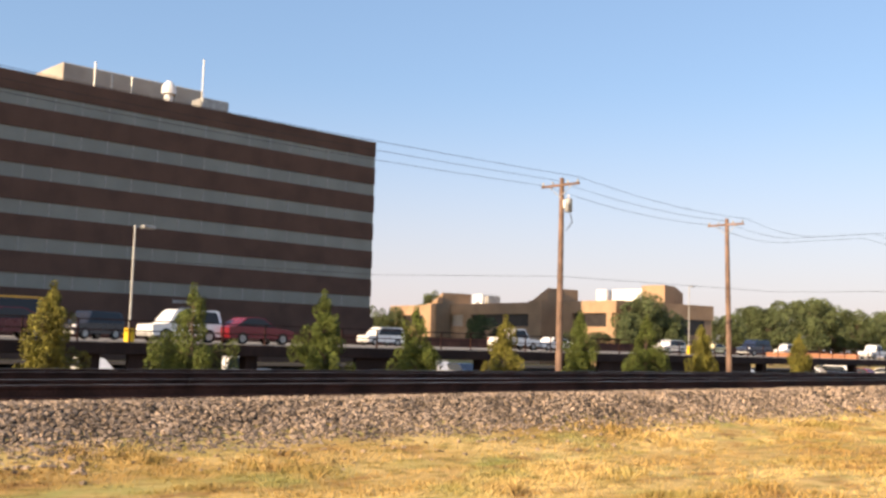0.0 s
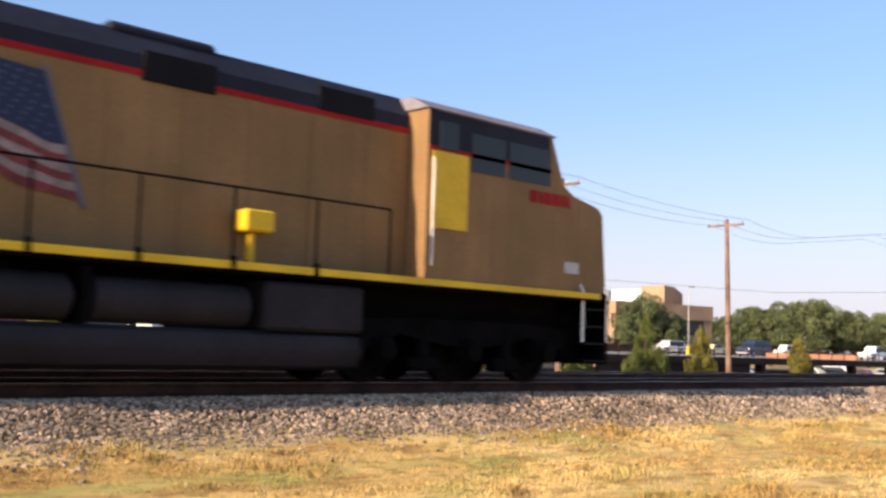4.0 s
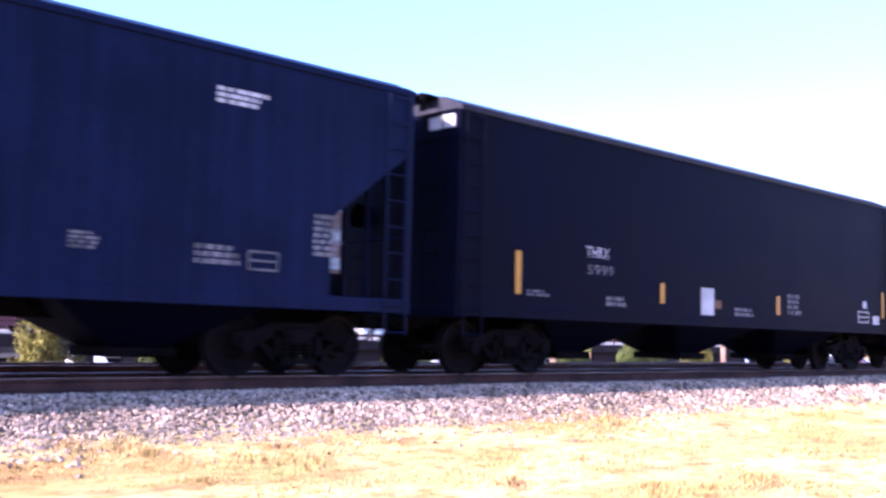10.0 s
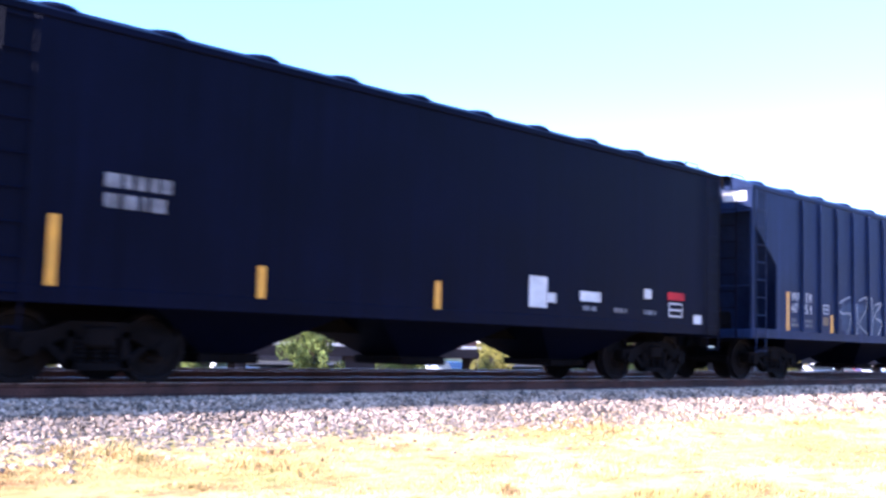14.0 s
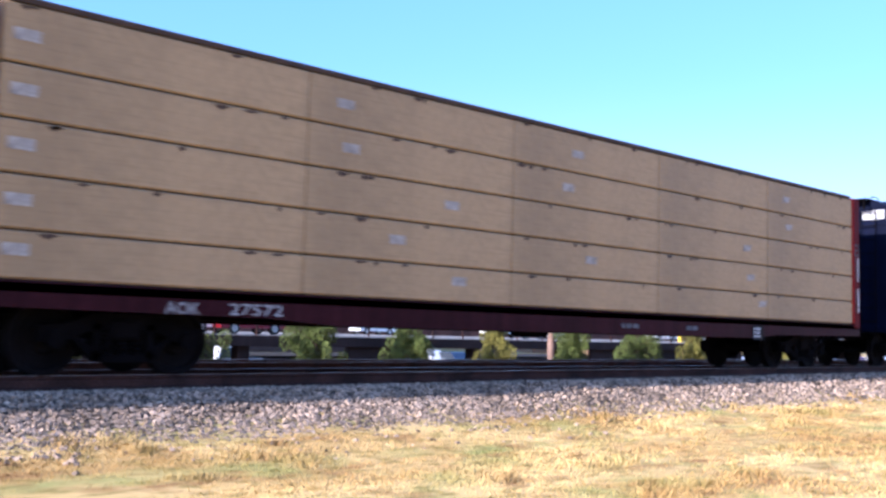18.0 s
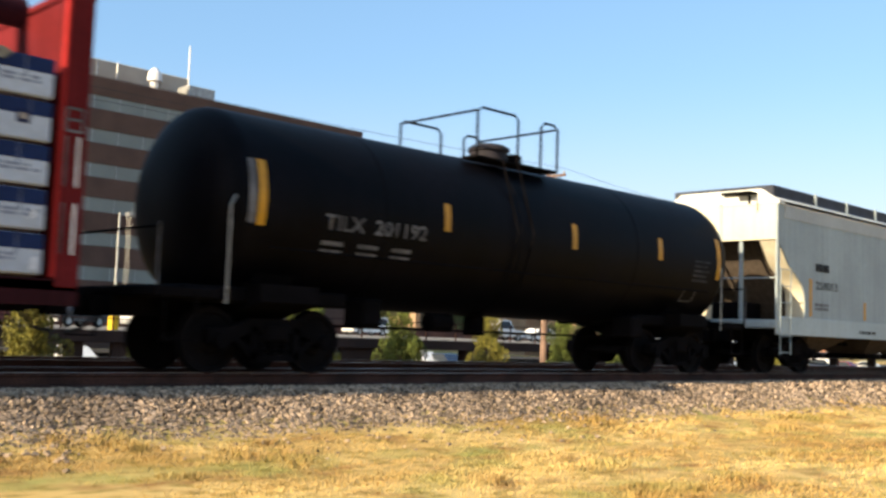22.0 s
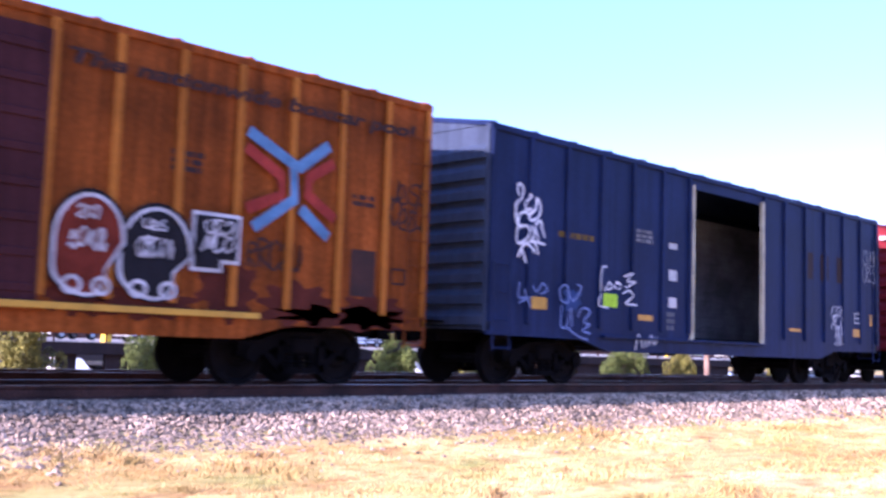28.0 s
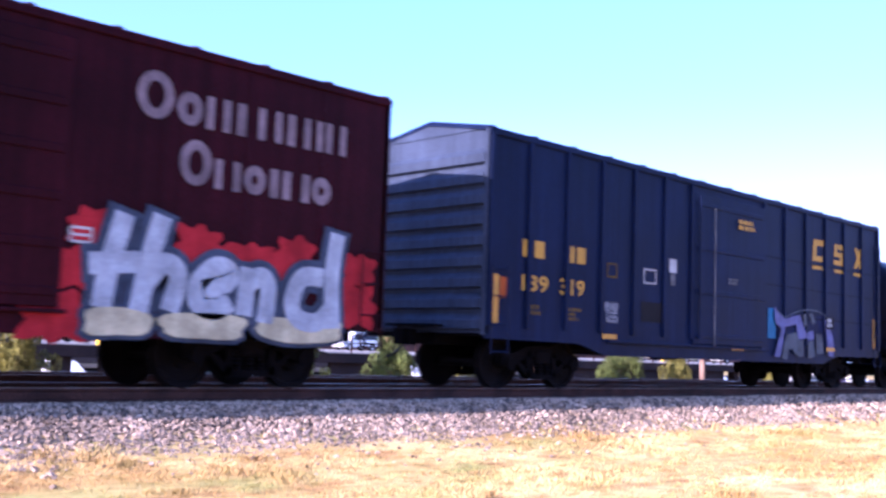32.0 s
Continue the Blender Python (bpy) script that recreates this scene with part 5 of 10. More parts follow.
        part("end_rail", Mesh().tube([(s * (e + 0.3), -1.4, 1.1), (s * (e + 0.3), -1.4, 1.9), (s * (e + 0.3), 1.4, 1.9), (s * (e + 0.3), 1.4, 1.1)], 0.02, 6), STEEL, ob)
        truck(ob, s * (e - 1.75), u)
    part("running_board", Mesh().tube([(-e + 1.3, -1.45, 1.75), (e - 1.3, -1.45, 1.75)], 0.02, 6), STEEL, ob)
    part("bottom_outlet", Mesh().lathe([(0, 0.2), (0.3, 0.2), (0.45, 0.1)], 12, "z", (0, 0, zc - r - 0.35)), STEEL, ob)
    part("brake_rod", Mesh().tube([(-e + 2, -0.4, 0.72), (e - 2, -0.4, 0.72)], 0.02, 5), STEEL, ob)
    part("brake_cylinder", Mesh().lathe([(-0.3, 0.1), (-0.25, 0.16), (0.25, 0.16), (0.3, 0.1)], 12, "x", (-1.5, -0.6, 0.85)), STEEL, ob)
    couplers(ob, e + 0.2)
    return ob, u, L, -r


CARBLACK_GLOSS = mat("tank_black_paint", (0.0078, 0.0076, 0.0200), 0.45, 0, 0.3, 0.8, 20, 0.03, streak=0.3, spec=0.06)
MAROON = paint_mat("maroon_beam_paint", (0.034, 0.0080, 0.011))
# brighter copy of the bulkhead red, for corners that the sun strikes
REDEND = paint_mat("sunlit_red_bulkhead_paint", (0.42, 0.03, 0.028), 0.45, 0.15)
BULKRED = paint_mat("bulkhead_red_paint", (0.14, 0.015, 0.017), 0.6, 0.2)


LILACMARK = mat("pale_lilac_label", (0.42, 0.36, 0.42), 0.5, 0, 0.1)


def centrebeam(label, u0, u1, zf=1.12, zt=4.36, header=0.72, name="centrebeam_flatcar"):
    """A bulkhead flatcar with a truss beam along the middle."""
    u, L = (u0 + u1) / 2, abs(u0 - u1)
    e, y = L / 2, 1.48
    ob = rolls(thing(name, label, "flatcar", "train"), u)
    part("deck", Mesh().box(-e, e, -y, y, zf - 0.14, zf, 0.01), MAROON, ob)
    for sy in (-1, 1):
        part("side_sill", Mesh().prism([(-e, zf - 0.02), (e, zf - 0.02), (e, zf - 0.30), (e - 4.2, zf - 0.34), (e - 5.4, zf - 0.42), (-e + 5.4, zf - 0.42), (-e + 4.2, zf - 0.34), (-e, zf - 0.30)], sy * y, sy * (y - 0.08), "y"), MAROON, ob)
    for s in (-1, 1):
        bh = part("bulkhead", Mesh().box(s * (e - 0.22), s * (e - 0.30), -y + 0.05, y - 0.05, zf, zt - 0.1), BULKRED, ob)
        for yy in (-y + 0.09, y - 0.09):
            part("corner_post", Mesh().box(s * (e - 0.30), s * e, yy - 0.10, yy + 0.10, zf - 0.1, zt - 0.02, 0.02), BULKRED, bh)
        part("bulkhead_post", Mesh().box(s * (e - 0.30), s * (e - 0.06), -0.07, 0.07, zf, zt - 0.15, 0.01), BULKRED, bh)
        for i in range(6):
            z = zf + 0.25 + i * 0.42
            part("bulkhead_rung", Mesh().box(s * (e - 0.29), s * (e - 0.2), -y + 0.15, y - 0.15, z, z + 0.12, 0.01), BULKRED, bh)
        part("top_beam", Mesh().box(s * (e - 0.30), s * (e + 0.015), -y - 0.008, y + 0.008, zt - 0.17, zt + 0.01, 0.03), BULKRED, bh)
        shelf = part("header_beam", Mesh().box(s * (e - 0.29), s * (e - 0.08), -y + 0.15, y - 0.15, zt - header - 0.06, zt - header + 0.1, 0.015), BULKRED, bh)
        # sunlight on the corner is painted as a bright red strip
        part("corner_plate", Mesh().box(s * (e - 0.34), s * (e - 0.30), -y - 0.012, -y + 0.1, zf + 0.02 if s > 0 else zt - 0.65, zt - 0.03, 0.008), REDEND, bh, "corner plate painted in a brighter, sunlit red")
        for yy in (-0.55, 0.45):
            part("end_lug", Mesh().box(s * (e - 0.2), s * (e - 0.05), yy - 0.07, yy + 0.07, zt, zt + 0.09, 0.01), BULKRED, bh)
        for i in range(2):
            part("handhold", Mesh().tube([(s * (e - 0.12), -y - 0.03, zf + 0.3 + i * 0.8), (s * (e - 0.12), -y - 0.03, zf + 0.9 + i * 0.8)], 0.015, 5), WHITE, bh)
            part("handhold", Mesh().tube([(s * (e - 0.27), -y - 0.03, zf + 0.3 + i * 0.8), (s * (e - 0.27), -y - 0.03, zf + 0.9 + i * 0.8)], 0.012, 5), MARKDIM, bh)
        frame_mark(ob, s * (e - 0.18) - 0.12, s * (e - 0.18) + 0.12, zf + 1.75, zf + 2.05, MARKDIM, -y - 0.014)
        for i in range(2):
            part("header_stencil", Mesh().box(s * (e - 0.078), s * (e - 0.074), -1.15 + 0.3 * i, -0.9 + 0.3 * i, zt - header - 0.03, zt - header + 0.07), MARK, shelf)
            part("reflector", Mesh().box(s * (e + 0.016), s * (e + 0.02), -0.6 + 0.75 * i, -0.15 + 0.75 * i, zt - 0.12, zt - 0.04), MARK, bh)
    zc = zt - 0.06
    ch = part("top_chord", Mesh().lathe([(-e + 0.3, 0.19), (e - 0.3, 0.19)], 16, "x", (0, 0, zc)), MAROON, ob, "round maroon top chord", True)
    for i in range(-8, 9):
        x = 0.54 + 1.22 * i
        w = 0.20 if i % 2 else 0.13
        post = part("beam_post", Mesh().prism([(x - w, zf), (x + w, zf), (x + w, zc - 0.36), (x + w + 0.07, zc - 0.16), (x - w - 0.07, zc - 0.16), (x - w, zc - 0.36)], -0.09, 0.09, "y"), MAROON, ob)
        if i % 4 in (2, 3):
            d = 1 if i % 4 == 2 else -1
            part("beam_diagonal", Mesh().prism([(x + d * w, zc - 0.2), (x + d * (w + 0.12), zc - 0.2), (x + d * 0.61, zc - 0.78), (x + d * 0.61, zc - 1.0)], -0.06, 0.06, "y"), MAROON, post)
        if i % 2:
            part("chord_label", Mesh().box(x + 0.25, x + 0.55, -0.196, -0.18, zc - 0.02, zc + 0.05), LILACMARK, ch, "pale reflective label")
    underframe(ob, L, u, L - 4.6, 1.3, zf - 0.2)
    return ob, u, L, -y


def gondola(label, u0, u1, zb=1.05, zt=2.55, name="gondola"):
    u, L = (u0 + u1) / 2, abs(u0 - u1)
    e, y = L / 2, 1.50
    ob = rolls(thing(name, label, "gondola", "train"), u)
    part("floor", Mesh().box(-e + 0.1, e - 0.1, -y, y, zb - 0.05, zb + 0.02), STEEL, ob)
    for sy in (-1, 1):
        w = part("side_wall", Mesh().box(-e + 0.05, e - 0.05, sy * y, sy * (y - 0.05), zb - 0.02, zt - 0.05), GONRED, ob)
        for i in range(13):
            x = -e + 0.3 + i * (L - 0.6) / 12
            part("side_post", Mesh().prism([(x - 0.09, zb), (x + 0.09, zb), (x + 0.07, zt - 0.12), (x - 0.07, zt - 0.12)], sy * y, sy * (y + 0.10), "y"), GONRED, w)
        part("top_chord", Mesh().box(-e, e, sy * (y - 0.06), sy * (y + 0.13), zt - 0.13, zt, 0.015), GONRED, ob)
        part("side_sill", Mesh().prism([(-e + 0.05, zb), (e - 0.05, zb), (e - 0.05, zb - 0.10), (e - 3.2, zb - 0.13), (e - 4.0, zb - 0.38), (-e + 4.0, zb - 0.38), (-e + 3.2, zb - 0.13), (-e + 0.05, zb - 0.10)], sy * (y + 0.1), sy * (y + 0.04), "y"), GONRED, ob)
        for s in (-1, 1):
            ladder(ob, s * (e - 0.3), sy * (y + 0.12), zb - 0.4, zt - 0.2, "x", 0.4, GONRED)
    for s in (-1, 1):
        corrugated_end(ob, L, 2 * y, zb, zt - 0.02, s, GONRED, 4, upper=0.0)
        part("end_cap", Mesh().box(s * (e - 0.12), s * (e + 0.06), -y, y, zt - 0.12, zt + 0.01, 0.02), GONRED, ob)
    underframe(ob, L, u, L - 4.4, y - 0.05, zb - 0.04)
    return ob, u, L, -y - 0.1


GONRED = paint_mat("rusted_gondola_paint", (0.044, 0.007, 0.009), 0.8, 0.35, 0.25)


# ---- locomotives ----
LOCO_R = 0.53


LT = {}


def loco_truck(parent, x, u):
    if not LT:
        for sy in (-1, 1):
            y = sy * 1.13
            LT["side_frame", sy] = Mesh().prism([(-2.5, 0.62), (-2.5, 0.95), (-1.4, 1.02), (1.4, 1.02), (2.5, 0.95), (2.5, 0.62), (2.1, 0.55), (1.5, 0.78), (0.5, 0.60), (-0.5, 0.60), (-1.5, 0.78), (-2.1, 0.55)], y - 0.09, y + 0.09, "y").data("side_frame", STEEL)
            LT["axle_box", sy] = Mesh().box(-0.2, 0.2, y - 0.16, y + 0.16, 0.36, 0.72, 0.03).lathe([(0, 0.17), (0.1, 0.17), (0.14, 0.1)], 14, "y", (0, y + (0.12 if sy > 0 else -0.26), 0.53)).data("axle_box", STEEL)
            LT["damper", sy] = Mesh().tube([(0, y, 0.4), (0, y, 0.95)], 0.12, 10).box(-0.35, 0.35, y - 0.1, y + 0.14, 0.2, 0.42, 0.04).data("damper", STEEL)
    tr = part("truck", Mesh().box(-2.3, 2.3, -0.95, 0.95, 0.72, 1.05), STEEL, parent, "dark six-wheel locomotive truck", m=pose(x, 0, 0))
    for sy in (-1, 1):
        part("side_frame", LT["side_frame", sy], None, tr)
        for a in (-1.85, 0, 1.85):
            part("axle_box", LT["axle_box", sy], None, tr, m=pose(a, 0, 0))
        for a in (-0.95, 0.95):
            part("spring_damper", LT["damper", sy], None, tr, m=pose(a, 0, 0))
    for a in (-1.85, 0, 1.85):
        ws = part("wheelset", LOCO_WHEEL, None, tr, m=pose(a, 0, LOCO_R))
        SPINNING.append((ws, a, LOCO_R, u + x))


LOCO_WHEEL = wheelset_mesh(LOCO_R)
FLAGRED = mat("flag_red", (0.22, 0.016, 0.03), 0.6, 0, 0.1)
FLAGBLUE = mat("flag_blue", (0.014, 0.024, 0.07), 0.6, 0, 0.1)
FLAGWHITE = mat("flag_white", (0.30, 0.28, 0.33), 0.6, 0, 0.1)
STARDIM = mat("faded_star_grey", (0.10, 0.11, 0.15), 0.6, 0, 0.1)


def waving_flag(parent, x0, x1, z0, z1, y, red, white):
    """A painted flag that flies to the rear: thirteen rippled stripes and a star field at the front."""
    fl = part("flag_decal", Mesh().box(x0, x0 + 0.01, y + 0.001, y + 0.003, z0, z0 + 0.01), FLAGWHITE, parent, "large waving stars and stripes flag decal")
    Lx, H = x1 - x0, z1 - z0

    def eased(f, fs, vs):
        k = max(i for i in range(len(fs) - 1) if fs[i] <= f + 1e-9)
        e = (f - fs[k]) / (fs[k + 1] - fs[k])
        return vs[k] + (vs[k + 1] - vs[k]) * (3 - 2 * e) * e * e

    def at_flag(f, g):
        """Along the flag from fly to hoist, and from its top down; it hangs in two deep folds."""
        xt, zt = 0.078 + 0.75 * f, eased(f, (0, 0.27, 0.52, 0.66, 1), (0.89, 0.80, 0.85, 1.0, 0.96))
        xb, zb = f, eased(f, (0, 0.12, 0.33, 0.42, 0.53, 0.66, 0.8, 1), (0.31, 0.16, 0.0, 0.06, 0.27, 0.17, 0.06, 0.01))
        w = 0.035 * math.sin(f * 17 + 1.2) * math.sin(math.pi * g)
        return x0 + Lx * (xt + (xb - xt) * g), z0 + H * (zt + (zb - zt) * g + w)
    N = 34
    for i in range(13):
        m = Mesh()
        vs = []
        for j in range(N + 1):
            for g in (i / 13, (i + 1) / 13):
                a, b = at_flag(j / N, g)
                vs.append((a, y, b))
        m.add(vs, [(2 * j, 2 * j + 1, 2 * j + 3, 2 * j + 2) for j in range(N)])
        part("stripe", m, red if i % 2 == 0 else white, fl)
    m = Mesh()
    vs = []
    M = 14
    for j in range(M + 1):
        for g in (0.0, 0.18, 0.36, 0.54):
            a, b = at_flag(0.57 + 0.43 * j / M, g)
            vs.append((a, y - 0.004, b))
    m.add(vs, [(4 * j + k, 4 * j + k + 1, 4 * j + k + 5, 4 * j + k + 4) for j in range(M) for k in range(3)])
    part("star_field", m, FLAGBLUE, fl)
    for r in range(7):
        for c in range(7):
            x, z = at_flag(0.60 + 0.056 * c + 0.026 * (r % 2), 0.05 + 0.07 * r)
            s = 0.03
            m = Mesh().add([(x + s * (1 if k % 2 == 0 else 0.4) * math.sin(k * math.pi / 5), y - 0.007, z + s * (1 if k % 2 == 0 else 0.4) * math.cos(k * math.pi / 5)) for k in range(10)], [tuple(range(10))])
            part("star", m, STARDIM, fl)
    m = Mesh()
    (xa, za), (xb, zb) = at_flag(1, 0), at_flag(1, 1)
    ribbon_line(m, xa, za + 0.06, xb, zb - 0.1, 0.035, y - 0.002)
    part("flag_staff", m, STARDIM, fl)


def ribbon_line(m, xa, za, xb, zb, w, y):
    m.add([(xa - w, y, za), (xa + w, y, za), (xb + w, y, zb), (xb - w, y, zb)], [(0, 1, 2, 3)])


def shield(parent, xc, zc, w, h, y):
    """A plain red, white and blue shield."""
    out = [(-0.5, 0.40), (-0.42, 0.5), (-0.2, 0.44), (0, 0.5), (0.2, 0.44), (0.42, 0.5), (0.5, 0.40), (0.46, 0.12), (0.48, -0.2), (0.3, -0.42), (0, -0.5), (-0.3, -0.42), (-0.48, -0.2), (-0.46, 0.12)]
    sh = part("shield_emblem", Mesh().add([(xc + a * w, y, zc + b * h) for a, b in out], [tuple(range(len(out)))]), FLAGWHITE, parent, "red, white and blue shield emblem")
    up = [(-0.5, 0.40), (-0.42, 0.5), (-0.2, 0.44), (0, 0.5), (0.2, 0.44), (0.42, 0.5), (0.5, 0.40), (0.46, 0.12), (-0.46, 0.12)]
    part("shield_band", Mesh().add([(xc + a * w, y - 0.004, zc + b * h) for a, b in up], [tuple(range(len(up)))]), FLAGBLUE_L, sh)
    for i in range(5):
        a = -0.40 + i * 0.175
        part("shield_stripe", Mesh().box(xc + a * w, xc + (a + 0.09) * w, y - 0.005, y - 0.003, zc - 0.38 * h, zc + 0.10 * h), FLAGRED, sh)
    part("shield_word", Mesh().box(xc - 0.33 * w, xc + 0.33 * w, y - 0.008, y - 0.005, zc + 0.26 * h, zc + 0.34 * h).box(xc - 0.38 * w, xc + 0.38 * w, y - 0.008, y - 0.005, zc + 0.16 * h, zc + 0.20 * h), FLAGWHITE, sh)


FLAGBLUE_L = mat("emblem_blue", (0.035, 0.085, 0.40), 0.6, 0, 0.1)


def loco_base(label, u0, u1, name, zf, stripe, tank, trim=0.0):
    u, L = (u0 + u1) / 2, abs(u0 - u1)
    e, y = L / 2, 1.53
    ob = rolls(thing(name, label, "locomotive", "train"), u)
    part("platform", Mesh().box(-e + trim + 0.25, e - 0.3, -y, y, zf - 0.16, zf, 0.01), STEEL, ob, "dark walkway platform")
    for sy in (-1, 1):
        part("sill_stripe", Mesh().box(-e + trim + 0.95, e - 0.5, sy * y, sy * (y + 0.012), zf - 0.11, zf - 0.005), stripe, ob)
    part("frame", Mesh().box(-e + 0.3, e - 0.3, -0.9, 0.9, 0.95, zf - 0.14), STEEL, ob)
    for s in (-1, 1):
        loco_truck(ob, s * (e - 3.55), u)
        g = e - (trim if s < 0 else 0.0)
        part("pilot", Mesh().prism([(-1.45, 0.35), (1.45, 0.35), (1.5, zf - 0.1), (-1.5, zf - 0.1)], s * (g - 0.28), s * (g - 0.18), "x"), STEEL, ob)
        for sy in (-1, 1):
            st = part("stair_well", Mesh().box(s * (g - 0.95), s * (g - 0.28), sy * 0.9, sy * 0.96, 0.35, zf), STEEL, ob)
            for k in range(4):
                z = 0.40 + k * (zf - 0.4) / 4
                part("step", Mesh().box(s * (g - 0.92), s * (g - 0.3), sy * 0.95, sy * 1.5, z, z + 0.035), STEEL, st)
                part("step_edge", Mesh().box(s * (g - 0.92), s * (g - 0.3), sy * 1.5, sy * 1.515, z, z + 0.02), TANKGREY, st, "worn grey step edge")
            x = s * (g - 0.26)
            part("stair_rail", Mesh().tube([(x, sy * 1.5, 0.75), (x, sy * 1.5, zf + 0.05), (x, sy * 0.95, zf + 0.62), (x, sy * 0.85, zf + 0.95)], 0.018, 6), WHITE, st, "white bent stair handrail")
            x = s * (g - 0.95)
            part("stair_rail", Mesh().tube([(x, sy * 1.5, 0.75), (x, sy * 1.5, zf + 0.02), (x, sy * 1.27, zf + 0.38), (x, sy * 1.25, zf + 0.95), (x - s * 0.08, sy * 1.27, zf + 1.02), (x - s * 0.7, sy * 1.38, zf + 1.02)], 0.024, 6), WHITE, st, "white bent stair handrail")
        part("end_rail", Mesh().tube([(s * (g - 0.28), -0.85, zf), (s * (g - 0.28), -0.85, zf + 0.95), (s * (g - 0.28), 0.85, zf + 0.95), (s * (g - 0.28), 0.85, zf)], 0.022, 6), WHITE, ob)
        part("draft_gear", Mesh().box(s * (g - 0.2), s * (e + 0.1), -0.3, 0.3, 0.65, 1.05, 0.03), STEEL, ob)
    a, b, low = tank
    def shell(x0, x1, top):
        return Mesh().prism([(-1.25, top), (1.25, top), (1.42, top - 0.06), (1.48, top - 0.2), (1.48, 0.45), (1.38, 0.26), (1.15, 0.2), (-1.15, 0.2), (-1.38, 0.26), (-1.48, 0.45), (-1.48, top - 0.2), (-1.42, top - 0.06)], x0, x1, "x")
    ft = part("fuel_tank", shell(a, b, low), TANKGREY, ob, "dark grey slab-sided fuel tank", smooth=True)
    for x in (a + 0.02, b - 0.06):
        part("tank_band", shell(x, x + 0.04, low + 0.012), STEEL, ft)
    if low > 1.0:
        part("air_reservoir", Mesh().lathe([(a + 0.05, 0.08), (a + 0.12, 0.15), (0.55, 0.15), (0.62, 0.08)], 14, "x", (0, -1.33, 1.36)), TANKGREY, ob, smooth=True)
    else:
        for x0, x1 in ((a, -2.18), (2.78, b)):
            part("equipment_box", Mesh().box(x0, x1, -1.46, 1.46, low, 1.42, 0.05), TANKGREY, ft)
        for x0, x1 in ((-2.1, 0.22), (0.3, 2.7)):
            part("air_reservoir", Mesh().lathe([(x0, 0.1), (x0 + 0.12, 0.29), (x1 - 0.12, 0.29), (x1, 0.1)], 16, "x", (0, -1.14, 1.05)), TANKGREY, ob, smooth=True)
        part("tank_bracket", Mesh().box(0.22, 0.30, -1.46, -0.8, low, 1.42), STEEL, ft)
    part("bell_plate", Mesh().box(-5.95, -5.45, -1.45, -1.3, 1.12, 1.46, 0.03), TANKGREY, ob)
    couplers(ob, e)
    return ob, u, L, e, y


TANKGREY = mat("dusty_grey_tank", (0.020, 0.017, 0.022), 0.8, 0, 0.25, 0.8, 18, 0.05, streak=0.2)


def walk_rails(ob, xs, zf, y):
    for x in xs[1:-1]:
        part("post_foot", Mesh().box(x - 0.04, x + 0.04, -y - 0.02, -y + 0.03, zf - 0.12, zf + 0.06, 0.006), STEEL, ob)
    for x in xs:
        part("rail_post", Mesh().tube([(x, -y + 0.03, zf), (x, -y + 0.03, zf + 0.98)], 0.02, 6), STEEL, ob)
        part("rail_post", Mesh().tube([(x, y - 0.03, zf), (x, y - 0.03, zf + 0.98)], 0.02, 6), STEEL, ob)
    for sy in (-1, 1):
        part("hand_rail", Mesh().tube([(xs[0], sy * (y - 0.03), zf + 0.98), (xs[-1], sy * (y - 0.03), zf + 0.98)], 0.018, 6), STEEL, ob)


CABROOF = paint_mat("pale_grey_roof_paint", (0.20, 0.19, 0.22))


def cab(ob, x0, x1, zf, zt, mt, roof_mt, panes, nose):
    """Wide cab with angled windscreen and a low wide nose in front."""
    y = 1.50
    c = part("cab", Mesh().prism([(x0, zf), (x1 + 0.5, zf), (x1 + 0.5, zf + 1.72), (x1 + 0.25, zf + 1.85), (x1 - 0.1, zt - 0.15), (x0, zt - 0.15)], -y, y, "y"), mt, ob)
    part("cab_roof", Mesh().prism([(-y - 0.03, zt - 0.16), (-y * 0.75, zt + 0.05), (y * 0.75, zt + 0.05), (y + 0.03, zt - 0.16)], x0 - 0.05, x1 + 0.02, "x"), CABROOF, c)
    part("nose", Mesh().prism([(x1 + 0.4, zf - 0.02), (nose + 0.1, zf - 0.02), (nose - 0.03, zf + 1.45), (nose - 0.16, zf + 1.57), (x1 + 0.4, zf + 1.76)], -1.44, 1.44, "y"), mt, c)
    for sy in (-1, 1):
        yy = sy * (y + 0.004)
        for a, b, lo, hi, framed in panes:
            w = part("side_window", Mesh().box(a, b, yy - 0.008, yy + 0.008, lo, hi), GLASS, c, "dark cab side window")
            if framed:
                for q0, q1, q2, q3 in ((a - 0.03, a, lo - 0.03, hi + 0.03), (b, b + 0.03, lo - 0.03, hi + 0.03), (a, b, hi, hi + 0.03), (a, b, lo - 0.03, lo)):
                    part("window_frame", Mesh().box(q0, q1, sy * y, sy * (y + 0.06), q2, q3), WHITE, w, "pale metal window frame")
        part("grab_iron", Mesh().tube([(x0 + 0.1, sy * (y + 0.04), zf + 0.2), (x0 + 0.1, sy * (y + 0.04), zf + 1.9)], 0.018, 5), WHITE, c)
    part("windscreen", Mesh().prism([(x1 + 0.22, zf + 1.92), (x1 + 0.25, zf + 1.92), (x1 - 0.06, zt - 0.28), (x1 - 0.08, zt - 0.28)], -1.2, 1.2, "y"), GLASS, c)
    return c

# ---- the consist ----


# cream of the cab parts; also hood yellow paled to look sunlit
PALEYEL = paint_mat("cream_and_sunlit_yellow_paint", (0.42, 0.23, 0.07), 0.5, 0.12)


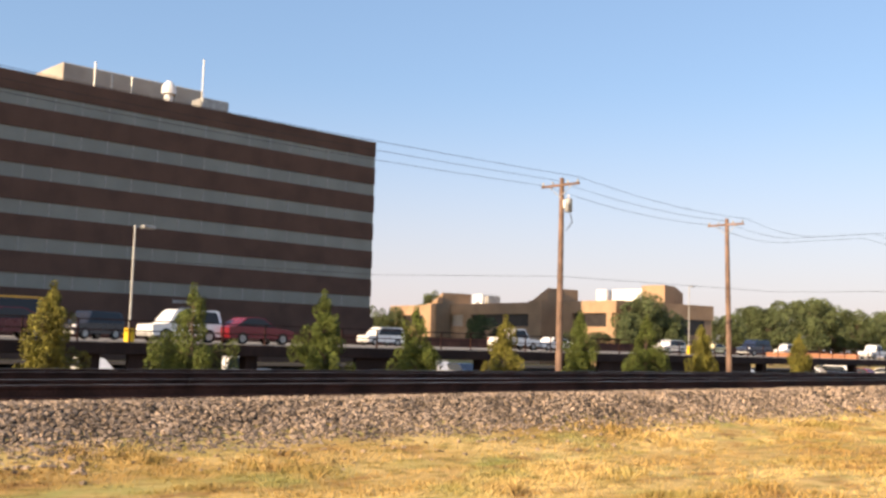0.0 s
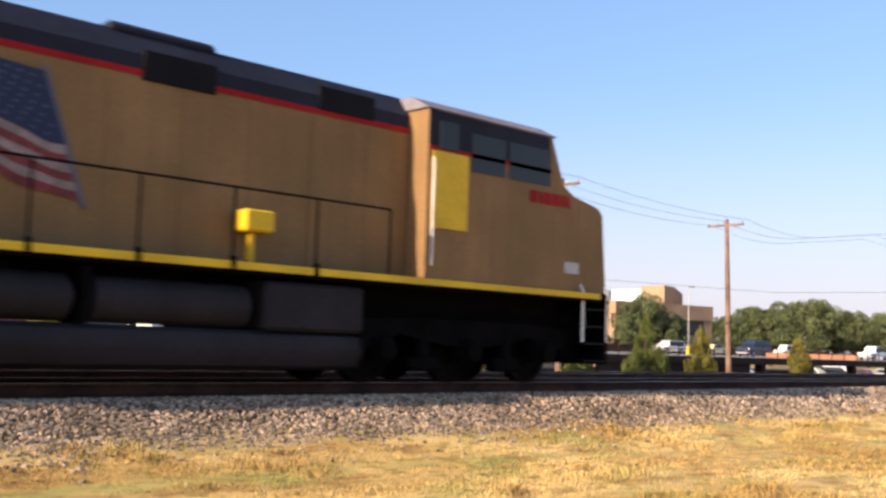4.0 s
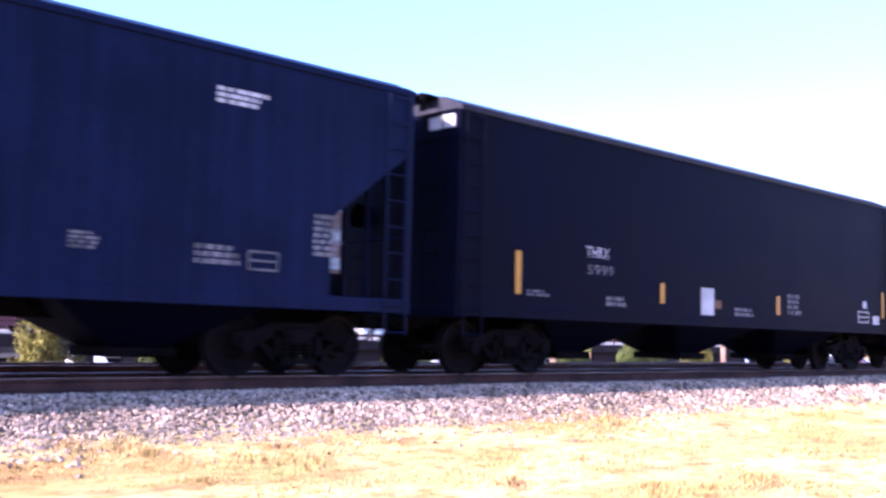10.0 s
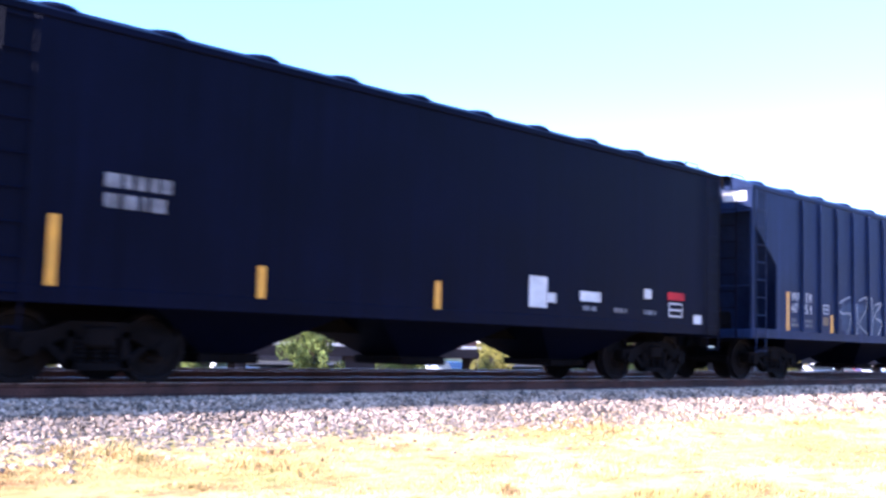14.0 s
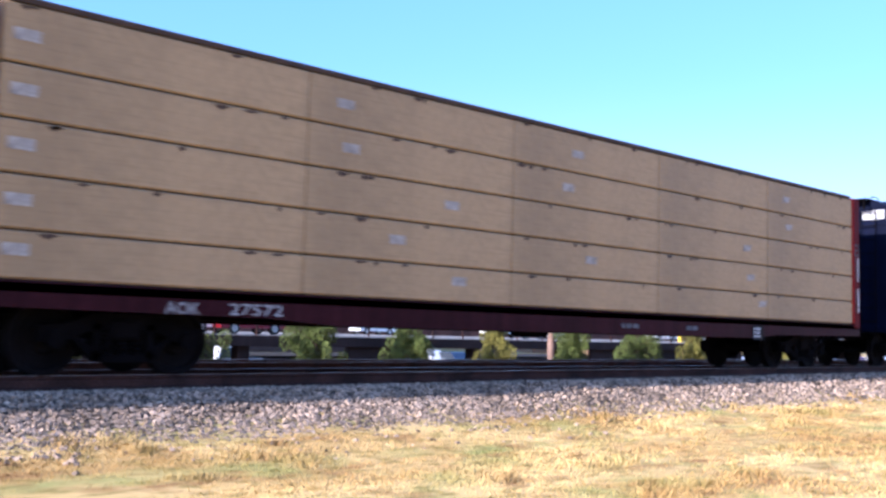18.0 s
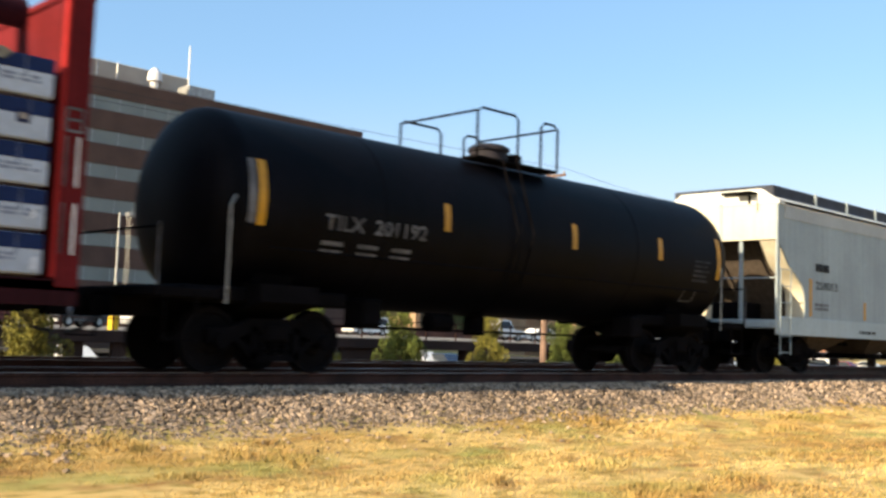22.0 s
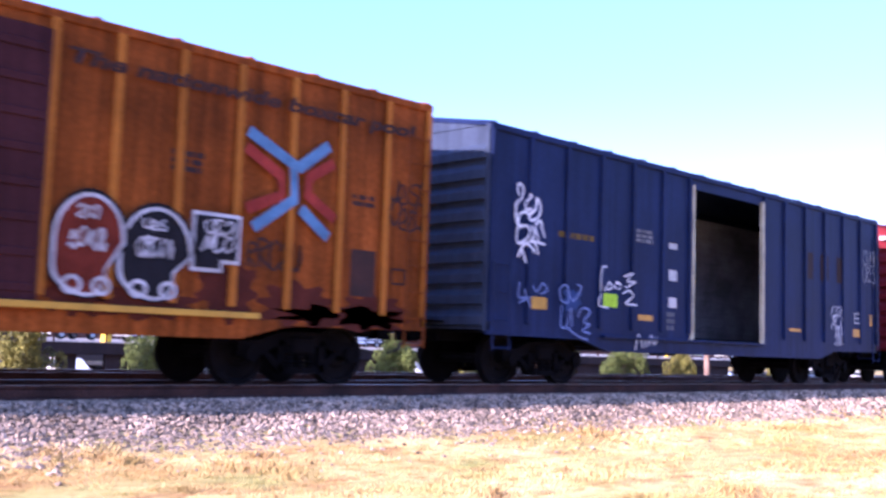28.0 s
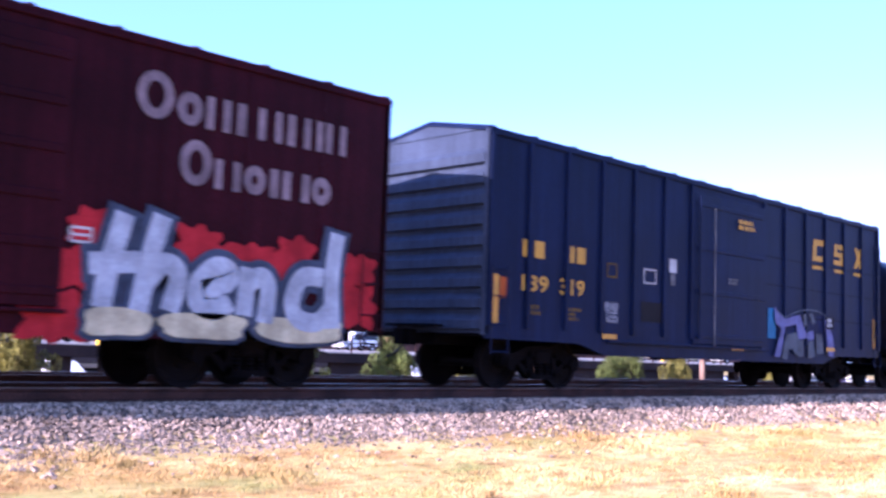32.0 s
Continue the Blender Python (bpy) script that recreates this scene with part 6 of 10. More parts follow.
def loco_one():
    zf = 1.64
    ob, u, L, e, y = loco_base("dusty yellow and grey diesel locomotive with a red stripe and flag", -45.40, -66.30, "lead_locomotive", zf, YELLOW, (-3.65, 4.5, 0.74))
    h0, h1 = -9.2, 5.6
    hood = part("long_hood", Mesh().prism([(-1.05, zf), (1.05, zf), (1.05, 4.22), (0.80, 4.54), (-0.80, 4.54), (-1.05, 4.22)], h0, h1, "x"), DUSTYEL, ob)
    part("hood_roof", Mesh().prism([(-1.06, 4.02), (-1.06, 4.23), (-0.81, 4.56), (0.81, 4.56), (1.06, 4.23), (1.06, 4.02)], -3.8, h1 - 0.01, "x"), UPGREY, hood)
    part("red_stripe", Mesh().box(-3.8, h1 - 0.01, -1.068, -1.05, 3.95, 4.03), UPRED, hood)
    rad = part("radiator_wing", Mesh().prism([(-1.5, 4.06), (-1.5, 4.30), (-0.7, 4.62), (0.7, 4.62), (1.5, 4.30), (1.5, 4.06), (1.05, 3.95), (-1.05, 3.95)], -9.78, -3.83, "x"), UPGREY, ob, "overhanging grey radiator housing")
    part("red_stripe", Mesh().box(-9.78, -3.83, -1.512, -1.49, 4.06, 4.13).box(-9.792, -9.77, -1.5, 1.5, 4.06, 4.13), UPRED, rad)
    part("yellow_skirt", Mesh().prism([(-1.505, 4.06), (-1.505, 3.93), (-1.05, 3.80), (-1.05, 3.94)], -9.76, -3.84, "x"), DUSTYEL, rad)
    part("skirt_end", Mesh().box(-9.79, -9.77, -1.5, 1.5, 3.9, 4.06), DUSTYEL, rad)
    # the sun on this panel is put into a paler yellow than the hood's
    part("end_panel", Mesh().prism([(-1.2, 3.95), (1.2, 3.95), (0.85, 3.3), (-0.85, 3.3)], -9.6, -9.2, "x"), PALEYEL, rad, "end panel in yellow paled to look sunlit")
    for x0, x1, z0, z1 in ((-9.15, -7.98, 3.36, 3.92), (-7.85, -6.6, 3.36, 3.92), (-6.0, -4.45, 3.62, 3.92)):
        part("radiator_screen", Mesh().box(x0, x1, -1.075, -1.04, z0, z1, 0.01), BLACK, hood, "black radiator intake screen")
    for x0, x1, z0, z1 in ((-8.87, -8.57, 2.0, 3.06), (-8.35, -8.07, 2.1, 2.95), (-7.81, -7.55, 2.0, 3.05), (-7.25, -6.9, 2.02, 3.03), (-6.68, -6.33, 2.03, 3.05), (-6.05, -5.33, 2.3, 3.44), (-5.08, -4.68, 3.05, 3.45)):
        lv = part("louvre_door", Mesh().box(x0, x1, -1.07, -1.045, z0, z1, 0.01), BLACK, hood, "black louvred access panel")
        for k in range(5):
            zz = z0 + (k + 0.5) * (z1 - z0) / 5
            part("louvre", Mesh().box(x0 + 0.03, x1 - 0.03, -1.085, -1.07, zz - 0.015, zz + 0.015), STEEL, lv)
    for i in range(14):
        x = h0 + 0.3 + i * 1.05
        part("hood_seam", Mesh().box(x, x + 0.025, -1.06, -1.048, zf + 0.05, 3.9), DUSTYEL, hood)
    for z in (3.96, 4.15):
        part("rear_headlight", Mesh().lathe([(-0.05, 0.05), (-0.02, 0.085), (0.06, 0.085)], 12, "x", (-9.8, 0.05, z)), WHITE, rad, "small round headlight")
    me = lettering(hood, "7662", 0, 0, 0.22, MARKBROWN, 0, 0.75)
    me.matrix_basis = pose(-9.61, -0.5, 3.5, 0, 0, -90) @ pose(-0.4, 0, 0)
    waving_flag(hood, -3.16, 0.33, 2.22, 3.82, -1.075, mat("dusty_flag_red", (0.19, 0.040, 0.045), 0.7, 0, 0.2, 3, 20), mat("dusty_flag_white", (0.27, 0.215, 0.21), 0.7, 0, 0.2, 3, 20))
    part("exhaust_outlet", Mesh().box(-3.4, -2.6, -0.45, 0.45, 4.5, 4.70, 0.04), STEEL, hood)
    part("roof_fan_box", Mesh().box(-1.9, -1.0, -0.7, 0.3, 4.5, 4.66, 0.05), STEEL, hood)
    part("horn", Mesh().tube([(-1.5, -0.3, 4.7), (-1.1, -0.3, 4.78)], [0.03, 0.07], 8), STEEL, hood)
    part("dynamic_brake_box", Mesh().box(0.6, 2.2, -0.85, 0.85, 4.5, 4.66, 0.06), UPGREY, hood)
    for x0, x1, z0, z1 in ((1.0, 2.08, 3.9, 4.3), (3.8, 4.86, 4.02, 4.38)):
        part("intake_grille", Mesh().box(x0, x1, -1.085, -1.04, z0, z1, 0.01), BLACK, hood, "dark intake grille")
    part("sand_box", Mesh().box(2.4, 2.85, -1.5, -1.1, zf + 0.42, zf + 0.72, 0.03).box(2.55, 2.62, -1.35, -1.25, zf, zf + 0.42), YELLOW, ob, "bright yellow step box")
    c = cab(ob, 5.62, 8.65, zf, 4.48, DUSTYEL, UPGREY, ((6.57, 7.37, 3.43, 4.06, False), (7.47, 8.53, 3.43, 4.06, False)), 10.12)
    part("cab_upper", Mesh().box(5.63, 8.5, -1.507, -1.49, 3.72, 4.30), UPGREY, c)
    part("cab_band", Mesh().box(5.63, 8.55, -1.512, -1.5, 3.66, 3.73), UPRED, c)
    part("cab_door", Mesh().box(5.72, 6.5, -1.525, -1.49, zf + 0.8, 3.66), YELLOW, c, "bright yellow cab door")
    part("cab_door_window", Mesh().box(5.85, 6.25, -1.53, -1.5, 3.7, 4.15, 0.0), GLASS, c)
    bars(c, 8.0, 3.05, 1.2, 0.3, 1, UPRED, -1.515, "faded red number")
    plate(c, "placard", 8.95, 9.35, 1.95, 2.15, MARK, -1.505)
    walk_rails(ob, [-8.6 + i * 1.35 for i in range(11)], zf, y)
    return ob


def loco_two():
    zf = 1.64
    ob, u, L, e, y = loco_base("weathered yellow diesel locomotive with shield, flag and red sill stripe", -67.00, -88.55, "second_locomotive", zf, UPRED, (-3.5, 3.85, 1.22), 0.42)
    h0, h1 = -10.5, 5.5
    hood = part("long_hood", Mesh().prism([(-1.08, zf), (1.08, zf), (1.08, 4.20), (0.85, 4.52), (-0.85, 4.52), (-1.08, 4.20)], h0, h1, "x"), UPYELLOW, ob)
    part("hood_roof", Mesh().prism([(-1.09, 4.05), (-1.09, 4.21), (-0.86, 4.54), (0.86, 4.54), (1.09, 4.21), (1.09, 4.05)], -4.6, h1 - 0.01, "x"), UPGREY, hood)
    part("red_stripe", Mesh().box(-4.5, 1.2, -1.098, -1.08, 3.98, 4.05), UPRED, hood)
    rd = part("radiator_housing", Mesh().prism([(-1.08, 3.30), (-1.50, 3.42), (-1.50, 4.28), (-1.10, 4.60), (1.10, 4.60), (1.50, 4.28), (1.50, 3.42), (1.08, 3.30)], -9.9, -4.55, "x"), RADBLACK, ob, "dark flared radiator housing")
    for k in range(18):
        part("radiator_slat", Mesh().box(-9.7 + k * 0.29, -9.66 + k * 0.29, -1.52, -1.5, 3.5, 4.2), RADBLACK, rd)
    part("hood_peak", Mesh().prism([(-1.08, 3.6), (-1.08, 4.25), (-0.85, 4.58), (0.85, 4.58), (1.08, 4.25), (1.08, 3.6)], -10.56, -9.9, "x"), FLAGWHITE, hood, "pale weathered hood end")
    part("rear_headlight", Mesh().box(-10.66, -10.55, -0.35, 0.35, 3.85, 4.1, 0.02), STEEL, hood)
    op = part("open_panel", Mesh().box(-8.44, -7.6, -1.092, -1.06, 2.36, 3.3, 0.01), STEEL, hood, "dark open equipment panel")
    part("valve", Mesh().tube([(-8.2, -1.11, 2.95), (-7.85, -1.11, 2.95)], 0.11, 10).tube([(-8.0, -1.11, 2.95), (-8.0, -1.11, 2.5)], 0.05, 8), MARKBROWN, op)
    shield(hood, -7.04, 2.58, 0.86, 0.98, -1.09)
    lettering(hood, "BUILDING", -6.44, 2.64, 0.19, MARKBROWN, -1.085, 1.36, bold=0.015)
    lettering(hood, "AMERICA", -6.36, 2.40, 0.19, MARKBROWN, -1.085, 1.33, bold=0.015)
    waving_flag(hood, -3.64, 0.48, 2.12, 3.87, -1.095, FLAGRED, FLAGWHITE)
    for x in (-4.35, 1.2):
        part("hood_seam", Mesh().box(x, x + 0.05, -1.095, -1.078, zf + 0.1, 4.0), MARKBROWN, hood)
    for i in range(15):
        x = h0 + 0.8 + i * 1.02
        part("door_latch", Mesh().box(x, x + 0.07, -1.10, -1.078, 2.1 + 0.9 * (i % 2), 2.18 + 0.9 * (i % 2)), STEEL, hood)
        part("hood_seam", Mesh().box(x + 0.3, x + 0.32, -1.088, -1.078, zf + 0.05, 3.9), UPYELLOW, hood)
    for x0, x1, z0, z1 in ((1.4, 3.62, 3.73, 4.35), (3.75, 5.45, 3.45, 4.05)):
        part("intake_grille", Mesh().box(x0, x1, -1.11, -1.07, z0, z1, 0.01), RADBLACK, hood, "dark intake grille")
    part("red_stripe", Mesh().box(1.3, 3.7, -1.10, -1.08, 3.66, 3.72), UPRED, hood)
    part("red_flash", Mesh().prism([(0.75, 3.98), (1.25, 3.98), (0.95, 3.84), (1.3, 3.72), (0.7, 3.72), (1.0, 3.84)], -1.099, -1.085, "y"), UPRED, hood)
    for x in (-2.6, 1.5, 3.5):
        part("lifting_lug", Mesh().box(x, x + 0.16, -0.82, -0.74, 4.5, 4.66), STEEL, hood)
    part("roof_blister", Mesh().box(-0.6, 1.3, -0.85, 0.85, 4.5, 4.68, 0.08), UPGREY, hood)
    part("sand_pipe", Mesh().tube([(1.75, -1.13, 3.7), (1.75, -1.13, 4.4)], 0.04, 6), WHITE, hood)
    part("exhaust_outlet", Mesh().box(-2.3, -1.4, -0.4, 0.4, 4.5, 4.62, 0.04), STEEL, hood)
    c = cab(ob, 5.52, 8.45, zf, 4.36, UPYELLOW, UPGREY, ((6.24, 6.66, 3.53, 4.15, True), (6.74, 7.16, 3.60, 4.02, False), (7.24, 7.64, 3.60, 4.02, False), (7.74, 8.16, 3.55, 4.11, True)), 9.65)
    part("cab_upper", Mesh().box(6.2, 8.35, -1.503, -1.49, 3.76, 4.22), UPGREY, c)
    part("cab_band", Mesh().box(6.2, 8.5, -1.504, -1.5, 3.70, 3.76), UPRED, c)
    part("cab_rear_panel", Mesh().box(5.5, 6.1, -1.515, -1.49, zf + 0.75, 4.25), PALEYEL, c, "pale cab door frame")
    part("cab_door", Mesh().box(5.53, 6.05, -1.52, -1.49, zf + 0.8, 3.35), PALEYEL, c, "cream yellow cab door")
    part("cab_door_window", Mesh().box(5.62, 5.98, -1.525, -1.5, 3.5, 4.12), GLASS, c)
    lettering(c, "5112", 6.82, 2.74, 0.52, UPRED, -1.505, 1.06, bold=0.07, spacing=0.82)
    part("battery_box", Mesh().box(6.0, 8.44, -1.53, -1.3, 1.76, 2.47, 0.02), PALEYEL, c, "pale yellow battery box")
    for x in (6.1, 6.63, 6.88, 7.58, 8.26):
        part("box_latch", Mesh().box(x - 0.05, x + 0.05, -1.55, -1.53, 2.21, 2.34), STEEL, c)
    plate(c, "placard", 9.1, 9.35, 1.86, 2.04, MARK, -1.445)
    part("nose_seam", Mesh().box(8.62, 8.66, -1.512, -1.495, zf + 0.05, 3.3), MARKBROWN, c)
    part("nose_vent", Mesh().box(8.9, 9.2, -1.455, -1.43, 2.93, 3.0), STEEL, c)
    for k in range(3):
        part("cab_step", Mesh().box(5.2, 5.6, -1.52, -1.2, zf + 0.2 + 0.25 * k, zf + 0.24 + 0.25 * k), GREYMETAL, ob)
    walk_rails(ob, [-9.26 + i * 1.2 for i in range(10)] + [2.68, 4.48, 5.3], zf, y)
    part("tall_stanchion", Mesh().tube([(-6.3, -y + 0.03, zf), (-6.3, -y + 0.03, 2.98)], 0.022, 6), STEEL, ob)
    part("kick_rail", Mesh().box(-6.85, -4.9, -1.13, -1.09, 1.74, 1.78), STEEL, hood)
    part("door_step", Mesh().tube([(1.3, -y + 0.05, zf + 0.02), (1.3, -y + 0.05, zf + 0.12), (-0.1, -y + 0.05, zf + 0.12)], 0.02, 5), STEEL, ob)
    return ob


RADBLACK = mat("radiator_black", (0.005, 0.005, 0.009), 0.6, 0, 0.25, 2, 25, 0.3, spec=0.1)
MARKBROWN = mat("dark_brown_lettering", (0.07, 0.03, 0.012), 0.7, 0, 0.2)
loco_one()
loco_two()

NAVYB = paint_mat("blue_black_paint", (0.0035, 0.0056, 0.0195), 0.45, spec=0.035)
NAVYH = paint_mat("dark_navy_hopper_paint", (0.0046, 0.0080, 0.0300), 0.45)
TANKB = mat("sooty_tank_paint", (0.0030, 0.0027, 0.0042), 0.5, 0, 0.3, 0.8, 20, 0.03, streak=0.3, spec=0.05)
DULLBLUE = paint_mat("dull_blue_grey_paint", (0.0098, 0.0158, 0.044), 0.45)
DOORBROWN = paint_mat("purple_brown_door_paint", (0.045, 0.014, 0.016))
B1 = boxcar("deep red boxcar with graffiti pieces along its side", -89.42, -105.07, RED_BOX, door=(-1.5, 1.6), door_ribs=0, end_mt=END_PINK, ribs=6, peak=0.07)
G1 = gondola("rusty red gondola with silver graffiti, loaded with pipes", -106.37, -122.96)
H1 = hopper("smooth black covered hopper with white number", -123.99, -140.40, CARBLACK, bays=3, hatch="low", top_mt=TOPGREY)
H2 = hopper("dark blue-black covered hopper with white lettering", -141.35, -156.63, NAVYH, bays=3, hatch="low", cuts=(1, 1))
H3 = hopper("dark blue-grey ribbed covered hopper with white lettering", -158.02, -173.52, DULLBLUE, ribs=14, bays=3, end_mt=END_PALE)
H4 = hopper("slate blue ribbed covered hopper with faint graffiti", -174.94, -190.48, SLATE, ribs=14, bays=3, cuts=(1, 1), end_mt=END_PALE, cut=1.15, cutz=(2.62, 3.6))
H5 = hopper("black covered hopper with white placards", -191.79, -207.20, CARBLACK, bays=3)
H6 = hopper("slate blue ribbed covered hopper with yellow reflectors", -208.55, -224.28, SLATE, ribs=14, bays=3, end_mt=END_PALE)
H7 = hopper("blue-black covered hopper with a white number", -225.56, -241.11, NAVYB, bays=3)
C1 = centrebeam("centrebeam flatcar with tan wrapped lumber and red bulkheads", -242.88, -265.23)
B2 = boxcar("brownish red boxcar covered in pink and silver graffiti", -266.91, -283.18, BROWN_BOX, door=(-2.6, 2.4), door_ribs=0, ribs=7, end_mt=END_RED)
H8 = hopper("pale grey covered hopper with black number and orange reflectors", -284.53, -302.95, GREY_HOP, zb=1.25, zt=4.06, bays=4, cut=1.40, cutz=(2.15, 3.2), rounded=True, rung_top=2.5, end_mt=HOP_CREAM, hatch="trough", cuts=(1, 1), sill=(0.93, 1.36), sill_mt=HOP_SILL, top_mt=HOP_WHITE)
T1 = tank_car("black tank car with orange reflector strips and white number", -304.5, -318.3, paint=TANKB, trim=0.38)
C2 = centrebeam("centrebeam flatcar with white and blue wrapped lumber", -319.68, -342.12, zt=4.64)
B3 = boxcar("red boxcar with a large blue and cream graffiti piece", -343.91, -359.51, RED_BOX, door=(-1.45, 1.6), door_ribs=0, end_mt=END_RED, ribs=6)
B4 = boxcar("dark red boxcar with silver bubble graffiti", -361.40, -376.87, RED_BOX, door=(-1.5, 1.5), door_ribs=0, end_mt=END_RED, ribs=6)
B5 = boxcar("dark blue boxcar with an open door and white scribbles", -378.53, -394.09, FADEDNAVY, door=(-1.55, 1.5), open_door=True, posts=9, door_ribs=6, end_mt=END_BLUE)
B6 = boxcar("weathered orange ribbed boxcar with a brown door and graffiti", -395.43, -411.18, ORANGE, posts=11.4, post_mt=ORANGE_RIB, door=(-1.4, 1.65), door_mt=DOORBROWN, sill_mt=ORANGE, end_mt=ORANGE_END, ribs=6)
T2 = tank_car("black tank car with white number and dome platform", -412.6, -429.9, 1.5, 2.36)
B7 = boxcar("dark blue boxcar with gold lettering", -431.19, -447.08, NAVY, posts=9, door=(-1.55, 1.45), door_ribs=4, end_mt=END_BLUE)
B8 = boxcar("dark maroon boxcar with large white lettering and chrome graffiti", -449.29, -465.0, MAROON_BOX, door=(-1.6, 2.75), door_ribs=6)

# ---- markings and graffiti on the cars ----
SPRAY = {}


def spray(key, c):
    if key not in SPRAY:
        SPRAY[key] = mat("spray_" + key, c, 0.6, 0, 0.18, 2.5, 30, 0, streak=0.1, spec=0.06)
    return SPRAY[key]


SILVER, WHITES, PINK, PALEBLUE, CREAM = spray("silver", (0.26, 0.27, 0.30)), spray("white", (0.45, 0.44, 0.46)), spray("pink", (0.42, 0.16, 0.27)), spray("pale_blue", (0.16, 0.21, 0.40)), spray("cream", (0.44, 0.40, 0.28))
WPALE, TAGWHITE = spray("ice_blue", (0.36, 0.42, 0.56)), spray("bright_white", (0.74, 0.74, 0.78))
SBLACK, SRED, SPURPLE, SGREEN, SDARKBLUE, SORANGE, STEAL, SLIME = spray("black", (0.012, 0.011, 0.014)), spray("red", (0.34, 0.02, 0.025)), spray("lilac", (0.30, 0.27, 0.48)), spray("green", (0.05, 0.16, 0.05)), spray("dark_blue", (0.015, 0.02, 0.06)), spray("peach", (0.42, 0.21, 0.06)), spray("teal", (0.03, 0.10, 0.10)), spray("lime", (0.42, 0.70, 0.03))


def ribbon(m, pts, w, y):
    """A flat brush stroke of width w along points (x, z)."""
    n = len(pts)
    vs = []
    for i in range(n):
        ax, az = pts[max(0, i - 1)]
        bx, bz = pts[min(n - 1, i + 1)]
        d = math.hypot(bx - ax, bz - az) or 1
        nx, nz = -(bz - az) / d * w / 2, (bx - ax) / d * w / 2
        vs += [(pts[i][0] + nx, y, pts[i][1] + nz), (pts[i][0] - nx, y, pts[i][1] - nz)]
    m.add(vs, [(2 * i, 2 * i + 1, 2 * i + 3, 2 * i + 2) for i in range(n - 1)])


def flat(parent, rects, y, mt, label="", name="block_logo", slant=0.0):
    """Painted blocks side by side and over one another, each a little proud of the last."""
    m = Mesh()
    for i, (x0, x1, z0, z1) in enumerate(rects):
        yy, zb2 = y - 0.003 * i, rects[0][2]
        m.add([(x0 + slant * (z0 - zb2), yy, z0), (x1 + slant * (z0 - zb2), yy, z0), (x1 + slant * (z1 - zb2), yy, z1), (x0 + slant * (z1 - zb2), yy, z1)], [(0, 1, 2, 3)])
    return part(name, m, mt, parent, label)


def arch(parent, x0, x1, z0, z1, y, mt, label="", name="graffiti", foot=0.25):
    """A tall rounded letter: half-round top, narrower foot."""
    xm, r = (x0 + x1) / 2, (x1 - x0) / 2
    h = min(r * 1.25, (z1 - z0) * 0.5)
    pts = [(xm + r * math.cos(a * math.pi / 12), z1 - h + h * math.sin(a * math.pi / 12)) for a in range(13)]
    hb = min(h * 0.6, (z1 - z0) * 0.3)
    pts += [(xm - r * (1 - foot * (1 - math.cos(a * math.pi / 12))) * math.cos(a * math.pi / 12), z0 + hb - hb * math.sin(a * math.pi / 12)) for a in range(13)]
    n = len(pts)
    return part(name, Mesh().add([(a, y, b) for a, b in pts] + [(xm, y, (z0 + z1) / 2)], [(i, (i + 1) % n, n) for i in range(n)]), mt, parent, label)


def ring_mark(parent, x, z, w, h, t, y, mt):
    """A plain oval ring."""
    n = 20
    vs = [(x + w / 2 + (w / 2 - d) * math.cos(2 * math.pi * k / n), y, z + h / 2 + (h / 2 - d) * math.sin(2 * math.pi * k / n)) for d in (0, t) for k in range(n)]
    part("block_mark", Mesh().add(vs, [(k, (k + 1) % n, n + (k + 1) % n, n + k) for k in range(n)]), mt, parent)


def smooth_line(pts, k=6):
    """Points of a rounded line through the given ones."""
    out = []
    for i in range(len(pts) - 1):
        p0, p1, p2, p3 = pts[max(0, i - 1)], pts[i], pts[i + 1], pts[min(len(pts) - 1, i + 2)]
        for j in range(k):
            t = j / k
            out.append(tuple(0.5 * ((2 * p1[c]) + (p2[c] - p0[c]) * t + (2 * p0[c] - 5 * p1[c] + 4 * p2[c] - p3[c]) * t * t + (3 * p1[c] - p0[c] - 3 * p2[c] + p3[c]) * t ** 3) for c in (0, 1)))
    return out + [pts[-1]]


GLYPHS = (((.5, .95), (.05, .6), (.4, .05), (.95, .4), (.6, .95), (.2, .75)), ((0, .1), (.35, .9), (.6, .55), (.1, .4), (.6, -.05), (1, .3)), ((.1, 1), (0, .3), (.4, 0), (.8, .35), (.75, 1), (.7, -.15)), ((0, .5), (.5, 1), (1, .5), (.5, 0), (0, .45)), ((0, 1), (.1, 0), (.5, .1), (.9, .3)), ((0, 0), (.3, 1), (.5, .2), (.8, 1), (1, 0)), ((1, .9), (.3, 1), (.2, .6), (.9, .4), (.7, 0), (0, .1)),
          ((.2, 0), (0, 1), (.8, .85), (.1, .5), (.9, 0)), ((.9, .8), (.4, 1), (0, .5), (.4, 0), (1, .25)), ((0, .6), (.5, .9), (.6, .4), (.1, .1), (.9, 0), (1, .9)), ((.3, 1.05), (.5, -.1), (.9, .5)))


